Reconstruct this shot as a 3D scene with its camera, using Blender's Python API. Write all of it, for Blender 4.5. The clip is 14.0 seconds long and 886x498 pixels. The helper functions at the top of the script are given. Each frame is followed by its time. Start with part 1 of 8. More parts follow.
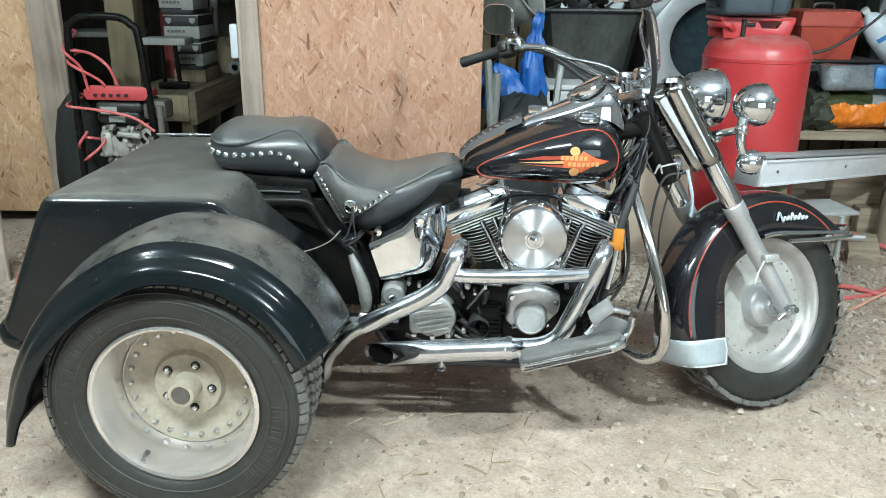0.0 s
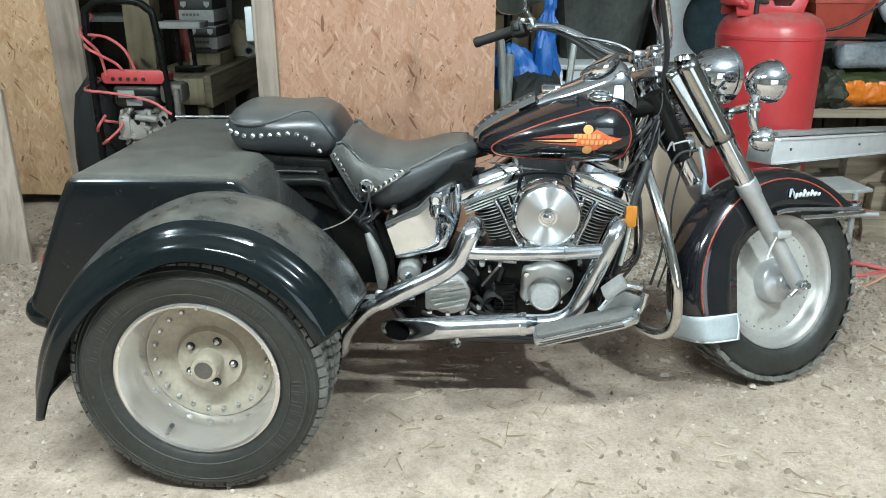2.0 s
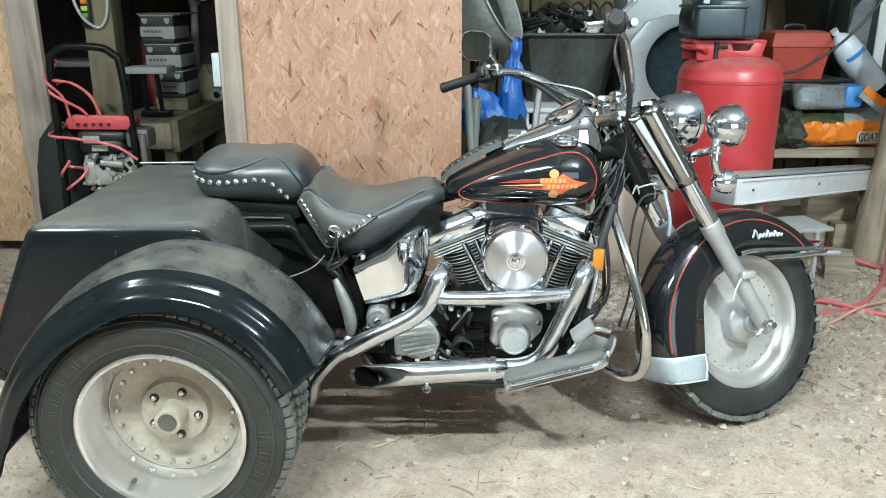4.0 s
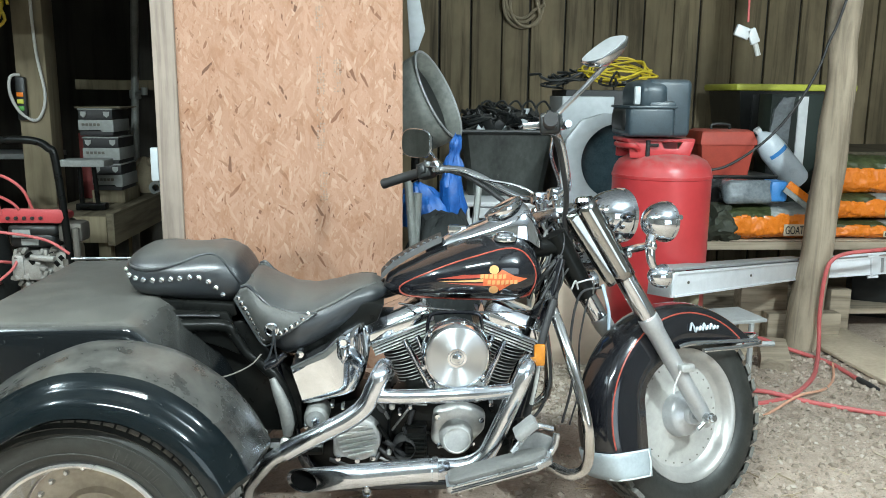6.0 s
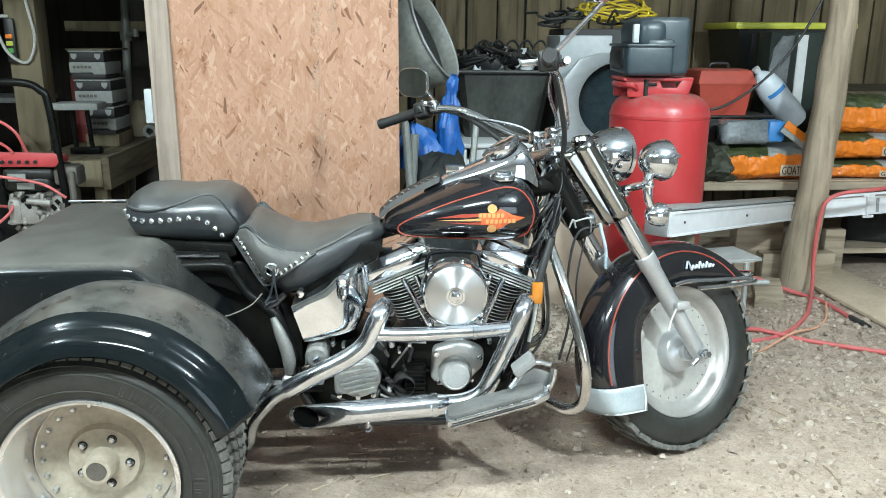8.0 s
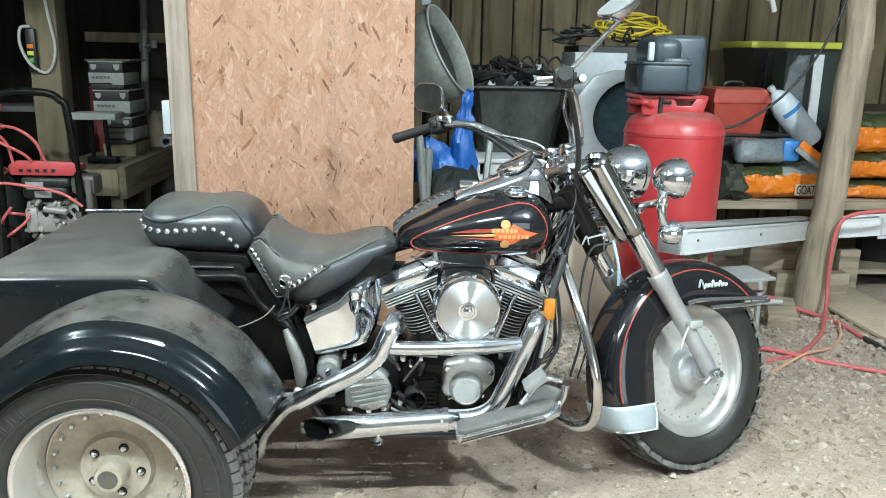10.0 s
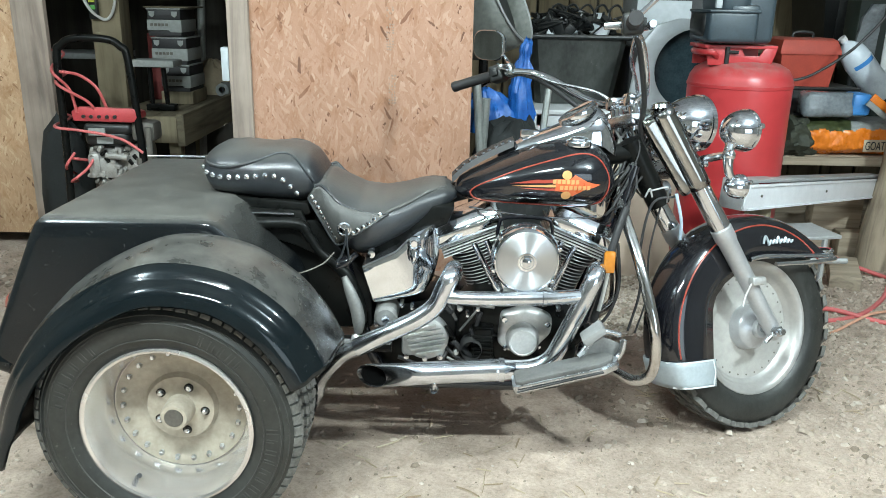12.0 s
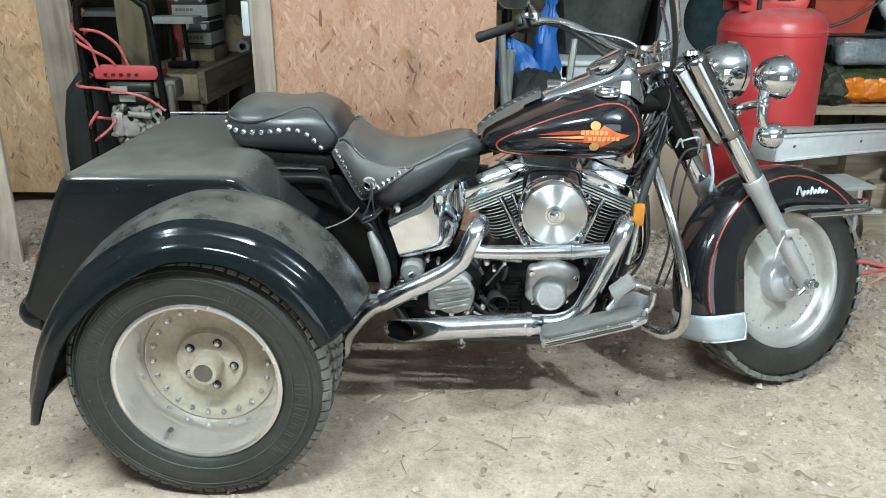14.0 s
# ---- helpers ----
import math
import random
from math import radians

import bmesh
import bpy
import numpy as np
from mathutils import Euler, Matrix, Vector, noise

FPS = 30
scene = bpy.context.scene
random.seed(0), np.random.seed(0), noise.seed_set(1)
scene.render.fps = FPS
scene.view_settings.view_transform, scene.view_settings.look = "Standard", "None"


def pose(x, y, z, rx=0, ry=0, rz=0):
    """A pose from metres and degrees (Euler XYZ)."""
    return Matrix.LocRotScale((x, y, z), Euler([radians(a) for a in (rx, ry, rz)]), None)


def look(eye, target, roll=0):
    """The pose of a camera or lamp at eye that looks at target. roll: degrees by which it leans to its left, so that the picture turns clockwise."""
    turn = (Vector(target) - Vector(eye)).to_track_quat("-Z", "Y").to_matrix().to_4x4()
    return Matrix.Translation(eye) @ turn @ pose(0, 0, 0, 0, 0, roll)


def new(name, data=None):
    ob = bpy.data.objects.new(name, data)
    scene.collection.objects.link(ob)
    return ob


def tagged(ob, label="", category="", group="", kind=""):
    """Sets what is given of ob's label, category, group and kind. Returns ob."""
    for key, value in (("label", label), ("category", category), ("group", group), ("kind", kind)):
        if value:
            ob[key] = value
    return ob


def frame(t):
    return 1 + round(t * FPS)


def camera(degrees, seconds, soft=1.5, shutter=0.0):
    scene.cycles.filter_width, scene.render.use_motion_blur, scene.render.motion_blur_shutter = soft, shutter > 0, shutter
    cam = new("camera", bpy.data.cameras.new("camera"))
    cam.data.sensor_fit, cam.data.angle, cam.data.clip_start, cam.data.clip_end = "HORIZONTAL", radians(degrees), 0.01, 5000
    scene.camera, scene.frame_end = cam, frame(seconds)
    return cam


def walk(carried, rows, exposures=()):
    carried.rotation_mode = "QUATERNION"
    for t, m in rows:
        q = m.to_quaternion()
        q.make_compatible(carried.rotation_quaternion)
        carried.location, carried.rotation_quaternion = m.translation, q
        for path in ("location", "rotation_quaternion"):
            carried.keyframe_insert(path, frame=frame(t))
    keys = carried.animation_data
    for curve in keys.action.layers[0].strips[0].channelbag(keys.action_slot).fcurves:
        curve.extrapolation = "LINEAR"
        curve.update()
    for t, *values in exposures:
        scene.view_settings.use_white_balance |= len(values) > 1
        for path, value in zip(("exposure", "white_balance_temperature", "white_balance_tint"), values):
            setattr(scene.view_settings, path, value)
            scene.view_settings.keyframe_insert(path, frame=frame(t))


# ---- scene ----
cam = camera(57.94, 14.0, soft=0.85)
PATH = [
    (0, 0.7033, -2.3227, 1.3092, 71.054, -0.525, 2.179),
    (0.5, 0.7031, -2.3253, 1.309, 70.148, -0.24, 2.955),
    (1, 0.6982, -2.3273, 1.3069, 69.752, -0.134, 2.881),
    (1.5, 0.6976, -2.3411, 1.3061, 69.723, 0.007, 3.046),
    (2, 0.6986, -2.362, 1.3065, 69.859, 0.091, 2.932),
    (2.2, 0.6983, -2.3661, 1.3083, 69.923, 0.036, 2.861),
    (4.3, 0.7085, -2.3493, 1.3251, 73.774, -0.15, 0.05),
    (4.5, 0.7099, -2.3476, 1.3278, 74.652, -0.378, -0.508),
    (5, 0.7133, -2.3408, 1.3326, 76.381, -0.602, -1.853),
    (5.5, 0.7145, -2.3367, 1.3359, 77.897, -0.524, -2.374),
    (6, 0.7153, -2.3339, 1.3382, 78.992, -0.564, -3.229),
    (6.5, 0.7165, -2.3322, 1.3368, 79.071, -0.459, -3.386),
    (7, 0.7124, -2.3317, 1.3296, 77.598, -0.304, -3.574),
    (7.5, 0.7108, -2.3365, 1.3272, 76.138, -0.254, -3.655),
    (8, 0.7072, -2.3454, 1.3239, 75.084, -0.287, -3.613),
    (8.2, 0.7063, -2.3442, 1.3268, 74.802, -0.248, -3.478),
    (10.5, 0.7016, -2.3508, 1.3286, 77.034, -1.073, -2.558),
    (11, 0.6991, -2.3468, 1.3264, 77.902, -1.163, -2.707),
    (11.5, 0.6873, -2.3407, 1.314, 73.992, -0.868, -1.131),
    (12, 0.6675, -2.3387, 1.3128, 72.685, -1.089, 0.879),
    (12.5, 0.6525, -2.3369, 1.3049, 71.914, -0.566, 2.755),
    (13, 0.6483, -2.3288, 1.299, 70.895, -0.325, 2.602),
    (13.5, 0.6465, -2.3198, 1.2953, 69.771, -0.354, 2.419),
    (14, 0.6574, -2.32, 1.2949, 69.671, -0.08, 2.248),
]
walk(cam, [(row[0], pose(*row[1:])) for row in PATH], exposures=[(0.0, 0.06), (0.8, 0.0), (2.0, -0.08), (4.5, 0.12), (11.0, 0.15), (12.5, 0.03), (14.0, -0.08)])

# ---- light: a dim sky outside and the shed's own lamps ----
world = bpy.data.worlds.new("world")
scene.world = world
world.use_nodes = True
wn = world.node_tree.nodes
sky = wn.new("ShaderNodeTexSky")
sky.sky_type, sky.sun_disc = "NISHITA", False
sky.sun_elevation, sky.sun_rotation = radians(20), radians(200)
world.node_tree.links.new(sky.outputs[0], wn["Background"].inputs[0])
wn["Background"].inputs[1].default_value = 0.06

LAMP_TINT = (0.835, 0.985, 1.0)
BULBS = [(-1.75, -1.55, 2.9), (2.7, -1.7, 2.75)]
for at, power in zip(BULBS, (225, 345)):
    lamp = bpy.data.lights.new("bulb_light", "POINT")
    lamp.energy, lamp.shadow_soft_size, lamp.color = power, 0.07, LAMP_TINT
    new("bulb_light", lamp).location = at
# tube lamp under the ceiling
TUBE = (0.15, -2.1, 2.74)
lamp = bpy.data.lights.new("tube_light", "AREA")
lamp.shape, lamp.size, lamp.size_y, lamp.energy, lamp.color = "RECTANGLE", 1.15, 0.10, 172, LAMP_TINT
new("tube_light", lamp).location = TUBE
# daylight from the wide doorway behind the camera and to its right
door_lamp = bpy.data.lights.new("doorway_light", "AREA")
door_lamp.shape, door_lamp.size, door_lamp.size_y, door_lamp.energy, door_lamp.color = "RECTANGLE", 3.3, 2.2, 66, (0.74, 0.90, 1.0)
door_ob = new("doorway_light", door_lamp)
door_ob.matrix_world = look((4.0, -5.15, 1.4), (4.0, 0, 1.4))


# ---- materials ----
def nodes_of(name):
    m = bpy.data.materials.new(name)
    m.use_nodes = True
    nt = m.node_tree
    return m, nt, nt.nodes, nt.links, nt.nodes["Principled BSDF"]


def coords(nt, scale=(1, 1, 1), rot=(0, 0, 0), kind="Object"):
    tc, mp = nt.nodes.new("ShaderNodeTexCoord"), nt.nodes.new("ShaderNodeMapping")
    nt.links.new(tc.outputs[kind], mp.inputs[0])
    mp.inputs["Scale"].default_value = scale
    mp.inputs["Rotation"].default_value = [radians(a) for a in rot]
    return mp.outputs[0]


def noise_node(nt, vec, scale, detail=4, rough=0.55):
    n = nt.nodes.new("ShaderNodeTexNoise")
    n.inputs["Scale"].default_value, n.inputs["Detail"].default_value, n.inputs["Roughness"].default_value = scale, detail, rough
    if vec:
        nt.links.new(vec, n.inputs["Vector"])
    return n


def ramp_node(nt, fac, stops):
    r = nt.nodes.new("ShaderNodeValToRGB")
    r.color_ramp.elements.remove(r.color_ramp.elements[1])
    for k, (p, c) in enumerate(stops):
        e = r.color_ramp.elements[0] if k == 0 else r.color_ramp.elements.new(p)
        e.position, e.color = p, (*c, 1) if len(c) == 3 else c
    nt.links.new(fac, r.inputs[0])
    return r


def mix_node(nt, fac, a, b, blend="MIX"):
    m = nt.nodes.new("ShaderNodeMix")
    m.data_type, m.blend_type = "RGBA", blend
    for k, v in ((0, fac), (6, a), (7, b)):
        if isinstance(v, (int, float)):
            m.inputs[k].default_value = v
        elif isinstance(v, tuple):
            m.inputs[k].default_value = (*v, 1)
        else:
            nt.links.new(v, m.inputs[k])
    return m.outputs[2]


def grey(v):
    return (v, v, v)


DUST = (0.27, 0.262, 0.235)


def mat(name, c1, c2=None, rough=0.5, metal=0.0, scale=18, stretch=(1, 1, 1), bump=0.0, bump_scale=120, dust=0.0, spot=0.0,
        rough_var=0.12, coat=0.0, spec=0.5, vary=0.0, flat_from=0.35, patch=26, thin=0.12):
    """Two-scale noise colour, roughness wear, relief, and dust that lies on faces turned up."""
    m, nt, nd, ln, p = nodes_of(name)
    c2 = c2 or tuple(x * 0.72 for x in c1)
    v = coords(nt, stretch)
    big, fine = noise_node(nt, v, scale, 5), noise_node(nt, v, scale * 7, 3)
    tone = mix_node(nt, 0.4, big.outputs["Fac"], fine.outputs["Fac"])
    col = ramp_node(nt, tone, [(0.32, c2), (0.68, c1)]).outputs[0]
    if vary:
        info = nd.new("ShaderNodeObjectInfo")
        col = mix_node(nt, vary, col, ramp_node(nt, info.outputs["Random"], [(0, grey(0.35)), (1, grey(1.0))]).outputs[0], "MULTIPLY")
    rg = nd.new("ShaderNodeMapRange")
    rg.inputs["To Min"].default_value, rg.inputs["To Max"].default_value = max(0.02, rough - rough_var), min(1, rough + rough_var)
    ln.new(big.outputs["Fac"], rg.inputs["Value"])
    rout = rg.outputs[0]
    if dust or spot:
        geo, sep = nd.new("ShaderNodeNewGeometry"), nd.new("ShaderNodeSeparateXYZ")
        ln.new(geo.outputs["Normal"], sep.inputs[0])
        up = nd.new("ShaderNodeMapRange")
        up.inputs["From Min"].default_value, up.inputs["From Max"].default_value = flat_from, 0.98
        ln.new(sep.outputs[2], up.inputs["Value"])
        blot = ramp_node(nt, noise_node(nt, v, patch, 6, 0.7).outputs["Fac"], [(0.36, grey(thin)), (0.62, grey(1.0))]).outputs[0]
        lay = nd.new("ShaderNodeMath")
        lay.operation = "MULTIPLY"
        ln.new(up.outputs[0], lay.inputs[0])
        ln.new(blot, lay.inputs[1])
        amt = nd.new("ShaderNodeMath")
        amt.operation = "MULTIPLY_ADD"
        amt.inputs[1].default_value, amt.inputs[2].default_value = dust, 0.0
        ln.new(lay.outputs[0], amt.inputs[0])
        total = amt.outputs[0]
        if spot:
            sp = ramp_node(nt, noise_node(nt, v, 60, 3, 0.75).outputs["Fac"], [(0.66, grey(0)), (0.74, grey(spot))]).outputs[0]
            mx = nd.new("ShaderNodeMath")
            mx.operation = "MAXIMUM"
            ln.new(total, mx.inputs[0])
            ln.new(sp, mx.inputs[1])
            total = mx.outputs[0]
        col = mix_node(nt, total, col, DUST)
        rm = nd.new("ShaderNodeMix")
        ln.new(total, rm.inputs[0])
        ln.new(rout, rm.inputs[2])
        rm.inputs[3].default_value = 0.85
        rout = rm.outputs[0]
        if metal:
            mt = nd.new("ShaderNodeMix")
            ln.new(total, mt.inputs[0])
            mt.inputs[2].default_value, mt.inputs[3].default_value = metal, 0.0
            ln.new(mt.outputs[0], p.inputs["Metallic"])
    p.inputs["Metallic"].default_value = metal
    ln.new(col, p.inputs["Base Color"])
    ln.new(rout, p.inputs["Roughness"])
    p.inputs["Specular IOR Level"].default_value = spec
    p.inputs["Coat Weight"].default_value = coat
    p.inputs["Coat Roughness"].default_value = 0.04
    if bump:
        b = nd.new("ShaderNodeBump")
        b.inputs["Strength"].default_value, b.inputs["Distance"].default_value = bump, 0.004
        ln.new(noise_node(nt, v, bump_scale, 5, 0.6).outputs["Fac"], b.inputs["Height"])
        ln.new(b.outputs[0], p.inputs["Normal"])
    return m


def wood(name, c1, c2, along="z", rough=0.75, vary=0.0, bump=0.35, grain=26, knots=False):
    """Sawn timber: grain lines along one axis, stains, knots and a weathered tone."""
    m, nt, nd, ln, p = nodes_of(name)
    k = {"x": (0.06, 1, 1), "y": (1, 0.06, 1), "z": (1, 1, 0.06)}[along]
    v = coords(nt, k)
    info = nd.new("ShaderNodeObjectInfo")
    off = nd.new("ShaderNodeVectorMath")
    off.operation = "ADD"
    ln.new(v, off.inputs[0])
    rnd = nd.new("ShaderNodeMath")
    rnd.operation = "MULTIPLY"
    rnd.inputs[1].default_value = 37.0
    ln.new(info.outputs["Random"], rnd.inputs[0])
    ln.new(rnd.outputs[0], off.inputs[1])
    g = noise_node(nt, off.outputs[0], grain, 8, 0.62)
    g.inputs["Distortion"].default_value = 0.6
    stain = noise_node(nt, coords(nt, tuple(0.5 + x / 2 for x in k)), 3.5, 5, 0.6)
    col = ramp_node(nt, g.outputs["Fac"], [(0.3, c2), (0.52, c1), (0.72, tuple(min(1, x * 1.15) for x in c1))]).outputs[0]
    col = mix_node(nt, 0.7, col, ramp_node(nt, stain.outputs["Fac"], [(0.3, grey(0.45)), (0.62, grey(1.0))]).outputs[0], "MULTIPLY")
    if vary:
        col = mix_node(nt, vary, col, ramp_node(nt, info.outputs["Random"], [(0, (0.45, 0.45, 0.42)), (1, (1.0, 1.0, 1.0))]).outputs[0], "MULTIPLY")
    if knots:
        vo = nd.new("ShaderNodeTexVoronoi")
        vo.inputs["Scale"].default_value = 9.0
        ln.new(coords(nt, (1, 1, 0.7)), vo.inputs["Vector"])
        col = mix_node(nt, 1.0, col, ramp_node(nt, vo.outputs["Distance"], [(0.10, (0.16, 0.12, 0.09)), (0.24, grey(1.0))]).outputs[0], "MULTIPLY")
    ln.new(col, p.inputs["Base Color"])
    p.inputs["Roughness"].default_value = rough
    p.inputs["Specular IOR Level"].default_value = 0.25
    b = nd.new("ShaderNodeBump")
    b.inputs["Strength"].default_value, b.inputs["Distance"].default_value = bump, 0.004
    ln.new(g.outputs["Fac"], b.inputs["Height"])
    ln.new(b.outputs[0], p.inputs["Normal"])
    return m


def strand_board(name, tint=(1.0, 1.0, 1.0)):
    """Pressed strand board: three layers of long wood strands at random angles, the higher one on top."""
    m, nt, nd, ln, p = nodes_of(name)
    base = coords(nt)
    wob = noise_node(nt, base, 22, 3)
    add = nd.new("ShaderNodeVectorMath")
    add.operation = "MULTIPLY_ADD"
    ln.new(wob.outputs["Color"], add.inputs[0])
    add.inputs[1].default_value = (0.012, 0.0, 0.012)
    ln.new(base, add.inputs[2])
    col = height = None
    tones = [(0.0, (0.10, 0.045, 0.028)), (0.018, (0.24, 0.115, 0.065)), (0.05, (0.43, 0.245, 0.16)), (0.3, (0.51, 0.305, 0.21)), (0.6, (0.54, 0.33, 0.235)), (0.9, (0.575, 0.37, 0.27)), (1.0, (0.66, 0.47, 0.36))]
    for k, (ang, sx, sz) in enumerate(((8, 0.013, 0.08), (-24, 0.011, 0.065), (40, 0.012, 0.055), (-52, 0.010, 0.05), (20, 0.008, 0.045), (-34, 0.011, 0.055), (3, 0.009, 0.06))):
        mp = nd.new("ShaderNodeMapping")
        mp.vector_type = "TEXTURE"
        mp.inputs["Rotation"].default_value = (0, radians(ang), 0)
        mp.inputs["Scale"].default_value = (sx, 100.0, sz)
        mp.inputs["Location"].default_value = (k * 0.31, 0, k * 0.17)
        ln.new(add.outputs[0], mp.inputs[0])
        vo = nd.new("ShaderNodeTexVoronoi")
        vo.inputs["Scale"].default_value = 1.0
        vo.inputs["Randomness"].default_value = 1.0
        ln.new(mp.outputs[0], vo.inputs["Vector"])
        sep = nd.new("ShaderNodeSeparateColor")
        ln.new(vo.outputs["Color"], sep.inputs[0])
        c = ramp_node(nt, sep.outputs[0], tones).outputs[0]
        h = sep.outputs[1]
        if col is None:
            col, height = c, h
        else:
            gt = nd.new("ShaderNodeMath")
            gt.operation = "GREATER_THAN"
            ln.new(h, gt.inputs[0])
            ln.new(height, gt.inputs[1])
            col = mix_node(nt, gt.outputs[0], col, c)
            mx = nd.new("ShaderNodeMath")
            mx.operation = "MAXIMUM"
            ln.new(h, mx.inputs[0])
            ln.new(height, mx.inputs[1])
            height = mx.outputs[0]
    grain = noise_node(nt, coords(nt, (1, 1, 1)), 240, 3)
    col = mix_node(nt, 0.35, col, ramp_node(nt, grain.outputs["Fac"], [(0.3, grey(0.6)), (0.7, grey(1.0))]).outputs[0], "MULTIPLY")
    col = mix_node(nt, 0.22, col, (0.55, 0.325, 0.23))
    col = mix_node(nt, 1.0, col, tint, "MULTIPLY")
    honey = noise_node(nt, coords(nt, (1, 1, 0.6)), 13, 4, 0.6)
    col = mix_node(nt, 0.45, col, ramp_node(nt, honey.outputs["Fac"], [(0.34, (0.72, 0.56, 0.40)), (0.46, grey(1.0)), (0.62, (1.0, 0.99, 0.98)), (0.70, (1.08, 1.06, 1.04))]).outputs[0], "MULTIPLY")
    soil = noise_node(nt, base, 2.2, 5)
    col = mix_node(nt, 0.35, col, ramp_node(nt, soil.outputs["Fac"], [(0.35, (0.72, 0.68, 0.6)), (0.65, grey(1.0))]).outputs[0], "MULTIPLY")
    ln.new(col, p.inputs["Base Color"])
    p.inputs["Roughness"].default_value = 0.7
    p.inputs["Specular IOR Level"].default_value = 0.25
    b = nd.new("ShaderNodeBump")
    b.inputs["Strength"].default_value, b.inputs["Distance"].default_value = 0.6, 0.002
    ln.new(height, b.inputs["Height"])
    ln.new(b.outputs[0], p.inputs["Normal"])
    return m


def dirt(name):
    m, nt, nd, ln, p = nodes_of(name)
    v = coords(nt)
    a, b_, c = noise_node(nt, v, 1.6, 6, 0.6), noise_node(nt, v, 11, 10, 0.72), noise_node(nt, v, 90, 6, 0.75)
    col = ramp_node(nt, b_.outputs["Fac"], [(0.25, (0.25, 0.193, 0.148)), (0.42, (0.42, 0.333, 0.268)), (0.58, (0.505, 0.406, 0.333)), (0.76, (0.58, 0.477, 0.399))]).outputs[0]
    col = mix_node(nt, 0.5, col, ramp_node(nt, a.outputs["Fac"], [(0.35, grey(0.72)), (0.6, grey(1.0))]).outputs[0], "MULTIPLY")
    col = mix_node(nt, 0.7, col, ramp_node(nt, c.outputs["Fac"], [(0.34, grey(0.62)), (0.56, grey(1.03))]).outputs[0], "MULTIPLY")
    ln.new(col, p.inputs["Base Color"])
    p.inputs["Roughness"].default_value = 0.95
    p.inputs["Specular IOR Level"].default_value = 0.15
    hi = nd.new("ShaderNodeMath")
    hi.operation = "MULTIPLY_ADD"
    hi.inputs[1].default_value = 0.35
    ln.new(c.outputs["Fac"], hi.inputs[0])
    ln.new(b_.outputs["Fac"], hi.inputs[2])
    b = nd.new("ShaderNodeBump")
    b.inputs["Strength"].default_value, b.inputs["Distance"].default_value = 0.9, 0.016
    ln.new(hi.outputs[0], b.inputs["Height"])
    ln.new(b.outputs[0], p.inputs["Normal"])
    return m


def island(name, tones, rough=0.9):
    """Loose bits: each piece takes its own tone."""
    m, nt, nd, ln, p = nodes_of(name)
    geo = nd.new("ShaderNodeNewGeometry")
    col = ramp_node(nt, geo.outputs["Random Per Island"], tones).outputs[0]
    fine = noise_node(nt, coords(nt), 160, 3)
    col = mix_node(nt, 0.4, col, ramp_node(nt, fine.outputs["Fac"], [(0.3, grey(0.6)), (0.7, grey(1.0))]).outputs[0], "MULTIPLY")
    ln.new(col, p.inputs["Base Color"])
    p.inputs["Roughness"].default_value = rough
    return m


def brushed(name):
    """A turned metal disc, brushed in circles about the y axis."""
    m, nt, nd, ln, p = nodes_of(name)
    p.inputs["Base Color"].default_value = (0.60, 0.63, 0.66, 1)
    p.inputs["Metallic"].default_value, p.inputs["Roughness"].default_value, p.inputs["Anisotropic Rotation"].default_value = 1.0, 0.42, 0.25
    p.inputs["Anisotropic"].default_value = 0.95
    tg = nd.new("ShaderNodeTangent")
    tg.direction_type, tg.axis = "RADIAL", "Y"
    ln.new(tg.outputs[0], p.inputs["Tangent"])
    return m


def glass(name, tint=(0.9, 0.95, 1.0), rough=0.05):
    m, nt, nd, ln, p = nodes_of(name)
    p.inputs["Base Color"].default_value = (*tint, 1)
    p.inputs["Transmission Weight"].default_value, p.inputs["Roughness"].default_value, p.inputs["IOR"].default_value = 0.9, rough, 1.3
    return m


M_OSB = strand_board("strand_board", (0.84, 0.805, 0.785))
M_OSB_YELLOW = strand_board("yellow_strand_board", (0.98, 1.06, 0.92))
M_STAMP = mat("faded_grey_ink", (0.36, 0.26, 0.19), (0.24, 0.18, 0.14), rough=0.8, scale=90)
M_STUD = wood("stud_timber", (0.37, 0.30, 0.25), (0.23, 0.185, 0.155), grain=24, bump=0.6)
M_BOARD = wood("wall_board_timber", (0.23, 0.182, 0.112), (0.07, 0.055, 0.034), vary=0.5, grain=14)
M_POST = wood("old_post_timber", (0.20, 0.168, 0.11), (0.11, 0.09, 0.058))
M_BAYPOST = wood("pale_post_timber", (0.205, 0.17, 0.11), (0.12, 0.097, 0.06), grain=14)
M_POLE = wood("peeled_pole_timber", (0.38, 0.31, 0.23), (0.19, 0.15, 0.108), grain=22, bump=1.0)
M_PLANKX = wood("plank_timber", (0.50, 0.41, 0.31), (0.25, 0.20, 0.145), along="x", vary=0.4)
M_BEAMY = wood("beam_timber", (0.165, 0.14, 0.095), (0.08, 0.065, 0.045), along="y", vary=0.3)
M_PLY = mat("plywood_sheet", (0.52, 0.43, 0.32), (0.36, 0.29, 0.21), rough=0.8, scale=6)
M_DIRT = dirt("packed_dirt")
M_CHIP = island("stone_chips", [(0, (0.20, 0.155, 0.115)), (0.3, (0.33, 0.265, 0.21)), (0.85, (0.43, 0.355, 0.29)), (1, (0.54, 0.47, 0.40))])
M_GRAVEL = island("pale_gravel", [(0, (0.32, 0.265, 0.205)), (0.3, (0.50, 0.425, 0.345)), (0.85, (0.60, 0.525, 0.44)), (1, (0.68, 0.61, 0.53))])
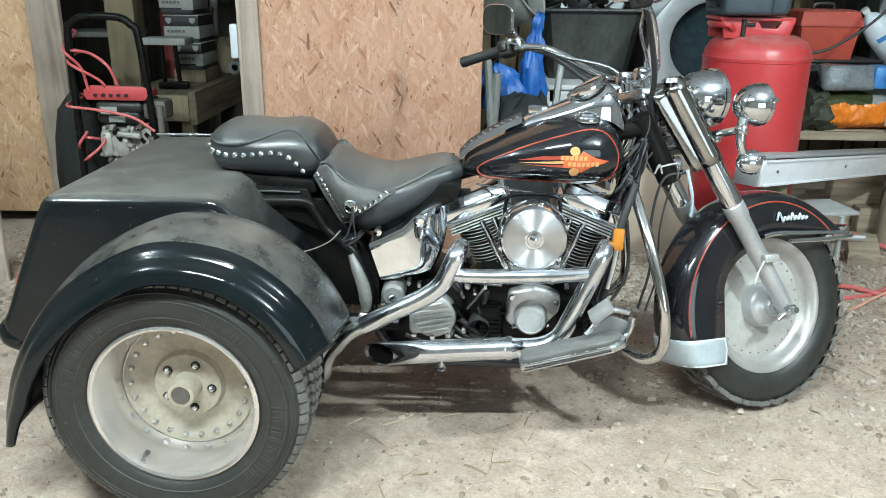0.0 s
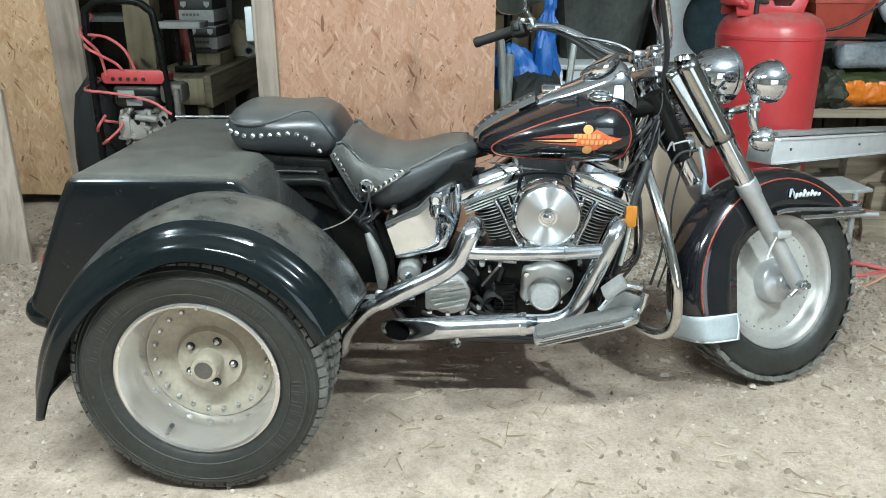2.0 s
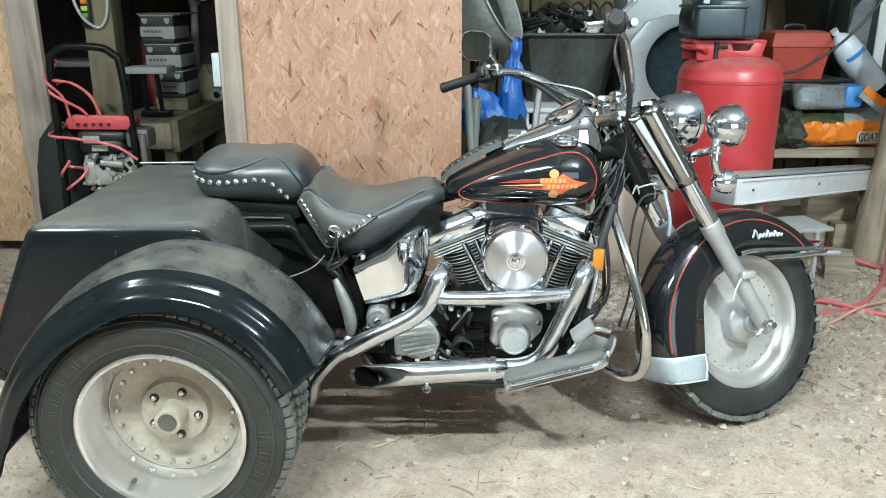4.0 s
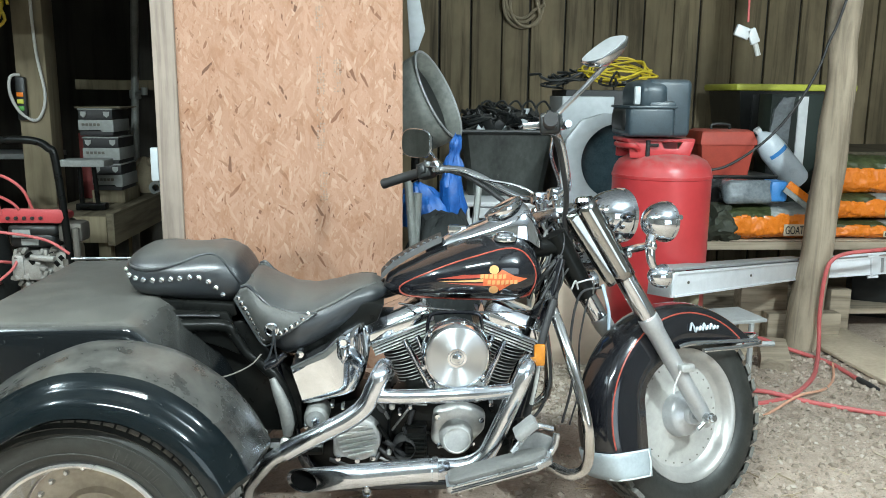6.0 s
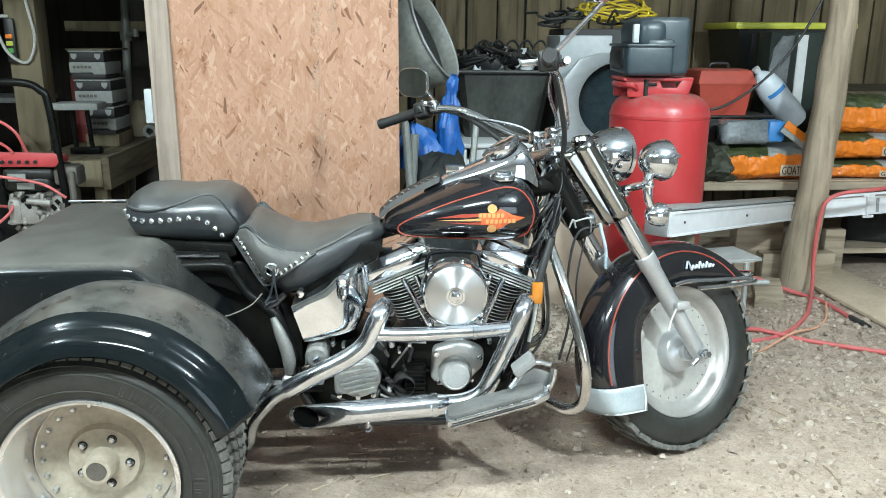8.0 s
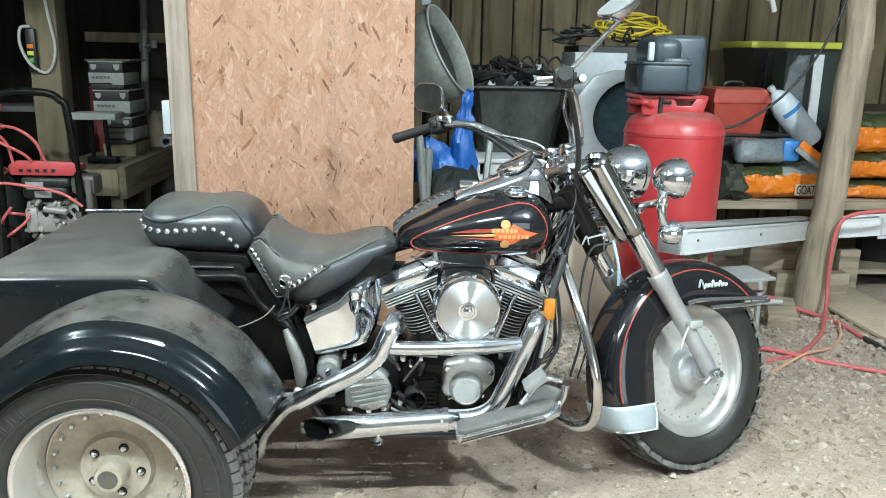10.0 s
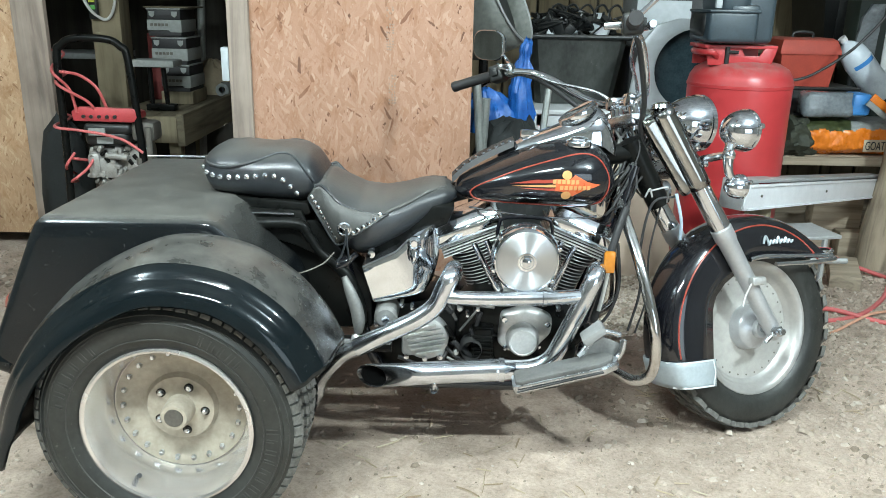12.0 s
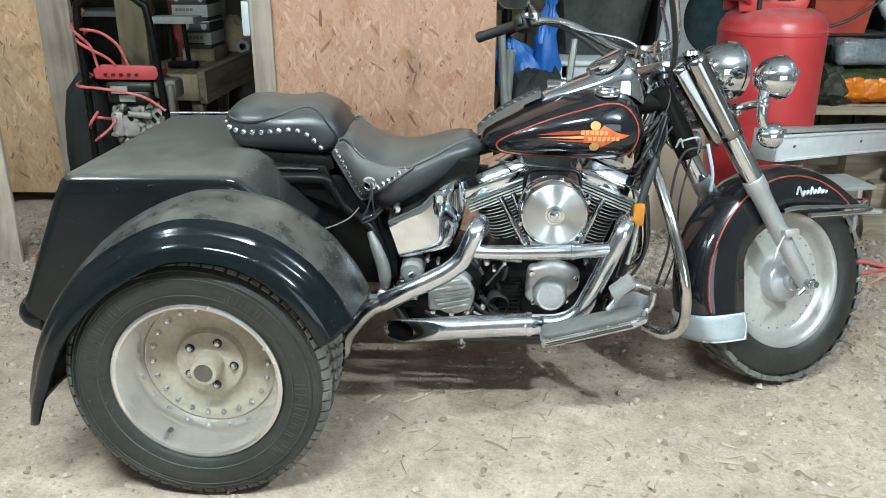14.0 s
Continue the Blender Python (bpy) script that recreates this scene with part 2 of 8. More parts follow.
M_STRAW = island("straw_bits", [(0, (0.24, 0.175, 0.11)), (0.5, (0.38, 0.30, 0.20)), (1, (0.50, 0.43, 0.32))])

M_PAINT = mat("black_gloss_paint", (0.008, 0.009, 0.012), (0.005, 0.005, 0.007), rough=0.13, rough_var=0.05, coat=0.6, dust=0.05, spot=0.10)
M_BODY = mat("dusty_black_paint", (0.004, 0.007, 0.0085), (0.003, 0.005, 0.006), rough=0.10, rough_var=0.04, coat=0.0, spec=0.40, dust=0.05, spot=0.16, flat_from=0.72, patch=7)
M_LUGGAGE = mat("dusty_luggage_paint", (0.006, 0.008, 0.009), (0.004, 0.005, 0.006), rough=0.12, rough_var=0.04, coat=0.0, spec=0.40, dust=0.40, spot=0.25, flat_from=0.55, patch=12, thin=0.7)
M_DUSTED = mat("black_paint_under_dust", (0.007, 0.008, 0.009), (0.004, 0.005, 0.006), rough=0.18, rough_var=0.06, coat=0.1, dust=0.36, spot=0.45, flat_from=0.25, patch=12, thin=0.3)
M_CHROME = mat("chrome", (0.76, 0.79, 0.83), (0.64, 0.67, 0.71), rough=0.07, rough_var=0.04, metal=1.0, dust=0.08)
M_PIPECHROME = mat("hazy_chrome", (0.80, 0.84, 0.90), (0.60, 0.63, 0.68), rough=0.16, rough_var=0.14, metal=1.0, dust=0.10, spot=0.10, scale=20)
M_DARKCHROME = mat("dark_chrome", (0.40, 0.40, 0.385), (0.31, 0.31, 0.30), rough=0.10, rough_var=0.05, metal=1.0, dust=0.08)
M_CHROME_DULL = mat("dusty_chrome", (0.66, 0.69, 0.72), (0.52, 0.54, 0.56), rough=0.24, rough_var=0.1, metal=1.0, dust=0.2)
M_ALLOY = mat("cast_alloy", (0.60, 0.60, 0.585), (0.42, 0.42, 0.41), rough=0.4, rough_var=0.1, metal=0.6, dust=0.2, bump=0.1)
M_SLIDER = mat("satin_alloy", (0.50, 0.51, 0.52), (0.40, 0.41, 0.42), rough=0.34, metal=0.55, dust=0.1, bump=0.05)
M_STRUT = mat("dull_grey_casting", (0.22, 0.22, 0.21), (0.13, 0.13, 0.125), rough=0.5, metal=0.5, dust=0.2)
M_DISC = brushed("turned_metal")
M_RIM = mat("polished_rim", (0.80, 0.78, 0.77), (0.68, 0.66, 0.645), rough=0.26, rough_var=0.10, metal=0.9, scale=3)
M_FRONTRIM = mat("satin_front_rim", (0.46, 0.45, 0.43), (0.36, 0.35, 0.335), rough=0.36, rough_var=0.08, metal=0.55, scale=9)
M_GUARDBAR = mat("mottled_chrome", (0.70, 0.71, 0.72), (0.46, 0.44, 0.41), rough=0.10, rough_var=0.10, metal=1.0, dust=0.12, spot=0.30, scale=26)
M_PEDAL = mat("worn_pedal_rubber", (0.24, 0.24, 0.235), (0.15, 0.15, 0.147), rough=0.6, dust=0.2)
M_RIM_DIRTY = mat("dusty_wheel_centre", (0.46, 0.41, 0.335), (0.29, 0.255, 0.20), rough=0.6, metal=0.2, scale=11)
M_SKIRT = mat("matte_black_leather", (0.060, 0.060, 0.056), (0.036, 0.037, 0.035), rough=0.5, dust=0.3, spot=0.06, bump=0.3, bump_scale=300)
M_TYREMARK = mat("raised_sidewall_rubber", (0.055, 0.055, 0.051), (0.020, 0.020, 0.019), rough=0.6, scale=30)
M_WHITEWHEEL = mat("pale_wheel_disc", (0.43, 0.42, 0.395), (0.31, 0.30, 0.28), rough=0.6, metal=0.08, scale=8)
M_TYRE = mat("tyre_rubber", (0.030, 0.032, 0.029), (0.010, 0.011, 0.0098), rough=0.46, dust=0.05, spot=0.30, scale=9, bump=0.25, bump_scale=80)
M_TREAD = mat("dusty_tread_rubber", (0.16, 0.155, 0.14), (0.06, 0.059, 0.054), rough=0.85, bump=0.3)
M_LEATHER = mat("black_leather", (0.019, 0.0225, 0.026), (0.012, 0.0145, 0.017), rough=0.38, coat=0.15, spec=0.70, dust=0.30, flat_from=0.6, thin=0.6, patch=9, bump=0.2, bump_scale=260)
M_RUBBER = mat("black_rubber", (0.02, 0.02, 0.021), rough=0.55, dust=0.1)
M_BLACKMETAL = mat("black_engine_metal", (0.0065, 0.007, 0.0065), (0.0035, 0.0038, 0.0035), rough=0.3, dust=0.02, spec=0.14)
M_SOOT = mat("soot", (0.004, 0.004, 0.004), rough=0.95, spec=0.05)
M_FIN = mat("cooling_fin_metal", (0.05, 0.05, 0.05), (0.03, 0.03, 0.03), rough=0.35, metal=0.6, dust=0.1)
M_RED_STRIPE = mat("red_pinstripe", (0.36, 0.055, 0.035), rough=0.3)
M_ORANGE_STRIPE = mat("orange_decal", (0.62, 0.12, 0.04), rough=0.3)
M_GOLD = mat("cream_decal", (0.62, 0.32, 0.12), rough=0.35)
M_AMBER = mat("amber_reflector", (0.46, 0.17, 0.02), rough=0.2)
M_GREYBOARD = mat("grey_footboard_rubber", (0.12, 0.12, 0.115), (0.06, 0.06, 0.058), rough=0.5, dust=0.2)
M_STEELTRIM = mat("frosted_fender_trim", (0.44, 0.50, 0.53), (0.34, 0.39, 0.42), rough=0.35, metal=0.2)
M_CLEARTUBE = mat("pale_blue_hose", (0.36, 0.46, 0.55), rough=0.3)
M_RED = mat("red_enamel", (0.43, 0.034, 0.038), (0.36, 0.027, 0.030), rough=0.36, dust=0.5, scale=5, coat=0.2)
M_REDPLASTIC = mat("red_plastic", (0.46, 0.055, 0.06), (0.36, 0.04, 0.045), rough=0.5, dust=0.25)
M_DULLRED = mat("dull_red_card", (0.20, 0.035, 0.03), (0.13, 0.022, 0.02), rough=0.7)
M_GREENCARD = mat("dark_green_card", (0.020, 0.032, 0.026), (0.012, 0.020, 0.016), rough=0.55, dust=0.15)
M_REDHOSE = mat("red_rubber_hose", (0.58, 0.12, 0.115), (0.44, 0.085, 0.085), rough=0.5, dust=0.2)
M_BLACKPLASTIC = mat("black_plastic", (0.014, 0.016, 0.016), (0.008, 0.009, 0.009), rough=0.42, dust=0.25, spot=0.1)
M_BINPLASTIC = mat("scuffed_black_plastic", (0.060, 0.067, 0.060), (0.009, 0.011, 0.010), rough=0.45, dust=0.25, spot=0.4, scale=6, stretch=(1, 1, 0.7))
M_NAVYPLASTIC = mat("dark_blue_black_plastic", (0.040, 0.060, 0.074), (0.024, 0.037, 0.046), rough=0.38, dust=0.3)
M_ORANGEBAG = mat("orange_film", (0.80, 0.22, 0.02), (0.68, 0.17, 0.015), rough=0.28, rough_var=0.08, bump=0.5, bump_scale=30)
M_OLIVE = mat("olive_print", (0.07, 0.085, 0.03), (0.035, 0.045, 0.02), rough=0.4)
M_PAPER = mat("white_card", (0.31, 0.325, 0.315), (0.20, 0.21, 0.20), rough=0.7, scale=9)
M_BLACKCARD = mat("black_card", (0.022, 0.022, 0.024), rough=0.6)
M_WHITE = mat("white_plastic", (0.68, 0.70, 0.71), (0.55, 0.57, 0.58), rough=0.45, scale=6)
M_GREYPANEL = mat("pale_grey_panel", (0.48, 0.52, 0.54), (0.36, 0.39, 0.41), rough=0.45, scale=5, dust=0.2)
M_TEAL = mat("dark_teal_glass", (0.05, 0.085, 0.10), (0.025, 0.045, 0.055), rough=0.2)
M_HOOD = mat("worn_grey_plastic", (0.22, 0.23, 0.205), (0.085, 0.092, 0.084), rough=0.55, dust=0.25, spot=0.5, scale=6)
M_BLUE = mat("blue_tarp", (0.012, 0.13, 0.45), (0.007, 0.06, 0.25), rough=0.4, bump=0.8, bump_scale=25)
M_YELLOW = mat("yellow_cord", (0.72, 0.55, 0.04), (0.55, 0.40, 0.03), rough=0.5)
M_LIME = mat("yellow_green_lid", (0.60, 0.62, 0.08), (0.48, 0.5, 0.06), rough=0.45)
M_ALU = mat("aluminium_rail", (0.80, 0.82, 0.85), (0.68, 0.70, 0.73), rough=0.4, metal=0.25, dust=0.06)
M_ALU_DULL = mat("dull_aluminium", (0.42, 0.43, 0.43), (0.30, 0.31, 0.31), rough=0.55, metal=0.5, dust=0.35)
M_CORD = mat("white_cord", (0.58, 0.58, 0.55), rough=0.5)
M_ROPE = mat("dusty_rope", (0.34, 0.28, 0.19), (0.22, 0.18, 0.12), rough=0.85)
M_CARDBOARD = mat("pinkish_cardboard", (0.58, 0.475, 0.375), (0.50, 0.405, 0.315), rough=0.85, scale=5)
M_TOOLRED = mat("orange_red_plastic", (0.42, 0.055, 0.030), (0.32, 0.038, 0.022), rough=0.5, dust=0.3)
M_CLEARFILM = mat("cloudy_clear_film", (0.23, 0.26, 0.28), (0.09, 0.105, 0.115), rough=0.14, scale=8, bump=0.7, bump_scale=22, coat=0.4)
M_JUG = mat("milky_plastic_jug", (0.62, 0.68, 0.73), (0.50, 0.56, 0.62), rough=0.3)
M_BLUEPRINT = mat("blue_print", (0.05, 0.25, 0.62), rough=0.4)
M_SILVER = mat("silver_engine_casting", (0.42, 0.41, 0.39), (0.24, 0.23, 0.21), rough=0.45, metal=0.5, dust=0.2, scale=30)
M_GREEN = mat("green_plastic", (0.08, 0.35, 0.06), rough=0.4)
M_PIPE = mat("galvanised_pipe", (0.27, 0.285, 0.27), (0.18, 0.19, 0.18), rough=0.42, metal=0.3)
M_PINK = mat("terracotta_rag", (0.62, 0.33, 0.22), (0.5, 0.26, 0.17), rough=0.8)
M_CLOTH = mat("dark_cloth", (0.018, 0.021, 0.021), (0.008, 0.010, 0.010), rough=0.9, bump=0.6, bump_scale=50)
M_OLIVECLOTH = mat("olive_cloth", (0.060, 0.066, 0.045), (0.020, 0.024, 0.016), rough=0.7, scale=14, bump=0.8, bump_scale=50)
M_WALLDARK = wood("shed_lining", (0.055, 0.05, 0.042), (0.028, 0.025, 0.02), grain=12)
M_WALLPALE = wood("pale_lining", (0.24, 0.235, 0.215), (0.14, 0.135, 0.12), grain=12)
M_CEIL = wood("whitewashed_roof_lining", (0.50, 0.54, 0.58), (0.38, 0.41, 0.44), along="x", grain=12, rough=0.6)
M_SOIL = mat("dusty_tin", (0.16, 0.15, 0.13), (0.10, 0.09, 0.08), rough=0.6, metal=0.4)


# ---- mesh helpers ----
def rootloc(ob):
    loc = Vector((0, 0, 0))
    while ob is not None:
        loc += ob.location
        ob = ob.parent
    return loc


def shade(me, angle=35):
    for f in me.polygons:
        f.use_smooth = True
    me.set_sharp_from_angle(angle=radians(angle))


def part(name, bm, material, parent=None, label="", angle=35, sharp=False):
    """Links a bmesh, given in world metres, as one mesh object under a thing or a part."""
    if parent is not None:
        bmesh.ops.translate(bm, verts=bm.verts, vec=-rootloc(parent))
    me = bpy.data.meshes.new(name)
    bmesh.ops.recalc_face_normals(bm, faces=bm.faces)
    bm.to_mesh(me)
    bm.free()
    me.materials.append(material)
    if not sharp:
        shade(me, angle)
    ob = new(name, me)
    ob.parent = parent
    if label:
        tagged(ob, label)
    return ob


def thing(name, at, label, category, group="", kind=""):
    ob = new(name)
    ob.empty_display_size = 0.1
    ob.location = at
    return tagged(ob, label, category, group, kind)


def single(name, bm, material, label, category, group="", kind="", angle=35):
    return tagged(part(name, bm, material, None, "", angle), label, category, group, kind)


def join(*bms):
    out = bmesh.new()
    for b in bms:
        tmp = bpy.data.meshes.new("tmp")
        b.to_mesh(tmp)
        b.free()
        out.from_mesh(tmp)
        bpy.data.meshes.remove(tmp)
    return out


def moved(bm, m):
    bmesh.ops.transform(bm, matrix=m, verts=bm.verts)
    return bm


def box(x0, x1, y0, y1, z0, z1, bevel=0.0, seg=2):
    bm = bmesh.new()
    bmesh.ops.create_cube(bm, size=1)
    for v in bm.verts:
        v.co = Vector(((x0 + x1) / 2 + v.co.x * (x1 - x0), (y0 + y1) / 2 + v.co.y * (y1 - y0), (z0 + z1) / 2 + v.co.z * (z1 - z0)))
    if bevel:
        bmesh.ops.bevel(bm, geom=bm.edges[:], offset=bevel, segments=seg, profile=0.5, affect="EDGES")
    return bm


def lathe(profile, seg=48, axis="y", at=(0, 0, 0), closed=False):
    """Turns (radius, height) points about an axis."""
    bm = bmesh.new()
    rings = []
    for r, h in profile:
        if r < 1e-6:
            rings.append([bm.verts.new((0, 0, h))])
        else:
            rings.append([bm.verts.new((r * math.cos(k * math.tau / seg), r * math.sin(k * math.tau / seg), h)) for k in range(seg)])
    pairs = list(zip(rings, rings[1:])) + ([(rings[-1], rings[0])] if closed else [])
    for a, b in pairs:
        for k in range(seg):
            j = (k + 1) % seg
            if len(a) == 1 and len(b) == 1:
                continue
            if len(a) == 1:
                bm.faces.new((a[0], b[j], b[k]))
            elif len(b) == 1:
                bm.faces.new((a[k], a[j], b[0]))
            else:
                bm.faces.new((a[k], a[j], b[j], b[k]))
    m = {"z": Matrix(), "y": Matrix.Rotation(radians(-90), 4, "X"), "x": Matrix.Rotation(radians(90), 4, "Y")}[axis]
    return moved(bm, Matrix.Translation(at) @ m)


def spline(pts, n=8, closed=False):
    """Catmull-Rom through points."""
    P = [Vector(p) for p in pts]
    out, m = [], len(P)
    for i in range(m if closed else m - 1):
        p1, p2 = P[i], P[(i + 1) % m]
        p0 = P[(i - 1) % m] if closed or i > 0 else p1 * 2 - p2
        p3 = P[(i + 2) % m] if closed or i + 2 < m else p2 * 2 - p1
        for k in range(n):
            t = k / n
            out.append(0.5 * ((2 * p1) + (p2 - p0) * t + (2 * p0 - 5 * p1 + 4 * p2 - p3) * t * t + (3 * p1 - p0 - 3 * p2 + p3) * t ** 3))
    if not closed:
        out.append(P[-1])
    return out


def tube(pts, r, seg=12, n=8, smooth=True, closed=False, caps=True, flat=1.0):
    """A round bar along points; r is one radius or one per point given."""
    path = spline(pts, n, closed) if smooth else [Vector(p) for p in pts]
    m = len(path)
    if isinstance(r, (list, tuple)):
        rs = [float(np.interp(i / (m - 1), np.linspace(0, 1, len(r)), r)) for i in range(m)]
    else:
        rs = [r] * m
    bm, rings, up = bmesh.new(), [], None
    for i, p in enumerate(path):
        a = path[(i - 1) % m] if closed or i else p
        b = path[(i + 1) % m] if closed or i + 1 < m else p
        d = (b - a).normalized()
        if up is None:
            up = d.orthogonal().normalized() if abs(d.z) > 0.95 else Vector((0, 0, 1))
        u = (up - d * up.dot(d)).normalized()
        up, w = u, d.cross(u)
        rings.append([bm.verts.new(p + (u * math.cos(k * math.tau / seg) * flat + w * math.sin(k * math.tau / seg)) * rs[i]) for k in range(seg)])
    for i in range(m if closed else m - 1):
        a, b = rings[i], rings[(i + 1) % m]
        for k in range(seg):
            j = (k + 1) % seg
            bm.faces.new((a[k], a[j], b[j], b[k]))
    if caps and not closed:
        bm.faces.new(rings[0][::-1])
        bm.faces.new(rings[-1])
    return bm


def loft(rings, caps=True, closed_ring=True):
    bm = bmesh.new()
    R = [[bm.verts.new(p) for p in ring] for ring in rings]
    n = len(R[0])
    for a, b in zip(R, R[1:]):
        for k in range(n if closed_ring else n - 1):
            j = (k + 1) % n
            bm.faces.new((a[k], a[j], b[j], b[k]))
    if caps and closed_ring:
        bm.faces.new(R[0][::-1])
        bm.faces.new(R[-1])
    return bm


def slab(outline, y0, y1, bevel=0.0, seg=2):
    """A plate: an (x, z) outline given thickness along y."""
    bm = bmesh.new()
    a = [bm.verts.new((x, y0, z)) for x, z in outline]
    b = [bm.verts.new((x, y1, z)) for x, z in outline]
    n = len(a)
    bm.faces.new(a)
    bm.faces.new(b[::-1])
    for k in range(n):
        j = (k + 1) % n
        bm.faces.new((a[j], a[k], b[k], b[j]))
    bmesh.ops.recalc_face_normals(bm, faces=bm.faces)
    if bevel:
        bmesh.ops.bevel(bm, geom=bm.edges[:], offset=bevel, segments=seg, profile=0.5, affect="EDGES")
    return bm


def ball(at, r, seg=16, squash=(1, 1, 1)):
    bm = bmesh.new()
    bmesh.ops.create_uvsphere(bm, u_segments=seg, v_segments=max(6, seg // 2), radius=r)
    for v in bm.verts:
        v.co = Vector((v.co.x * squash[0], v.co.y * squash[1], v.co.z * squash[2])) + Vector(at)
    return bm


def rumple(bm, amount, scale, seed=0.0):
    """Pushes a mesh in and out by smooth noise, as cloth or sheet film creases."""
    bmesh.ops.subdivide_edges(bm, edges=bm.edges[:], cuts=2, use_grid_fill=True)
    bm.normal_update()
    for v in bm.verts:
        p = v.co * scale + Vector((seed, seed * 0.7, 0))
        v.co += v.normal * amount * (noise.noise(p) + 0.6 * (0.5 - abs(noise.noise(p * 2.3))))
    return bm


def rod(a, b, r, seg=10):
    return tube([a, b], r, seg, smooth=False)


def interp(x, table):
    xs, ys = zip(*table)
    return float(np.interp(x, xs, ys))


# ---- the shed: setting ----
def ground_height(x, y):
    """Trodden dirt: soft humps, flat where the trike's wheels stand."""
    h = 0.020 * noise.noise((x * 0.9, y * 0.9, 0.3)) + 0.008 * noise.noise((x * 3.1, y * 3.1, 1.7)) + 0.004 * noise.noise((x * 11, y * 11, 4.2))
    calm = 1.0
    for wx, wy, r in ((0, -0.55, 0.5), (0, 0.55, 0.5), (1.62, 0.08, 0.45)):
        calm = min(calm, max(0.12, (math.hypot(x - wx, y - wy) - 0.12) / r))
    return h * calm - 0.003


def lines(lo, hi, step, far, n):
    inner = np.arange(lo, hi + step / 2, step)
    grow = np.geomspace(step * 2, far, n)
    return np.concatenate([lo - grow[::-1], inner, hi + grow])


gx, gy = lines(-2.6, 4.2, 0.035, 40, 14), lines(-2.4, 4.0, 0.035, 40, 14)
verts = [(x, y, ground_height(x, y)) for y in gy for x in gx]
w = len(gx)
faces = [(j * w + i, j * w + i + 1, (j + 1) * w + i + 1, (j + 1) * w + i) for j in range(len(gy) - 1) for i in range(w - 1)]
me = bpy.data.meshes.new("ground")
me.from_pydata(verts, [], faces)
me.materials.append(M_DIRT)
shade(me, 180)
tagged(new("ground", me), "beige packed dirt floor strewn with stone chips", "ground", kind="structure")

# walls that close the shed
WX0, WX1, WY0, WY1, TOP = -4.2, 6.2, -5.2, 3.72, 3.1
for name, bm in (("wall_west", box(WX0 - 0.1, WX0, WY0, WY1, -0.1, TOP)), ("wall_east", box(WX1, WX1 + 0.1, WY0, WY1, -0.1, TOP)),
                 ("wall_south", join(box(WX0, 2.25, WY0 - 0.1, WY0, -0.1, TOP), box(5.75, WX1, WY0 - 0.1, WY0, -0.1, TOP), box(2.25, 5.75, WY0 - 0.1, WY0, 2.6, TOP)))):
    tagged(part(name, bm, M_WALLPALE), "unpainted timber shed wall", "wall", kind="structure")
tagged(part("ceiling", box(WX0 - 0.1, WX1 + 0.1, WY0 - 0.1, WY1 + 0.1, TOP, TOP + 0.08), M_CEIL), "whitewashed timber shed ceiling", "ceiling", kind="structure")

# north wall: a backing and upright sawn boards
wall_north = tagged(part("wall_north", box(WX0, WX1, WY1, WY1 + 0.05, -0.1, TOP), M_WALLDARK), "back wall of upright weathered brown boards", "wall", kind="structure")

# strand board sheet on a stud frame, standing as a partition behind the trike
PY = 0.85
panel = thing("wall_partition", (0.26, PY, 0), "orange-brown strand board sheet on a timber stud frame", "partition wall", kind="structure")
part("sheet", box(-0.128, 0.737, PY + 0.012, PY + 0.026, 0.02, 2.42, 0.001), M_OSB, panel, "strand board sheet")
part("stud", box(-0.213, -0.1285, PY - 0.004, PY + 0.034, 0.02, 2.42, 0.004), M_STUD, panel, "grey weathered stud")
part("stud", box(0.60, 0.69, PY + 0.027, PY + 0.065, 0.02, 2.42, 0.003), M_STUD, panel, "grey weathered stud")
part("rail", box(-0.126, 0.598, PY + 0.027, PY + 0.065, 2.32, 2.41, 0.003), M_PLANKX, panel)
part("rail", box(-0.126, 0.598, PY + 0.027, PY + 0.065, 0.03, 0.12, 0.003), M_PLANKX, panel)

rg = random.Random(14)
for x0, z0, z1 in ((0.405, 1.33, 1.475), (0.402, 1.12, 1.28), (0.41, 0.915, 1.02), (0.47, 1.34, 1.46), (0.405, 1.56, 1.66)):
    bars, z = [], z0
    while z < z1:
        for k in range(3):
            if rg.random() < 0.7:
                bars.append(box(x0 + 0.011 * k, x0 + 0.011 * k + rg.uniform(0.003, 0.009), PY + 0.0114, PY + 0.0121, z, z + rg.uniform(0.003, 0.008)))
        z += 0.0105
    part("stamp_print", join(*bars), M_STAMP, panel, "faded grey printed stamp")

QY = 1.75
panel_b = thing("wall_partition", (-1.9, QY, 0), "strand board sheet with a grey stud at its edge", "partition wall", kind="structure")
part("sheet", box(-2.75, -1.53, QY + 0.012, QY + 0.026, 0.075, 2.42, 0.001), M_OSB_YELLOW, panel_b, "strand board sheet")
part("stud", moved(box(-1.529, -1.365, QY - 0.004, QY + 0.034, 0.0, 2.42, 0.004), Matrix()), M_STUD, panel_b, "grey weathered stud")
part("stud", box(-2.75, -2.66, QY + 0.027, QY + 0.065, 0.0, 2.42, 0.003), M_STUD, panel_b, "grey weathered stud")
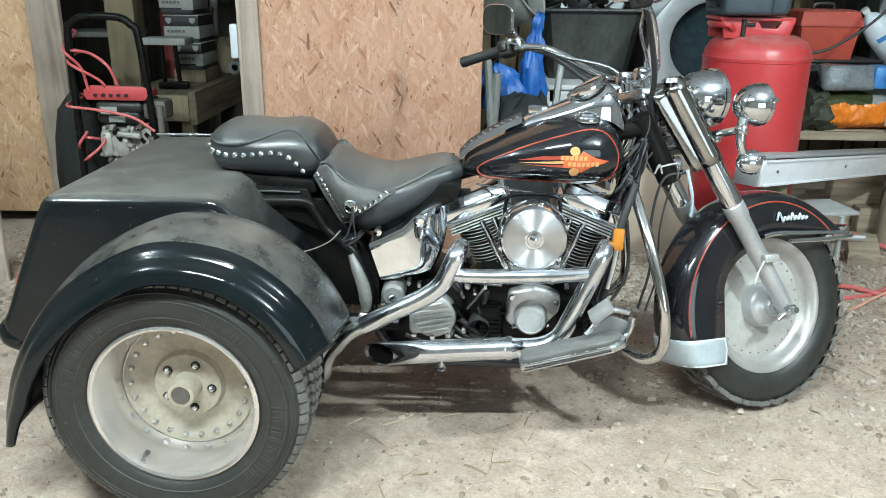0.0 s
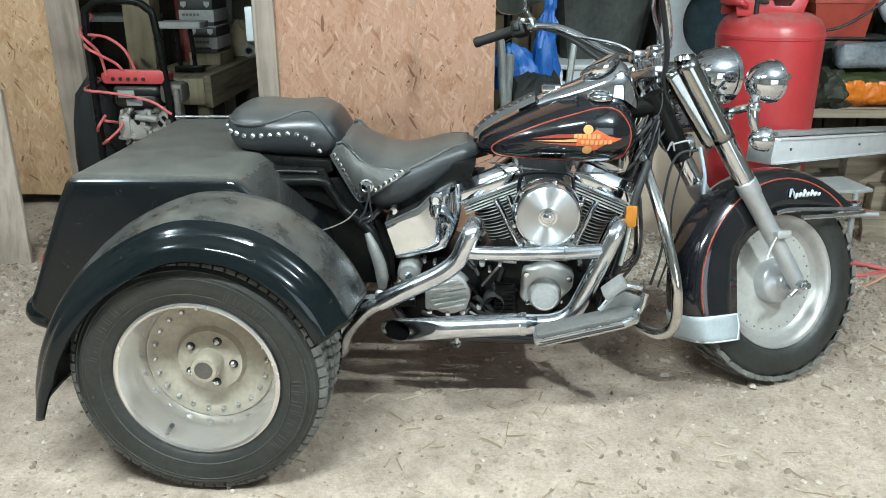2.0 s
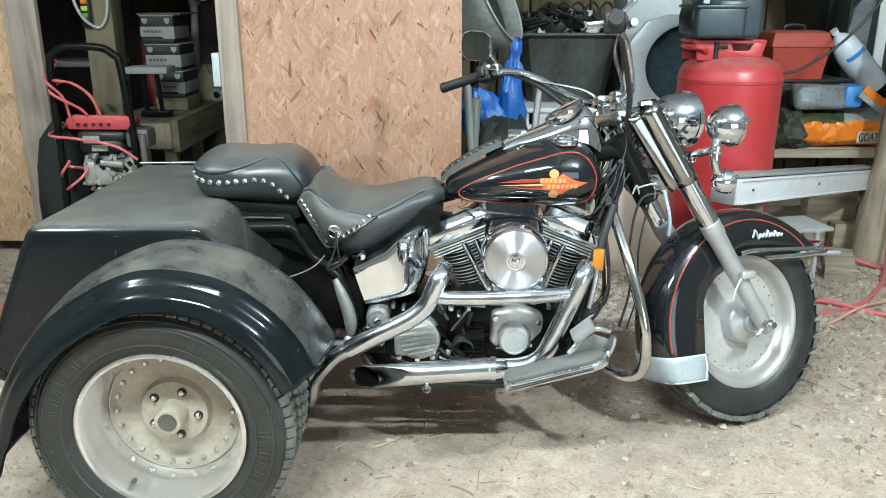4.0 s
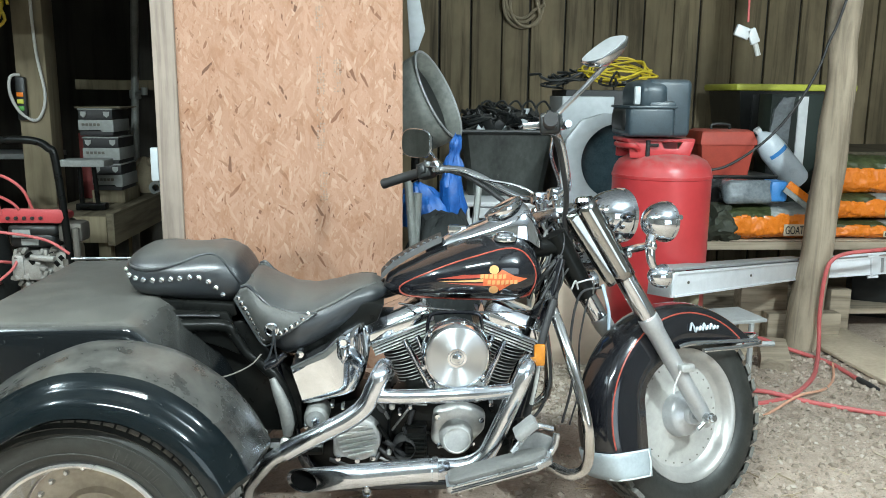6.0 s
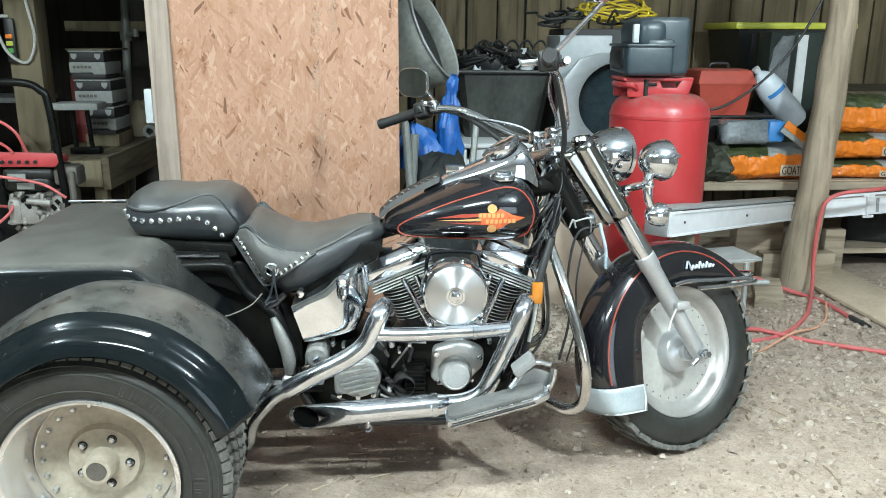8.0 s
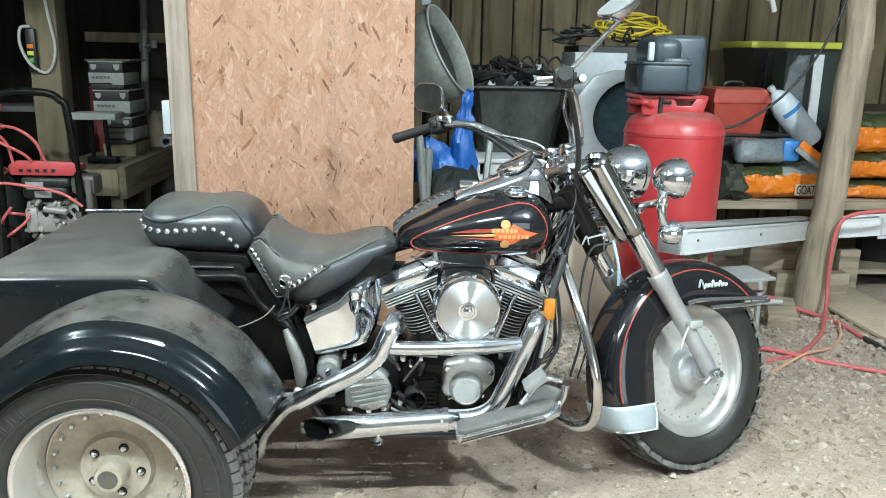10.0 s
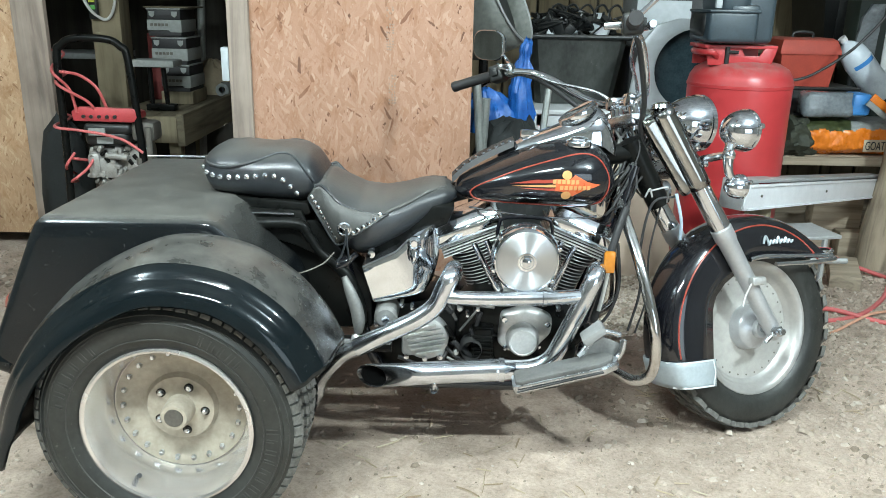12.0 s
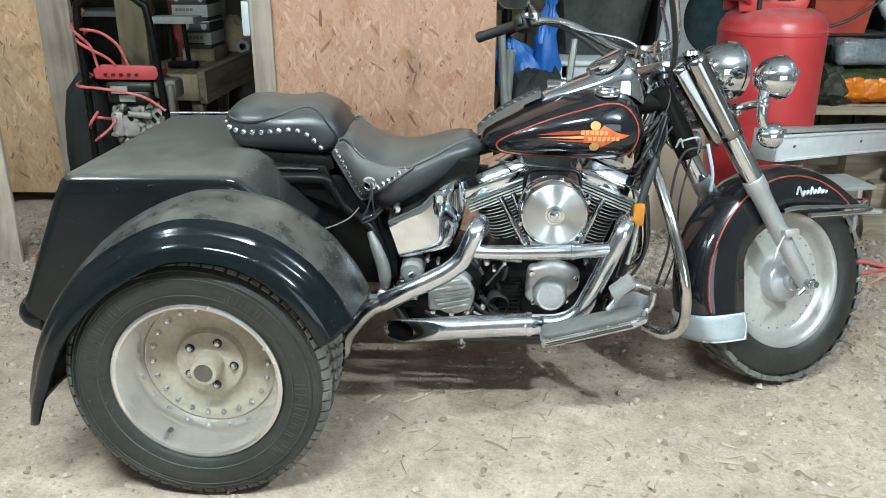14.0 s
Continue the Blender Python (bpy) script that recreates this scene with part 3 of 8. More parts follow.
# unseen boarding over the bay's opening and low loft, added to block lamp light
tagged(part("wall_header", box(-1.43, -0.215, PY + 0.04, PY + 0.07, 1.92, TOP), M_WALLDARK), "unseen dark boarding added above the bay opening to shade it", "wall", kind="structure")
tagged(part("wall_bay_side", box(0.70, 0.74, PY + 0.07, WY1, 1.75, TOP), M_WALLDARK), "unseen dark boarding added between two bays to block light", "wall", kind="structure")
tagged(part("ceiling", box(WX0, 0.70, PY + 0.07, WY1, 2.3, 2.34), M_WALLDARK), "unseen low dark boards added over the bay to shade it", "ceiling", kind="structure")


# ---- the trike ----
trike = thing("motor_trike", (0.8, 0, 0), "black three-wheeled motorcycle with chrome engine, studded leather seats and red pinstripes", "motorcycle")
RAKE, TURN = radians(31.6), radians(29.0)
SPIVOT = Vector((1.602, 0, 0))
AXIS = Vector((-math.sin(RAKE), 0, math.cos(RAKE)))
STEER = Matrix.Translation(SPIVOT) @ Matrix.Rotation(TURN, 4, AXIS) @ Matrix.Translation(-SPIVOT)
FC = Vector((1.653, 0, 0.325))


def steered(bm):
    return moved(bm, STEER)


def tread_blocks(R, half, rows, count, length, depth, at, skew=0.0):
    """Rubber blocks round a tyre, row by row, in a staggered zigzag."""
    bm = bmesh.new()
    wrow = 2 * half / rows
    for r in range(rows):
        yc = -half + wrow * (r + 0.5)
        drop = 0.012 * (abs(yc) / half) ** 3
        for k in range(count):
            a = (k + (0.5 if r % 2 else 0)) * math.tau / count
            pts = []
            for rr in (R - depth - drop, R - drop):
                for dy, da in ((-0.43, -0.36 + skew), (0.43, -0.36 - skew), (0.43, 0.36 - skew), (-0.43, 0.36 + skew)):
                    t = a + da * math.tau / count * length
                    pts.append(bm.verts.new((at[0] + rr * math.cos(t), at[1] + yc + dy * wrow, at[2] + rr * math.sin(t))))
            for f in ((4, 5, 6, 7), (0, 1, 5, 4), (1, 2, 6, 5), (2, 3, 7, 6), (3, 0, 4, 7)):
                bm.faces.new([pts[i] for i in f])
    return bm


def shoulder_lugs(c, s, count):
    """The ends of the tread blocks, wrapped over the tyre's shoulder."""
    bm = bmesh.new()
    for k in range(count):
        a0 = k * math.tau / count
        for side in (s, -s):
            rows = []
            for r, h in ((0.3245, 0.104), (0.3205, 0.114), (0.3145, 0.1205), (0.309 - 0.002 * (k % 2), 0.1235)):
                rows.append([bm.verts.new((c.x + rr * math.cos(a), c.y + side * hh, c.z + rr * math.sin(a)))
                             for a in (a0 - 0.036, a0 + 0.036) for rr, hh in ((r - 0.010, h - 0.004), (r, h))])
            for p, q in zip(rows, rows[1:]):
                bm.faces.new((p[1], p[3], q[3], q[1]))
                bm.faces.new((p[0], p[1], q[1], q[0]))
                bm.faces.new((p[3], p[2], q[2], q[3]))
            bm.faces.new((rows[-1][0], rows[-1][1], rows[-1][3], rows[-1][2]))
    return bm


def rear_wheel(s):
    """s = -1: the right-hand side."""
    c = Vector((0, s * 0.53, 0.322))
    wheel = part("rear_wheel", lathe([(0.0, s * 0.012), (0.05, s * 0.012), (0.05, -s * 0.1), (0.0, -s * 0.1)], 24, at=c), M_BLACKMETAL, trike)

    def prof(pts):
        return [(r, s * h) for r, h in pts]
    tyre = part("tyre", lathe(prof([(0.203, 0.108), (0.209, 0.118), (0.222, 0.126), (0.245, 0.137), (0.268, 0.139), (0.283, 0.136), (0.285, 0.1375), (0.292, 0.134), (0.304, 0.124), (0.314, 0.105),
                                    (0.316, 0.06), (0.317, 0.0), (0.316, -0.06), (0.314, -0.105), (0.29, -0.13), (0.25, -0.137), (0.203, -0.115)]), 96, at=c),
                M_TYRE, wheel, "worn black road tyre with dusty sidewall")
    part("tread", join(tread_blocks(0.326, 0.106, 5, 68, 0.92, 0.012, c, 0.34), shoulder_lugs(c, s, 68)), M_TREAD, tyre, "dusty zigzag tread blocks")
    for rr, hh in ((0.236, 0.134), (0.277, 0.138), (0.296, 0.131)):
        part("sidewall_rib", lathe(prof([(rr - 0.002, hh - 0.002), (rr - 0.001, hh + 0.0012), (rr + 0.001, hh + 0.0012), (rr + 0.002, hh - 0.002)]), 72, at=c), M_TYREMARK, tyre)
    for a0, count, step in ((2.2, 7, 0.115), (-0.75, 8, 0.11), (0.75, 5, 0.1)):
        for k in range(count):
            a = a0 + k * step
            b = join(box(-0.0085, -0.0055, -0.001, 0.001, -0.013, 0.013), box(0.0025 if k % 2 else -0.0015, 0.0055 if k % 2 else 0.0015, -0.001, 0.001, -0.013, 0.013 if k % 3 else 0.004))
            part("sidewall_mark", moved(b, Matrix.Translation(c + Vector((0.256 * math.cos(a), s * 0.1385, 0.256 * math.sin(a)))) @ Matrix.Rotation(-a + math.pi / 2, 4, "Y")), M_TYREMARK, tyre)
    part("rim", lathe(prof([(0.203, 0.105), (0.209, 0.117), (0.2085, 0.123), (0.203, 0.125), (0.197, 0.122), (0.193, 0.11), (0.189, 0.098), (0.187, 0.09), (0.183, 0.078), (0.176, 0.06),
                              (0.172, 0.045), (0.171, 0.02), (0.168, 0.012), (0.16, 0.010)]), 96, at=c), M_RIM, wheel, "polished alloy rim with a deep dish")
    part("wheel_centre", lathe(prof([(0.166, 0.013), (0.155, 0.014), (0.14, 0.008), (0.128, 0.0), (0.11, -0.004), (0.092, 0.002), (0.087, 0.012), (0.084, 0.018), (0.04, 0.019), (0.037, 0.02)]), 72, at=c),
         M_RIM_DIRTY, wheel, "dust-covered wheel centre")
    hub = part("hub", lathe(prof([(0.038, 0.016), (0.036, 0.05), (0.035, 0.066), (0.032, 0.072), (0.024, 0.073), (0.0235, 0.069), (0.0, 0.069)]), 40, at=c), M_RIM_DIRTY, wheel, "dust-covered hub sleeve")
    part("hub_cap", lathe(prof([(0.0228, 0.0695), (0.0225, 0.074), (0.0, 0.075)]), 28, at=c), M_SOIL, hub, "dark round hub cap")
    for k in range(5):
        a = radians(66 + 72 * k)
        p = c + Vector((0.062 * math.cos(a), 0, 0.062 * math.sin(a)))
        part("lug_recess", lathe(prof([(0.0115, 0.0195), (0.0115, 0.0215), (0.009, 0.0215), (0.009, 0.0197)]), 16, at=p), M_BLACKMETAL, wheel)
        part("lug_nut", lathe(prof([(0.008, 0.0195), (0.008, 0.028), (0.005, 0.031), (0.0, 0.031)]), 6, at=p), M_CHROME_DULL, wheel)
    for k in range(22):
        a = k * math.tau / 22
        part("rivet", lathe(prof([(0.0080, 0.009), (0.0076, 0.0155), (0.0045, 0.020), (0.0, 0.0205)]), 8, at=c + Vector((0.147 * math.cos(a), 0, 0.147 * math.sin(a)))), M_CHROME_DULL, wheel)
    a = radians(238)
    p = c + Vector((0.182 * math.cos(a), s * 0.085, 0.182 * math.sin(a)))
    part("valve", tube([p, p + Vector((0.012, s * 0.02, 0.012))], [0.005, 0.006], 10, smooth=False), M_RUBBER, wheel)


for s in (-1, 1):
    rear_wheel(s)
part("rear_axle", rod((0, -0.5, 0.322), (0, 0.5, 0.322), 0.03, 16), M_BLACKMETAL, trike)
part("differential", lathe([(0.0, -0.09), (0.07, -0.08), (0.11, -0.03), (0.11, 0.03), (0.07, 0.08), (0.0, 0.09)], 32, at=(0, 0, 0.322)), M_BLACKMETAL, trike)

# rear mudguards: a swept shell over each wheel
GUARD = [Vector((x, 0, z)) for x, z in ((-0.445, 0.21), (-0.440, 0.30), (-0.408, 0.41), (-0.340, 0.53), (-0.228, 0.645), (-0.076, 0.730), (0.042, 0.750), (0.178, 0.724), (0.288, 0.653),
                                        (0.360, 0.568), (0.402, 0.487))]
GC = Vector((0.0, 0, 0.33))


def mudguard(s):
    rings = []
    path = spline(GUARD, 7)
    for i, p in enumerate(path):
        u = i / (len(path) - 1)
        out = (p - GC).normalized()
        taper = min(1.0, 0.35 + u * 5)
        ring = []
        for y, d in ((0.385, -0.05), (0.41, -0.022), (0.44, -0.006), (0.48, 0.0), (0.54, -0.006), (0.595, -0.014), (0.625, -0.022), (0.643, -0.029), (0.652, -0.036), (0.657, -0.044), (0.664, -0.0505), (0.676, -0.055), (0.686, -0.061), (0.693, -0.070), (0.697, -0.082), (0.699, -0.094), (0.694, -0.098)):
            q = p + out * d * (0.5 + 0.5 * taper)
            ring.append((q.x, s * y, q.z))
        rings.append(ring)
    bm = loft(rings, caps=False, closed_ring=False)
    ob = part("mudguard", bm, M_BODY, trike, "glossy black flared mudguard with dust on top", 60)
    ob.data.materials.append(M_DUSTED)
    for f in ob.data.polygons:
        if abs(f.center.y) < 0.618:
            f.material_index = 1
    sol = ob.modifiers.new("shell", "SOLIDIFY")
    sol.thickness, sol.offset = 0.006, 0


for s in (-1, 1):
    mudguard(s)

# luggage body between the wheels
PROFILE = [(-0.385, 0.772), (0.060, 0.776), (0.13, 0.708), (0.19, 0.632), (0.235, 0.575), (0.262, 0.49), (0.25, 0.40), (0.15, 0.345), (-0.50, 0.335), (-0.545, 0.36), (-0.565, 0.395), (-0.545, 0.425), (-0.415, 0.72)]
body = part("luggage_body", slab(PROFILE, -0.405, 0.405, 0.036, 5), M_LUGGAGE, trike, "black sloping luggage body with a dusty top", 50)
part("bumper_roll", tube([(-0.50, -0.37, 0.345), (-0.553, -0.34, 0.375), (-0.556, 0, 0.375), (-0.553, 0.34, 0.375), (-0.50, 0.37, 0.345)], 0.034, 14), M_BODY, body)
part("rail", tube([(-0.38, 0.372, 0.779), (-0.2, 0.375, 0.780), (0.02, 0.375, 0.780)], 0.004, 10), M_CHROME_DULL, body, "thin chrome rail")
for s in (-1, 1):
    tl = part("tail_lamp", lathe([(0.0, -0.012), (0.045, -0.01), (0.055, 0.0), (0.05, 0.012), (0.0, 0.02)], 28, "x", (-0.548, s * 0.24, 0.47)), M_CHROME, body, "round chrome tail lamp rim")
    part("lens", lathe([(0.042, 0.0), (0.03, -0.012), (0.0, -0.016)], 24, "x", (-0.56, s * 0.24, 0.47)), M_RED_STRIPE, tl)

# frame, rear struts and what fills the space under the seat
part("frame_box", slab([(0.0, 0.72), (0.28, 0.70), (0.36, 0.60), (0.44, 0.50), (0.44, 0.36), (0.10, 0.36), (0.0, 0.55)], -0.11, 0.11, 0.015), M_BLACKMETAL, trike, "black inner frame and battery box")
for s in (-1, 1):
    strut = [(-0.02, 0.705), (0.12, 0.70), (0.235, 0.70), (0.266, 0.668), (0.298, 0.618), (0.345, 0.578), (0.374, 0.545), (0.398, 0.48), (0.408, 0.43), (0.41, 0.36)]
    part("fender_strut", tube([(x, s * 0.168, z) for x, z in strut], [0.018, 0.018, 0.017, 0.014, 0.012, 0.015, 0.018, 0.021, 0.021, 0.018], 14), M_BLACKMETAL, trike, "black curved frame strut")
    part("strut_arm", tube([(0.345, s * 0.168, 0.578), (0.375, s * 0.168, 0.592), (0.40, s * 0.168, 0.616)], [0.016, 0.012, 0.009], 12), M_PAINT, trike)
    part("strut_cover", tube([(0.368, s * 0.196, 0.556), (0.385, s * 0.203, 0.515), (0.402, s * 0.207, 0.468), (0.409, s * 0.206, 0.425), (0.407, s * 0.20, 0.39)], [0.009, 0.016, 0.019, 0.019, 0.013], 16, 6), M_STRUT, trike, "dull grey strut cover")
    part("side_plate", slab([(-0.02, 0.745), (0.245, 0.735), (0.262, 0.69), (0.282, 0.632), (0.275, 0.61), (0.229, 0.632), (0.14, 0.66), (0.03, 0.70)], s * 0.148 - 0.01, s * 0.148 + 0.01, 0.006), M_BLACKMETAL, trike, "gloss black side plate")
    part("chrome_strip", tube([(0.04, s * 0.163, 0.727), (0.12, s * 0.163, 0.729), (0.225, s * 0.163, 0.728)], 0.0035, 8), M_CHROME, trike)
    part("bolt", lathe([(0.011, 0), (0.011, s * 0.008), (0.006, s * 0.012), (0, s * 0.012)], 16, at=(0.232, s * 0.16, 0.705)), M_CHROME, trike)
    for bx, bz, br in ((0.40, 0.37, 0.014), (0.338, 0.395, 0.013), (0.375, 0.335, 0.016)):
        part("frame_bolt", lathe([(br, 0), (br, s * 0.014), (br * 0.6, s * 0.018), (br * 0.6, s * 0.024), (0, s * 0.024)], 12, at=(bx, s * 0.195, bz)), M_ALLOY, trike)
for s in (-1, 1):
    part("swing_arm", rod((0.03, s * 0.16, 0.34), (0.50, s * 0.15, 0.33), 0.024), M_BLACKMETAL, trike)
for s in (-1, 1):
    part("frame_rail", tube([(0.36, s * 0.14, 0.60), (0.42, s * 0.14, 0.36), (0.50, s * 0.14, 0.22), (0.70, s * 0.13, 0.20), (0.98, s * 0.12, 0.20), (1.045, s * 0.10, 0.26), (1.108, s * 0.085, 0.50), (1.155, s * 0.06, 0.68), (1.20, s * 0.03, 0.86)], 0.018, 12), M_PAINT, trike, "gloss black frame tube")
part("backbone", tube([(0.32, 0, 0.66), (0.6, 0, 0.74), (1.0, 0, 0.86), (1.22, 0, 0.90)], 0.03, 14), M_BLACKMETAL, trike)
part("steering_head", rod((1.29, 0, 0.74), (1.185, 0, 0.93), 0.034, 20), M_BLACKMETAL, trike)

# wires and hoses at the side of the luggage body
part("cable", tube([(0.20, -0.30, 0.60), (0.25, -0.26, 0.585), (0.31, -0.22, 0.60), (0.34, -0.19, 0.625)], 0.0022, 8), M_SOIL, trike)
part("hinge", join(*[rod((0.14 + 0.018 * k, -0.30, 0.64 - 0.032 * k), (0.15 + 0.018 * k, -0.27, 0.645 - 0.032 * k), 0.006, 8) for k in range(7)]), M_BLACKMETAL, trike)
part("rear_fill", box(-0.02, 0.2, -0.3, 0.3, 0.36, 0.52, 0.02), M_BLACKMETAL, trike)


# ---- seats ----
def super_ring(x, w, zt, zb, n=3.2, count=36, lean=0.0):
    mid, h, out = (zt + zb) / 2, (zt - zb) / 2, []
    for k in range(count):
        a = k * math.tau / count
        c, s = math.cos(a), math.sin(a)
        z = mid + h * math.copysign(abs(s) ** (2 / n), s)
        out.append((x + lean * (z - mid), w * math.copysign(abs(c) ** (2 / n), c), z))
    return out


def seat_body(top, bot, wid, xs, n, lean=0.0):
    rings = [super_ring(x, interp(x, wid), interp(x, top), interp(x, bot), n, 40, lean) for x in xs]
    return loft(rings)


S_TOP = [(0.262, 0.79), (0.285, 0.822), (0.31, 0.824), (0.35, 0.804), (0.41, 0.777), (0.47, 0.770), (0.53, 0.782), (0.58, 0.799), (0.64, 0.802), (0.685, 0.782)]
S_BOT = [(0.262, 0.77), (0.30, 0.70), (0.345, 0.625), (0.40, 0.590), (0.46, 0.614), (0.54, 0.656), (0.62, 0.708), (0.685, 0.757)]
S_WID = [(0.262, 0.10), (0.29, 0.15), (0.36, 0.185), (0.44, 0.19), (0.52, 0.165), (0.60, 0.125), (0.65, 0.10), (0.685, 0.06)]
seat = part("rider_seat", seat_body(S_TOP, S_BOT, S_WID, np.linspace(0.264, 0.684, 44), 2.5), M_LEATHER, trike, "dished black leather rider seat, dusty on top", 60)


def seat_side(x, z):
    zt, zb, wd = interp(x, S_TOP), interp(x, S_BOT), interp(x, S_WID)
    q = min(0.999, abs((z - (zt + zb) / 2) / ((zt - zb) / 2)))
    return wd * (1 - q ** 2.5) ** (1 / 2.5)


for s in (-1, 1):
    pip = [(0.30, 0.820), (0.325, 0.786), (0.365, 0.747), (0.42, 0.729), (0.475, 0.736), (0.54, 0.759), (0.60, 0.785), (0.65, 0.794)]
    part("piping", tube([(x, s * (seat_side(x, z) + 0.002), z) for x, z in pip], 0.005, 8), M_SKIRT, seat)
    edge = [(0.264, 0.775), (0.30, 0.708), (0.343, 0.640), (0.39, 0.672), (0.44, 0.706), (0.492, 0.737), (0.45, 0.737), (0.401, 0.746), (0.36, 0.762), (0.327, 0.788), (0.303, 0.812), (0.285, 0.808)]
    bm = bmesh.new()
    bm.faces.new([bm.verts.new((x, 0, z)) for x, z in (edge if s > 0 else edge[::-1])])
    bmesh.ops.triangulate(bm, faces=bm.faces[:])
    for _ in range(3):
        bmesh.ops.subdivide_edges(bm, edges=bm.edges[:], cuts=1, use_grid_fill=True)
    for v in bm.verts:
        v.co.y = s * (max(0.15, seat_side(v.co.x, v.co.z)) + 0.006)
    skirt = part("seat_skirt", bm, M_SKIRT, seat, "matte black leather skirt edged with studs", 60)
    sol = skirt.modifiers.new("thick", "SOLIDIFY")
    sol.thickness, sol.offset = 0.008, 0
    part("skirt_piping", tube([(x, s * (max(0.15, seat_side(x, z)) + 0.008), z) for x, z in edge[5:]], 0.005, 8), M_LEATHER, skirt)
    part("skirt_piping", tube([(x, s * (max(0.15, seat_side(x, z)) + 0.008), z) for x, z in edge[:6]], 0.003, 8), M_LEATHER, skirt)
    for x, z in [(0.276 + 0.0084 * i, 0.778 - 0.0144 * i) for i in range(9)] + [(0.395 + 0.0148 * i, 0.686 + 0.0096 * i) for i in range(6)]:
        yy = s * (max(0.15, seat_side(x, z)) + 0.0095)
        part("stud", lathe([(0.0074, 0), (0.0064, s * 0.0036), (0.0035, s * 0.0056), (0, s * 0.006)], 10, at=(x, yy, z)), M_CHROME, skirt)
    cy = s * (max(0.15, seat_side(0.371, 0.695)) + 0.011)
    part("concho", lathe([(0.02, 0), (0.0205, s * 0.003), (0.016, s * 0.006), (0.014, s * 0.004), (0.006, s * 0.006), (0, s * 0.008)], 24, at=(0.371, cy, 0.697)), M_CHROME, skirt, "round chrome concho")
    part("lace", join(tube([(0.377, cy + s * 0.008, 0.700), (0.374, cy + s * 0.01, 0.66), (0.362, cy + s * 0.004, 0.62), (0.349, cy, 0.602)], 0.004, 8, flat=0.5),
                      tube([(0.379, cy + s * 0.008, 0.700), (0.380, cy + s * 0.012, 0.655), (0.384, cy + s * 0.006, 0.612)], 0.004, 8, flat=0.5)), M_LEATHER, skirt)

part("seat_pan", slab([(0.40, 0.60), (0.46, 0.60), (0.66, 0.695), (0.68, 0.75), (0.60, 0.75), (0.40, 0.66)], -0.12, 0.12, 0.01), M_BLACKMETAL, seat)

P_TOP = [(-0.045, 0.865), (-0.03, 0.888), (0.0, 0.903), (0.05, 0.906), (0.12, 0.900), (0.18, 0.905), (0.225, 0.902), (0.26, 0.885), (0.288, 0.85), (0.302, 0.81)]
P_BOT = [(-0.045, 0.83), (-0.03, 0.795), (-0.01, 0.766), (0.06, 0.757), (0.15, 0.748), (0.24, 0.742), (0.285, 0.755), (0.302, 0.785)]
P_WID = [(-0.045, 0.09), (-0.025, 0.135), (0.02, 0.155), (0.12, 0.16), (0.22, 0.15), (0.275, 0.135), (0.302, 0.09)]
pillion = part("pillion_seat", seat_body(P_TOP, P_BOT, P_WID, np.linspace(-0.044, 0.301, 34), 2.7), M_LEATHER, trike, "thick black leather pillion seat with studs", 60)


def pillion_side(x, z):
    zt, zb, wd = interp(x, P_TOP), interp(x, P_BOT), interp(x, P_WID)
    q = min(0.999, abs((z - (zt + zb) / 2) / ((zt - zb) / 2)))
    return wd * (1 - q ** 2.7) ** (1 / 2.7)


part("seat_base", slab([(-0.02, 0.775), (0.26, 0.755), (0.27, 0.72), (0.20, 0.70), (0.0, 0.735)], -0.135, 0.135, 0.01), M_BLACKMETAL, pillion)
for s in (-1, 1):
    pip = [(-0.036, 0.872), (-0.015, 0.862), (0.03, 0.857), (0.075, 0.862), (0.12, 0.874), (0.165, 0.889), (0.20, 0.891), (0.232, 0.876), (0.26, 0.843), (0.278, 0.815)]
    part("piping", tube([(x, s * (pillion_side(x, z) + 0.002), z) for x, z in pip], 0.0045, 8), M_LEATHER, pillion)
    for x, z in ((-0.038, 0.846), (-0.022, 0.838), (-0.003, 0.832), (0.021, 0.829), (0.046, 0.828), (0.071, 0.829), (0.096, 0.831), (0.121, 0.833), (0.147, 0.836), (0.172, 0.833), (0.196, 0.822), (0.215, 0.804), (0.231, 0.783)):
        part("stud", lathe([(0.0084, 0), (0.007, s * 0.004), (0.0036, s * 0.0064), (0, s * 0.007)], 10, at=(x, s * pillion_side(x, z), z)), M_CHROME, pillion)

# ---- fuel tank ----
T_TOP = [(0.676, 0.795), (0.69, 0.815), (0.72, 0.836), (0.81, 0.884), (0.90, 0.922), (0.97, 0.941), (1.04, 0.943), (1.085, 0.928), (1.115, 0.90), (1.135, 0.85)]
T_BOT = [(0.676, 0.772), (0.70, 0.757), (0.75, 0.748), (0.85, 0.744), (1.05, 0.738), (1.09, 0.748), (1.12, 0.775), (1.135, 0.81)]
T_WID = [(0.676, 0.045), (0.70, 0.085), (0.75, 0.125), (0.83, 0.16), (0.92, 0.182), (1.0, 0.188), (1.06, 0.178), (1.10, 0.15), (1.125, 0.115), (1.135, 0.08)]
TN = 2.35
tank = part("fuel_tank", seat_body(T_TOP, T_BOT, T_WID, np.concatenate([np.linspace(0.677, 0.72, 7), np.linspace(0.74, 1.08, 22), np.linspace(1.09, 1.134, 8)]), TN), M_PAINT, trike, "gloss black teardrop fuel tank", 80)


def tank_side(x, z):
    zt, zb, wd = interp(x, T_TOP), interp(x, T_BOT), interp(x, T_WID)
    q = min(0.999, abs((z - (zt + zb) / 2) / ((zt - zb) / 2)))
    return wd * (1 - q ** TN) ** (1 / TN)


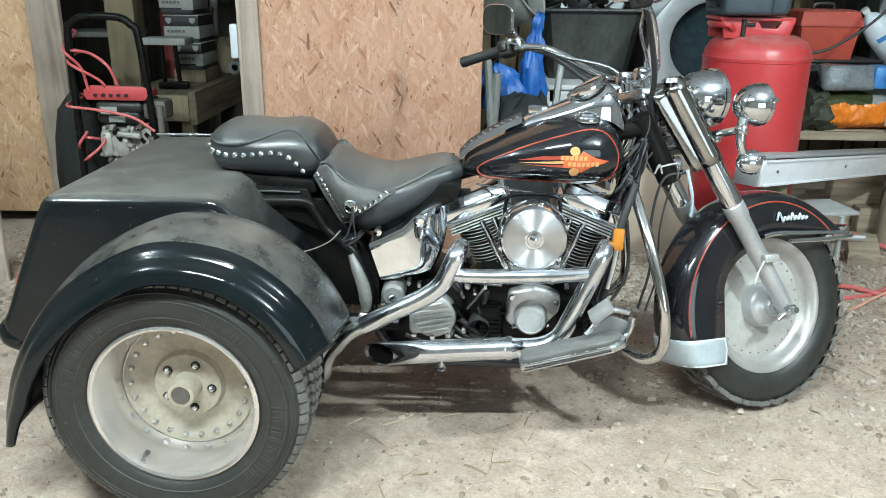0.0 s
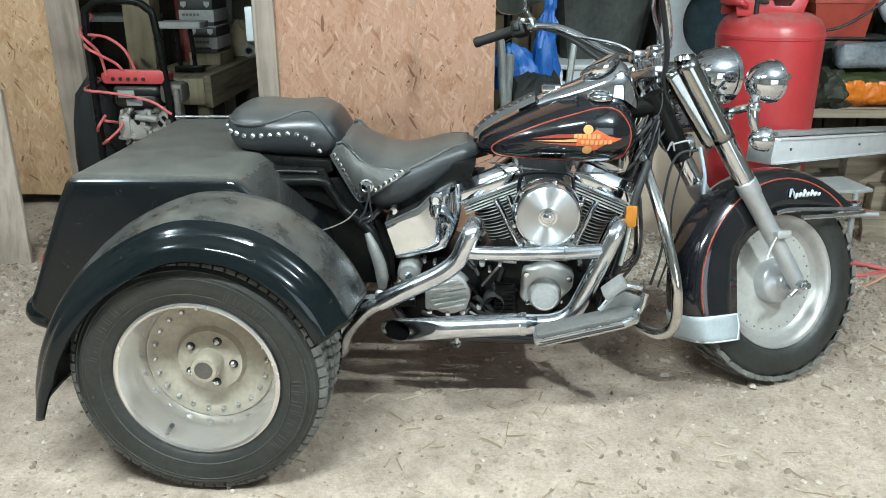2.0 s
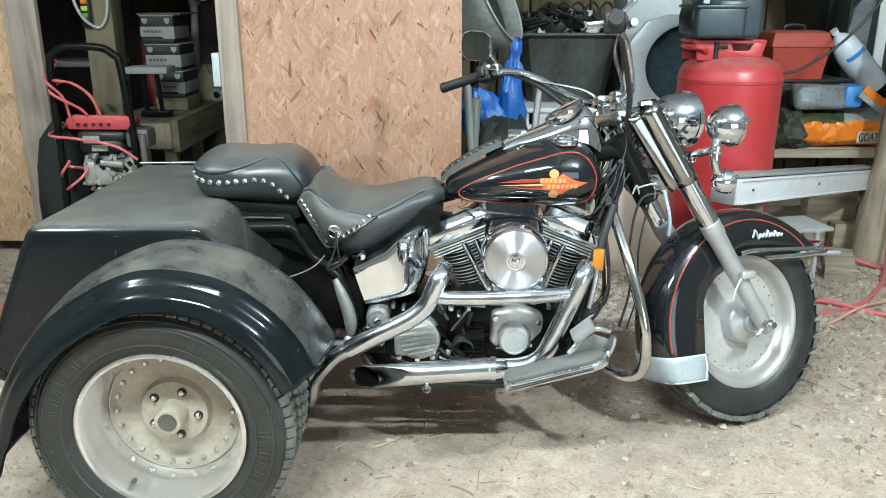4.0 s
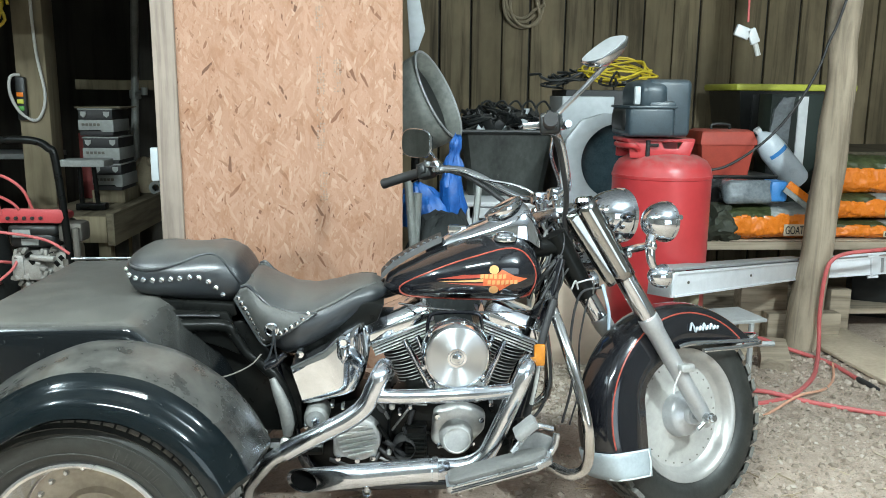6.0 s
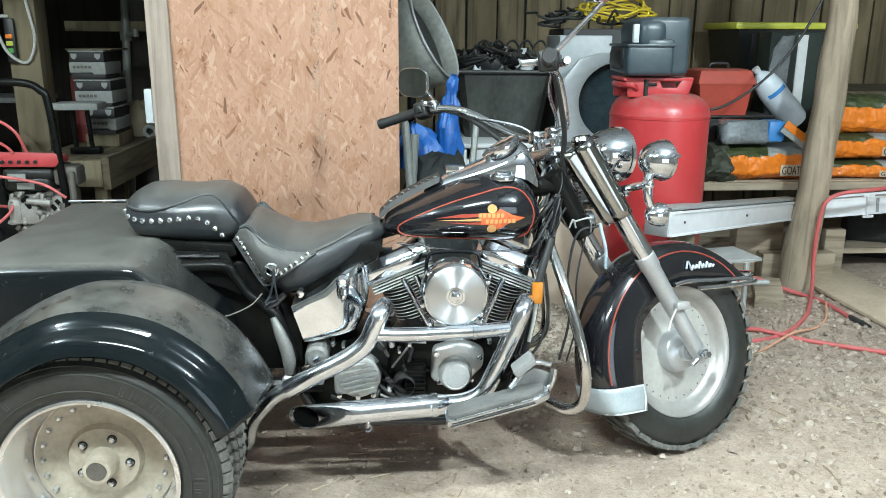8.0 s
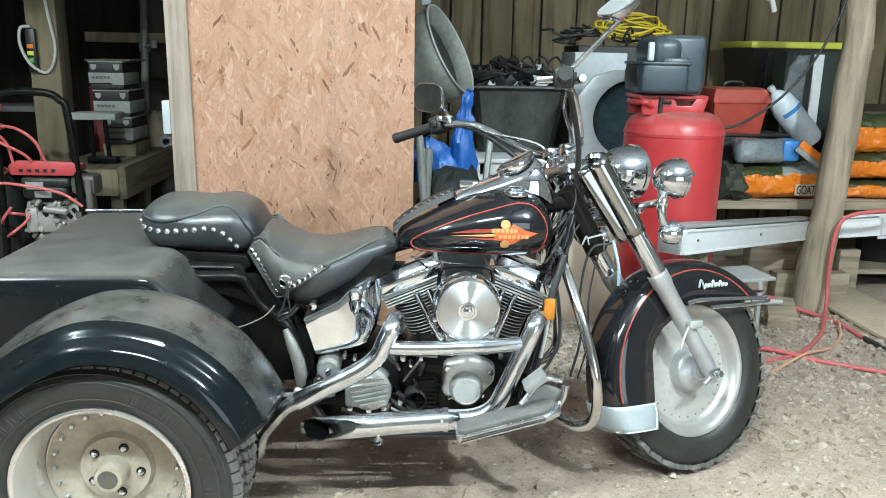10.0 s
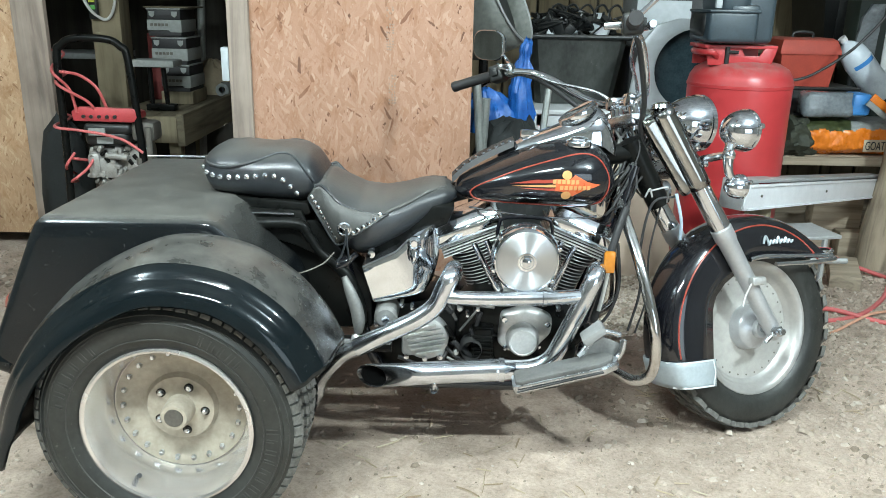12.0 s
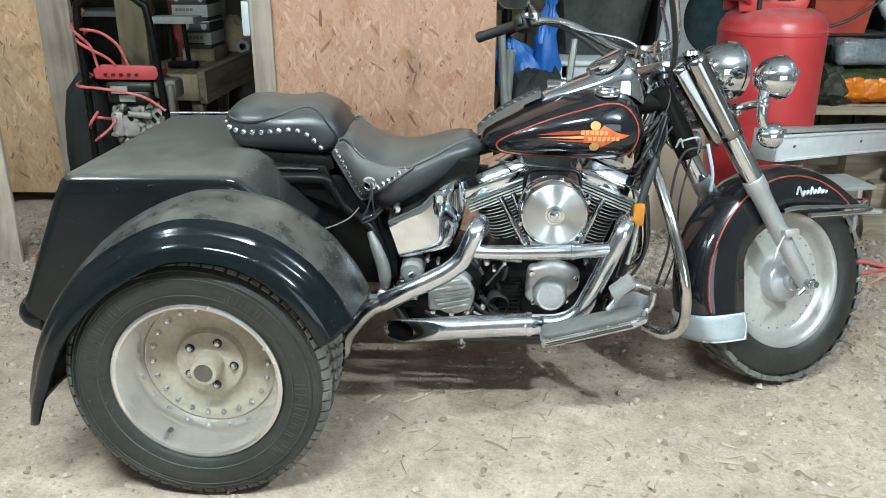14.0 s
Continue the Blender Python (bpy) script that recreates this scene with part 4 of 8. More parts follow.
def decal(outline, s, lift, cuts=3):
    """A thin painted shape that follows the tank's flank."""
    bm = bmesh.new()
    bm.faces.new([bm.verts.new((x, 0, z)) for x, z in outline])
    bmesh.ops.triangulate(bm, faces=bm.faces[:])
    for _ in range(cuts):
        bmesh.ops.subdivide_edges(bm, edges=bm.edges[:], cuts=1, use_grid_fill=True)
    for v in bm.verts:
        v.co.y = s * (tank_side(v.co.x, v.co.z) + lift)
    return bm


STRIPE = [(0.722, 0.785), (0.735, 0.806), (0.80, 0.842), (0.875, 0.874), (0.95, 0.898), (1.02, 0.913), (1.065, 0.905), (1.094, 0.875), (1.108, 0.835), (1.10, 0.795), (1.075, 0.769), (0.97, 0.764), (0.82, 0.766), (0.745, 0.769)]
for s in (-1, 1):
    part("pinstripe", tube([(x, s * (tank_side(x, z) + 0.0005), z) for x, z in STRIPE], 0.0024, 8, closed=True), M_RED_STRIPE, tank, "red pinstripe")
    # pointed badge: plain shapes in its colours
    part("badge_trail", decal([(0.828, 0.829), (0.955, 0.839), (0.955, 0.848), (0.90, 0.845)], s, 0.0012), M_RED_STRIPE, tank)
    part("badge_trail", decal([(0.83, 0.823), (0.955, 0.826), (0.955, 0.8345)], s, 0.0012), M_GOLD, tank)
    part("badge_trail", decal([(0.85, 0.8185), (0.955, 0.815), (0.955, 0.823)], s, 0.0012), M_RED_STRIPE, tank)
    part("badge_point", decal([(0.953, 0.815), (0.99, 0.813), (1.0, 0.80), (1.03, 0.818), (1.08, 0.832), (1.04, 0.843), (1.005, 0.862), (0.992, 0.85), (0.953, 0.849)], s, 0.0016, 4), M_ORANGE_STRIPE, tank, "orange arrow-shaped badge")
    for bz in (0.861, 0.803):
        part("badge_disc", decal([(0.983 + 0.0135 * math.cos(a), bz + 0.0125 * math.sin(a)) for a in np.linspace(0, math.tau, 16, endpoint=False)], s, 0.0022, 1), M_GOLD, tank)
    bars = [decal([(x, z), (x + 0.009, z + 0.001), (x + 0.009, z + 0.013), (x, z + 0.012)], s, 0.0028, 1) for z, x0, n in ((0.836, 0.945, 6), (0.819, 0.965, 7)) for x in [x0 + 0.0125 * i for i in range(n)]]
    part("badge_bars", join(*bars), M_GOLD, tank)
    part("fuel_cap", lathe([(0.036, 0.0), (0.037, 0.008), (0.034, 0.014), (0.026, 0.017), (0.024, 0.022), (0.012, 0.025), (0, 0.025)], 28, "z", (1.022, s * 0.095, 0.928)), M_CHROME, tank, "chrome fuel cap")
    part("seam_trim", tube([(0.72, s * 0.10, 0.744), (0.85, s * 0.15, 0.738), (1.0, s * 0.165, 0.733), (1.08, s * 0.14, 0.735)], 0.003, 8), M_CHROME, tank)
# dash console and the studded leather strip behind it
dash_rows = ((0.80, 0.028, 0.868, 0.884), (0.83, 0.034, 0.878, 0.905), (0.87, 0.042, 0.892, 0.932), (0.92, 0.052, 0.908, 0.951), (0.97, 0.060, 0.922, 0.972), (1.02, 0.064, 0.928, 0.998), (1.06, 0.066, 0.93, 1.018), (1.085, 0.064, 0.925, 1.026), (1.105, 0.058, 0.915, 1.010), (1.125, 0.05, 0.90, 0.975), (1.140, 0.04, 0.89, 0.935), (1.146, 0.03, 0.885, 0.915))
dash = part("dash_console", loft([[(x, w_ * math.cos(a), z0 + (z1 - z0) * math.sin(a) ** 0.8) for a in np.linspace(0, math.pi, 15)] for x, w_, z0, z1 in dash_rows]), M_CHROME, tank, "chrome dash console", 60)
part("speedometer", moved(lathe([(0.0, 0.004), (0.048, 0.004), (0.054, 0.008), (0.060, 0.005), (0.061, -0.002), (0.058, -0.012)], 40, "z"), Matrix.Translation((1.028, 0, 1.008)) @ Matrix.Rotation(radians(-30), 4, "Y")), M_CHROME, dash, "chrome-ringed speedometer")
part("ignition_switch", box(0.865, 0.92, -0.014, 0.014, 0.93, 0.955, 0.005), M_CHROME, dash)
strip = part("tank_strip", loft([[(x, -0.042, z - 0.016), (x, -0.034, z + 0.002), (x, 0.03, z + 0.003), (x, 0.034, z - 0.008)] for x, z in ((0.668, 0.815), (0.70, 0.848), (0.75, 0.880), (0.80, 0.906), (0.845, 0.927))]), M_RUBBER, tank, "black leather strip with studs")
for i in range(9):
    x = 0.684 + 0.0185 * i
    part("stud", lathe([(0.0075, 0), (0.006, 0.004), (0, 0.006)], 8, "z", (x, -0.024, interp(x, [(0.668, 0.815), (0.70, 0.848), (0.75, 0.880), (0.80, 0.906), (0.845, 0.927)]) + 0.002)), M_CHROME, strip)

# ---- engine ----
engine = part("engine", join(slab([(0.70, 0.235), (1.02, 0.235), (1.055, 0.30), (1.05, 0.42), (1.0, 0.50), (0.74, 0.50), (0.69, 0.42), (0.68, 0.30)], -0.14, 0.14, 0.02),
                             slab([(0.46, 0.235), (0.70, 0.225), (0.70, 0.43), (0.60, 0.47), (0.50, 0.45), (0.45, 0.35)], -0.13, 0.13, 0.02)), M_BLACKMETAL, trike, "black crankcase and gearbox")


def cylinder(x0, z0, x1, z1):
    """Finned barrel from its base to its head, leaning in the V."""
    a, b = Vector((x0, 0, z0)), Vector((x1, 0, z1))
    d = (b - a).normalized()
    m = Matrix.Translation(a) @ d.to_track_quat("Z", "Y").to_matrix().to_4x4()
    L = (b - a).length
    barrel = part("barrel", moved(lathe([(0.052, 0), (0.052, L)], 32, "z"), m), M_BLACKMETAL, engine)
    n = 13
    for k in range(n):
        h = (L - 0.024) * (k + 0.4) / n
        r = 0.074 if k < n - 4 else 0.083
        fin = lathe([(0.045, h), (r - 0.0015, h), (r, h + 0.0008), (r, h + 0.0024), (r - 0.0015, h + 0.0032), (0.045, h + 0.0032)], 36, "z")
        for f in fin.faces:
            c_ = f.calc_center_median()
            f.material_index = 1 if math.hypot(c_.x, c_.y) > r - 0.0014 else 0
        part("cooling_fin", moved(fin, m), M_FIN, barrel).data.materials.append(M_ALLOY)
    part("head", moved(box(-0.072, 0.072, -0.080, 0.080, L - 0.022, L + 0.016, 0.004), m), M_BLACKMETAL, barrel)
    for k in range(4):
        part("head_fin", moved(box(-0.084, 0.084, -0.096, 0.096, L - 0.021 + 0.009 * k, L - 0.0175 + 0.009 * k, 0.001, 1), m), M_ALLOY, barrel)
    rb = part("rocker_box", moved(box(-0.086, 0.086, -0.100, 0.100, L + 0.018, L + 0.050, 0.005, 3), m), M_CHROME, engine, "chrome rocker cover")
    part("rocker_lip", moved(box(-0.090, 0.090, -0.103, 0.103, L + 0.013, L + 0.0185, 0.002), m), M_CHROME_DULL, rb)
    top = loft([[(-a, -b, h), (a, -b, h), (a, b, h), (-a, b, h)] for a, b, h in ((0.085, 0.099, L + 0.0505), (0.083, 0.097, L + 0.053), (0.072, 0.086, L + 0.077), (0.066, 0.080, L + 0.079))])
    part("rocker_cap", moved(top, m), M_CHROME, rb, "bevelled chrome cap")
    for bx in (-0.06, 0.06):
        part("bolt", moved(lathe([(0.008, L + 0.056), (0.008, L + 0.068), (0.005, L + 0.070), (0, L + 0.070)], 10, "z", (bx, -0.085, 0)), m), M_CHROME, rb)


cylinder(0.794, 0.485, 0.732, 0.636)
cylinder(0.982, 0.485, 1.044, 0.636)
for a, b in (((0.820, -0.118, 0.475), (0.737, -0.098, 0.635)), ((0.842, -0.118, 0.475), (0.773, -0.098, 0.645)), ((0.938, -0.118, 0.475), (0.992, -0.098, 0.645)), ((0.958, -0.118, 0.475), (1.031, -0.098, 0.632))):
    part("pushrod_tube", join(rod(a, b, 0.009, 12), rod(a, Vector(a).lerp(Vector(b), 0.25), 0.0125, 12)), M_CHROME, engine, "chrome pushrod tube")
AC = (0.876, 0.638)
cleaner = part("air_cleaner", lathe([(0.0, -0.19), (0.08, -0.19), (0.092, -0.20), (0.0955, -0.215), (0.0955, -0.245), (0.093, -0.262), (0.088, -0.272), (0.084, -0.274)], 64, at=(AC[0], 0, AC[1])), M_CHROME, engine, "round chrome air cleaner")
part("cleaner_disc", lathe([(0.0845, -0.2735), (0.0815, -0.2765), (0.0805, -0.2770), (0.07, -0.2774), (0.03, -0.2782), (0.0, -0.2784)], 64, at=(AC[0], 0, AC[1])), M_DISC, cleaner, "turned metal cover disc")
part("cleaner_bolt", lathe([(0.0265, -0.2775), (0.026, -0.281), (0.020, -0.2815), (0.018, -0.2795), (0.013, -0.280), (0.0115, -0.287), (0.006, -0.290), (0, -0.2905)], 28, at=(AC[0], 0, AC[1])), M_CHROME, cleaner)
for k in range(6):
    a = radians(20 + 60 * k)
    part("clip", box(AC[0] + 0.094 * math.cos(a) - 0.006, AC[0] + 0.094 * math.cos(a) + 0.006, -0.262, -0.236, AC[1] + 0.094 * math.sin(a) - 0.006, AC[1] + 0.094 * math.sin(a) + 0.006, 0.002), M_CHROME, cleaner)
part("intake", tube([(0.89, -0.20, 0.655), (0.89, -0.12, 0.65), (0.89, 0.0, 0.64)], 0.035, 16), M_BLACKMETAL, engine)
part("intake_bracket", tube([(0.80, -0.165, 0.66), (0.803, -0.17, 0.712), (0.825, -0.172, 0.734), (0.93, -0.172, 0.734), (0.952, -0.17, 0.712), (0.955, -0.165, 0.66)], 0.0055, 10), M_PAINT, engine)
# timing cover with its round dome
cam_cover = part("timing_cover", slab([(0.812, 0.352), (0.84, 0.325), (0.92, 0.332), (0.968, 0.385), (0.970, 0.435), (0.94, 0.452), (0.89, 0.464), (0.82, 0.445)], -0.178, -0.13, 0.014, 3), M_ALLOY, engine, "cast alloy timing cover")
part("timing_dome", lathe([(0.050, -0.175), (0.048, -0.195), (0.045, -0.208), (0.040, -0.216), (0.0365, -0.217), (0.035, -0.215), (0.0, -0.216)], 40, at=(0.884, 0, 0.372)), M_ALLOY, cam_cover, "round alloy dome")
for bx, bz in ((0.955, 0.42), (0.83, 0.432), (0.835, 0.345), (0.93, 0.35)):
    part("bolt", lathe([(0.008, -0.183), (0.008, -0.191), (0.0, -0.192)], 10, at=(bx, 0, bz)), M_CHROME, cam_cover)
for lx in (0.825, 0.915):
    part("lifter_block", box(lx, lx + 0.05, -0.15, -0.08, 0.465, 0.51, 0.006), M_ALLOY, engine)
part("oil_filter", lathe([(0.03, -0.20), (0.032, -0.19), (0.032, -0.12)], 24, at=(0.735, 0, 0.335)), M_RUBBER, engine)
part("oil_pump", join(box(0.735, 0.80, -0.17, -0.12, 0.26, 0.40, 0.008), rod((0.72, -0.16, 0.30), (0.66, -0.165, 0.40), 0.006)), M_BLACKMETAL, engine)
# gearbox side cover with ribs
gear_cover = part("gearbox_cover", lathe([(0.0, -0.173), (0.058, -0.172), (0.064, -0.168), (0.067, -0.160), (0.068, -0.13)], 40, at=(0.602, 0, 0.358)), M_ALLOY, engine, "ribbed alloy gearbox cover")
for k in range(6):
    half = 0.056 * math.sqrt(max(0.05, 1 - ((k - 2.5) / 3.4) ** 2))
    part("rib", moved(box(-half, half, -0.180, -0.1715, -0.0032, 0.0032, 0.0015, 1), Matrix.Translation((0.602, 0, 0.358)) @ Matrix.Rotation(radians(-12), 4, "Y") @ Matrix.Translation((0, 0, 0.016 * (k - 2.5)))), M_ALLOY, gear_cover)
part("gearbox_foot", slab([(0.53, 0.30), (0.66, 0.30), (0.655, 0.36), (0.53, 0.37)], -0.168, -0.13, 0.012), M_ALLOY, gear_cover)
for bx, bz in ((0.545, 0.303), (0.60, 0.296), (0.645, 0.303)):
    part("bolt", lathe([(0.008, -0.165), (0.008, -0.178), (0.0, -0.179)], 8, at=(bx, 0, bz)), M_CHROME, gear_cover)
part("starter", lathe([(0.0, -0.21), (0.026, -0.21), (0.034, -0.20), (0.035, -0.12)], 28, at=(0.487, 0, 0.437)), M_STRUT, engine, "dull grey starter end cap")
part("starter_bolt", lathe([(0.012, -0.208), (0.011, -0.222), (0.0, -0.223)], 12, at=(0.487, 0, 0.437)), M_CHROME, engine)
part("primary_cover", slab([(0.50, 0.27), (0.98, 0.25), (1.03, 0.33), (1.0, 0.43), (0.55, 0.45), (0.48, 0.38)], 0.13, 0.22, 0.03, 4), M_CHROME_DULL, engine, "chrome primary case")
part("engine_cable", join(tube([(0.70, -0.15, 0.47), (0.76, -0.165, 0.485), (0.84, -0.16, 0.475)], 0.007), tube([(0.66, -0.16, 0.33), (0.70, -0.17, 0.30), (0.76, -0.165, 0.275)], 0.006),
                          tube([(0.69, -0.15, 0.30), (0.735, -0.16, 0.36), (0.76, -0.15, 0.44)], 0.008), tube([(0.52, -0.17, 0.30), (0.60, -0.18, 0.275), (0.72, -0.18, 0.268)], 0.006)), M_RUBBER, engine)

# hoses, bolts and brackets that crowd the crankcase
rnd = random.Random(42)
for x, z, r in ((0.70, 0.455, 0.009), (0.722, 0.435, 0.007), (0.752, 0.455, 0.008), (0.790, 0.47, 0.009), (0.692, 0.315, 0.008), (0.715, 0.272, 0.009), (0.765, 0.262, 0.007), (0.80, 0.285, 0.009), (0.985, 0.46, 0.009), (1.005, 0.40, 0.008), (0.99, 0.31, 0.009), (0.53, 0.462, 0.008), (0.56, 0.455, 0.007), (0.455, 0.40, 0.009)):
    part("case_bolt", lathe([(r, -0.135), (r, -0.168), (r * 0.7, -0.174), (0.0, -0.175)], 8, at=(x, 0, z)), M_CHROME_DULL if rnd.random() < 0.6 else M_ALLOY, engine)
for a, b, r, m_ in (((0.665, 0.30), (0.735, 0.262), 0.0038, M_ALU_DULL), ((0.70, 0.47), (0.80, 0.462), 0.0045, M_STRUT), ((0.70, 0.385), (0.752, 0.455), 0.0036, M_STRUT), ((0.69, 0.42), (0.665, 0.47), 0.005, M_STRUT), ((0.745, 0.315), (0.79, 0.312), 0.006, M_STRUT)):
    part("linkage", rod((a[0], -0.166, a[1]), (b[0], -0.168, b[1]), r, 10), m_, engine)
for k in range(9):
    x, z = rnd.uniform(0.66, 0.80), rnd.uniform(0.27, 0.47)
    p = Vector((x, -0.150, z))
    part("oil_hose", tube([p, p + Vector((rnd.uniform(-0.03, 0.03), -0.022, rnd.uniform(-0.02, 0.03))), p + Vector((rnd.uniform(-0.05, 0.05), -0.014, rnd.uniform(-0.06, 0.05))), p + Vector((rnd.uniform(-0.06, 0.06), 0.01, rnd.uniform(-0.07, 0.06)))], rnd.uniform(0.004, 0.008), 8, 5), M_RUBBER, engine)
regulator = part("regulator", box(0.742, 0.795, -0.178, -0.14, 0.285, 0.395, 0.006), M_BLACKMETAL, engine, "finned black regulator")
for k in range(7):
    part("cooling_fin", box(0.738, 0.799, -0.183, -0.178, 0.295 + 0.013 * k, 0.300 + 0.013 * k), M_BLACKMETAL, regulator)

# oil tank under the seat: flat panel and a rounded flank
def oil_ring(x):
    """One upright slice: flat at the rear, swelling and then turning inwards in a wide curve at the front."""
    z0 = interp(x, [(0.418, 0.475), (0.452, 0.478), (0.552, 0.496), (0.60, 0.508), (0.622, 0.545), (0.634, 0.59)])
    z1 = interp(x, [(0.418, 0.584), (0.514, 0.632), (0.547, 0.664), (0.575, 0.682), (0.603, 0.692), (0.625, 0.694), (0.634, 0.68)])
    out = []
    for v in np.linspace(0, 1, 13):
        lip = 0.006 * (max(0, abs(2 * v - 1) - 0.86) / 0.14) ** 2
        u = min(0.999, max(0.0, (x - (0.553 - 0.075 * v)) / (0.081 + 0.075 * v)))
        out.append((x + 0.034 * (1 - v) * max(0, (0.56 - x) / 0.142), -0.187 + lip + 0.10 * (1 - math.sqrt(1 - u * u)), z0 + (z1 - z0) * v))
    return out + [(x, 0.10, z1), (x, 0.10, z0)]


oil = part("oil_tank", loft([oil_ring(x) for x in np.concatenate([np.linspace(0.418, 0.50, 5), np.linspace(0.508, 0.634, 22)])]), M_CHROME, trike, "chrome oil tank with a flat side panel and rounded flank", 55)
part("oil_neck", tube([(0.568, -0.185, 0.652), (0.567, -0.20, 0.62), (0.566, -0.198, 0.60)], [0.017, 0.013, 0.006], 14), M_CHROME, oil)
part("oil_cap", lathe([(0.019, -0.19), (0.02, -0.206), (0.013, -0.214), (0.009, -0.21), (0, -0.21)], 20, at=(0.567, 0, 0.661)), M_CHROME, oil)
part("seat_bolt", lathe([(0.011, -0.16), (0.011, -0.19), (0.0, -0.192)], 12, at=(0.445, 0, 0.622)), M_CHROME, trike)

# ---- exhaust ----
YP = -0.262
exhaust = part("front_header", tube([(1.098, -0.08, 0.545), (1.090, -0.15, 0.572), (1.080, -0.215, 0.598), (1.066, YP + 0.002, 0.595), (1.042, YP - 0.008, 0.54), (0.988, YP - 0.012, 0.412), (0.955, YP - 0.012, 0.35), (0.90, YP - 0.012, 0.322), (0.82, YP - 0.012, 0.318)], 0.0255, 20), M_PIPECHROME, trike, "chrome front exhaust header")
mz = -0.274
muff = tube([(0.86, mz, 0.3155), (0.80, mz, 0.3135), (0.62, mz, 0.300), (0.452, mz, 0.2865)], [0.028, 0.0325, 0.0325, 0.0325], 32, smooth=False, caps=False)
for v in muff.verts:
    if v.co.x < 0.5:
        v.co.x += (mz - v.co.y) * 1.35 + (v.co.z - 0.287) * 0.35
lower = part("silencer", muff, M_PIPECHROME, exhaust, "chrome slash-cut silencer")
sol = lower.modifiers.new("wall", "SOLIDIFY")
sol.thickness, sol.offset = 0.003, -1
liner = tube([(0.66, mz, 0.303), (0.458, mz, 0.287)], 0.0288, 28, smooth=False, caps=False)
for v in liner.verts:
    if v.co.x < 0.5:
        v.co.x += (mz - v.co.y) * 1.35 + (v.co.z - 0.287) * 0.35
part("silencer_inside", join(liner, rod((0.665, mz, 0.3035), (0.655, mz, 0.3027), 0.0288, 24)), M_SOOT, lower, "sooty inside of the pipe")
part("silencer_band", lathe([(0.031, -0.004), (0.0345, -0.003), (0.0345, 0.012), (0.031, 0.013)], 24, "x", (0.815, mz, 0.3145)), M_PIPECHROME, lower)
part("silencer_tab", join(rod((0.63, mz, 0.275), (0.63, mz, 0.25), 0.006), lathe([(0.009, -0.008), (0.014, 0), (0.009, 0.008)], 16, at=(0.63, mz, 0.247))), M_CHROME, lower)
rear_pipe = part("rear_header", tube([(0.682, -0.08, 0.540), (0.681, -0.15, 0.565), (0.679, -0.215, 0.590), (0.670, YP + 0.002, 0.585), (0.655, YP - 0.006, 0.555), (0.632, YP - 0.008, 0.505), (0.585, YP - 0.008, 0.464), (0.50, YP - 0.006, 0.418), (0.408, YP, 0.366)], 0.0265, 20), M_PIPECHROME, trike, "chrome rear exhaust header")
part("rear_tailpipe", tube([(0.412, YP, 0.368), (0.37, YP, 0.345), (0.33, YP + 0.008, 0.30), (0.30, YP + 0.02, 0.255), (0.285, YP + 0.03, 0.20), (0.27, YP + 0.05, 0.17)], 0.0215, 16), M_CHROME_DULL, rear_pipe, "bare dusty tail pipe")
part("pipe_clamp", join(lathe([(0.027, -0.01), (0.0295, -0.008), (0.0295, 0.008), (0.027, 0.01)], 24, "x"), rod((0, 0, 0.026), (0, 0, 0.055), 0.010)), M_CHROME_DULL, rear_pipe).matrix_local = Matrix.Translation(Vector((0.408, YP, 0.366)) - Vector((0.8, 0, 0))) @ Matrix.Rotation(radians(-30), 4, "Y")
part("cross_tube", tube([(0.645, YP - 0.004, 0.528), (0.75, YP - 0.012, 0.528), (0.92, YP - 0.014, 0.534), (1.035, YP - 0.008, 0.541)], 0.0205, 18), M_PIPECHROME, exhaust, "chrome crossover tube")
part("tube_clip", lathe([(0.021, -0.006), (0.023, -0.005), (0.023, 0.005), (0.021, 0.006)], 20, "x", (0.93, YP - 0.014, 0.5345)), M_PIPECHROME, exhaust)

# ---- footboards, pedal and guards ----
def footboard(s):
    ctr = Vector((0.985, s * 0.365, 0.352))
    m = Matrix.Translation(ctr) @ Matrix.Rotation(radians(-15.5), 4, "Y")
    out = [(-0.145, -0.036), (-0.13, -0.044), (0.10, -0.040), (0.14, -0.022), (0.148, 0.0), (0.14, 0.024), (0.10, 0.040), (-0.13, 0.038), (-0.145, 0.030)]

    def plate(k, z0, z1, bev):
        bm = slab([(x * k, y * k * -s) for x, y in out], z0, z1, bev)
        return moved(bm, m @ Matrix.Rotation(radians(90), 4, "X"))
    fb = part("footboard", plate(1.0, -0.012, 0.012, 0.005), M_CHROME_DULL, trike, "grey rubber-topped footboard with chrome edge")
    part("rubber_pad", plate(0.93, 0.011, 0.024, 0.004), M_GREYBOARD, fb, "grey rubber pad")
    part("edge_line", moved(tube([(-0.135, s * 0.0450, 0.0), (0.0, s * 0.0435, 0.0), (0.10, s * 0.0425, 0.0)], 0.003, 6), m), M_RUBBER, fb)
    part("board_bracket", join(rod((0.93, s * 0.34, 0.33), (0.93, s * 0.12, 0.28), 0.014), rod((1.07, s * 0.34, 0.37), (1.07, s * 0.10, 0.30), 0.014)), M_BLACKMETAL, fb)


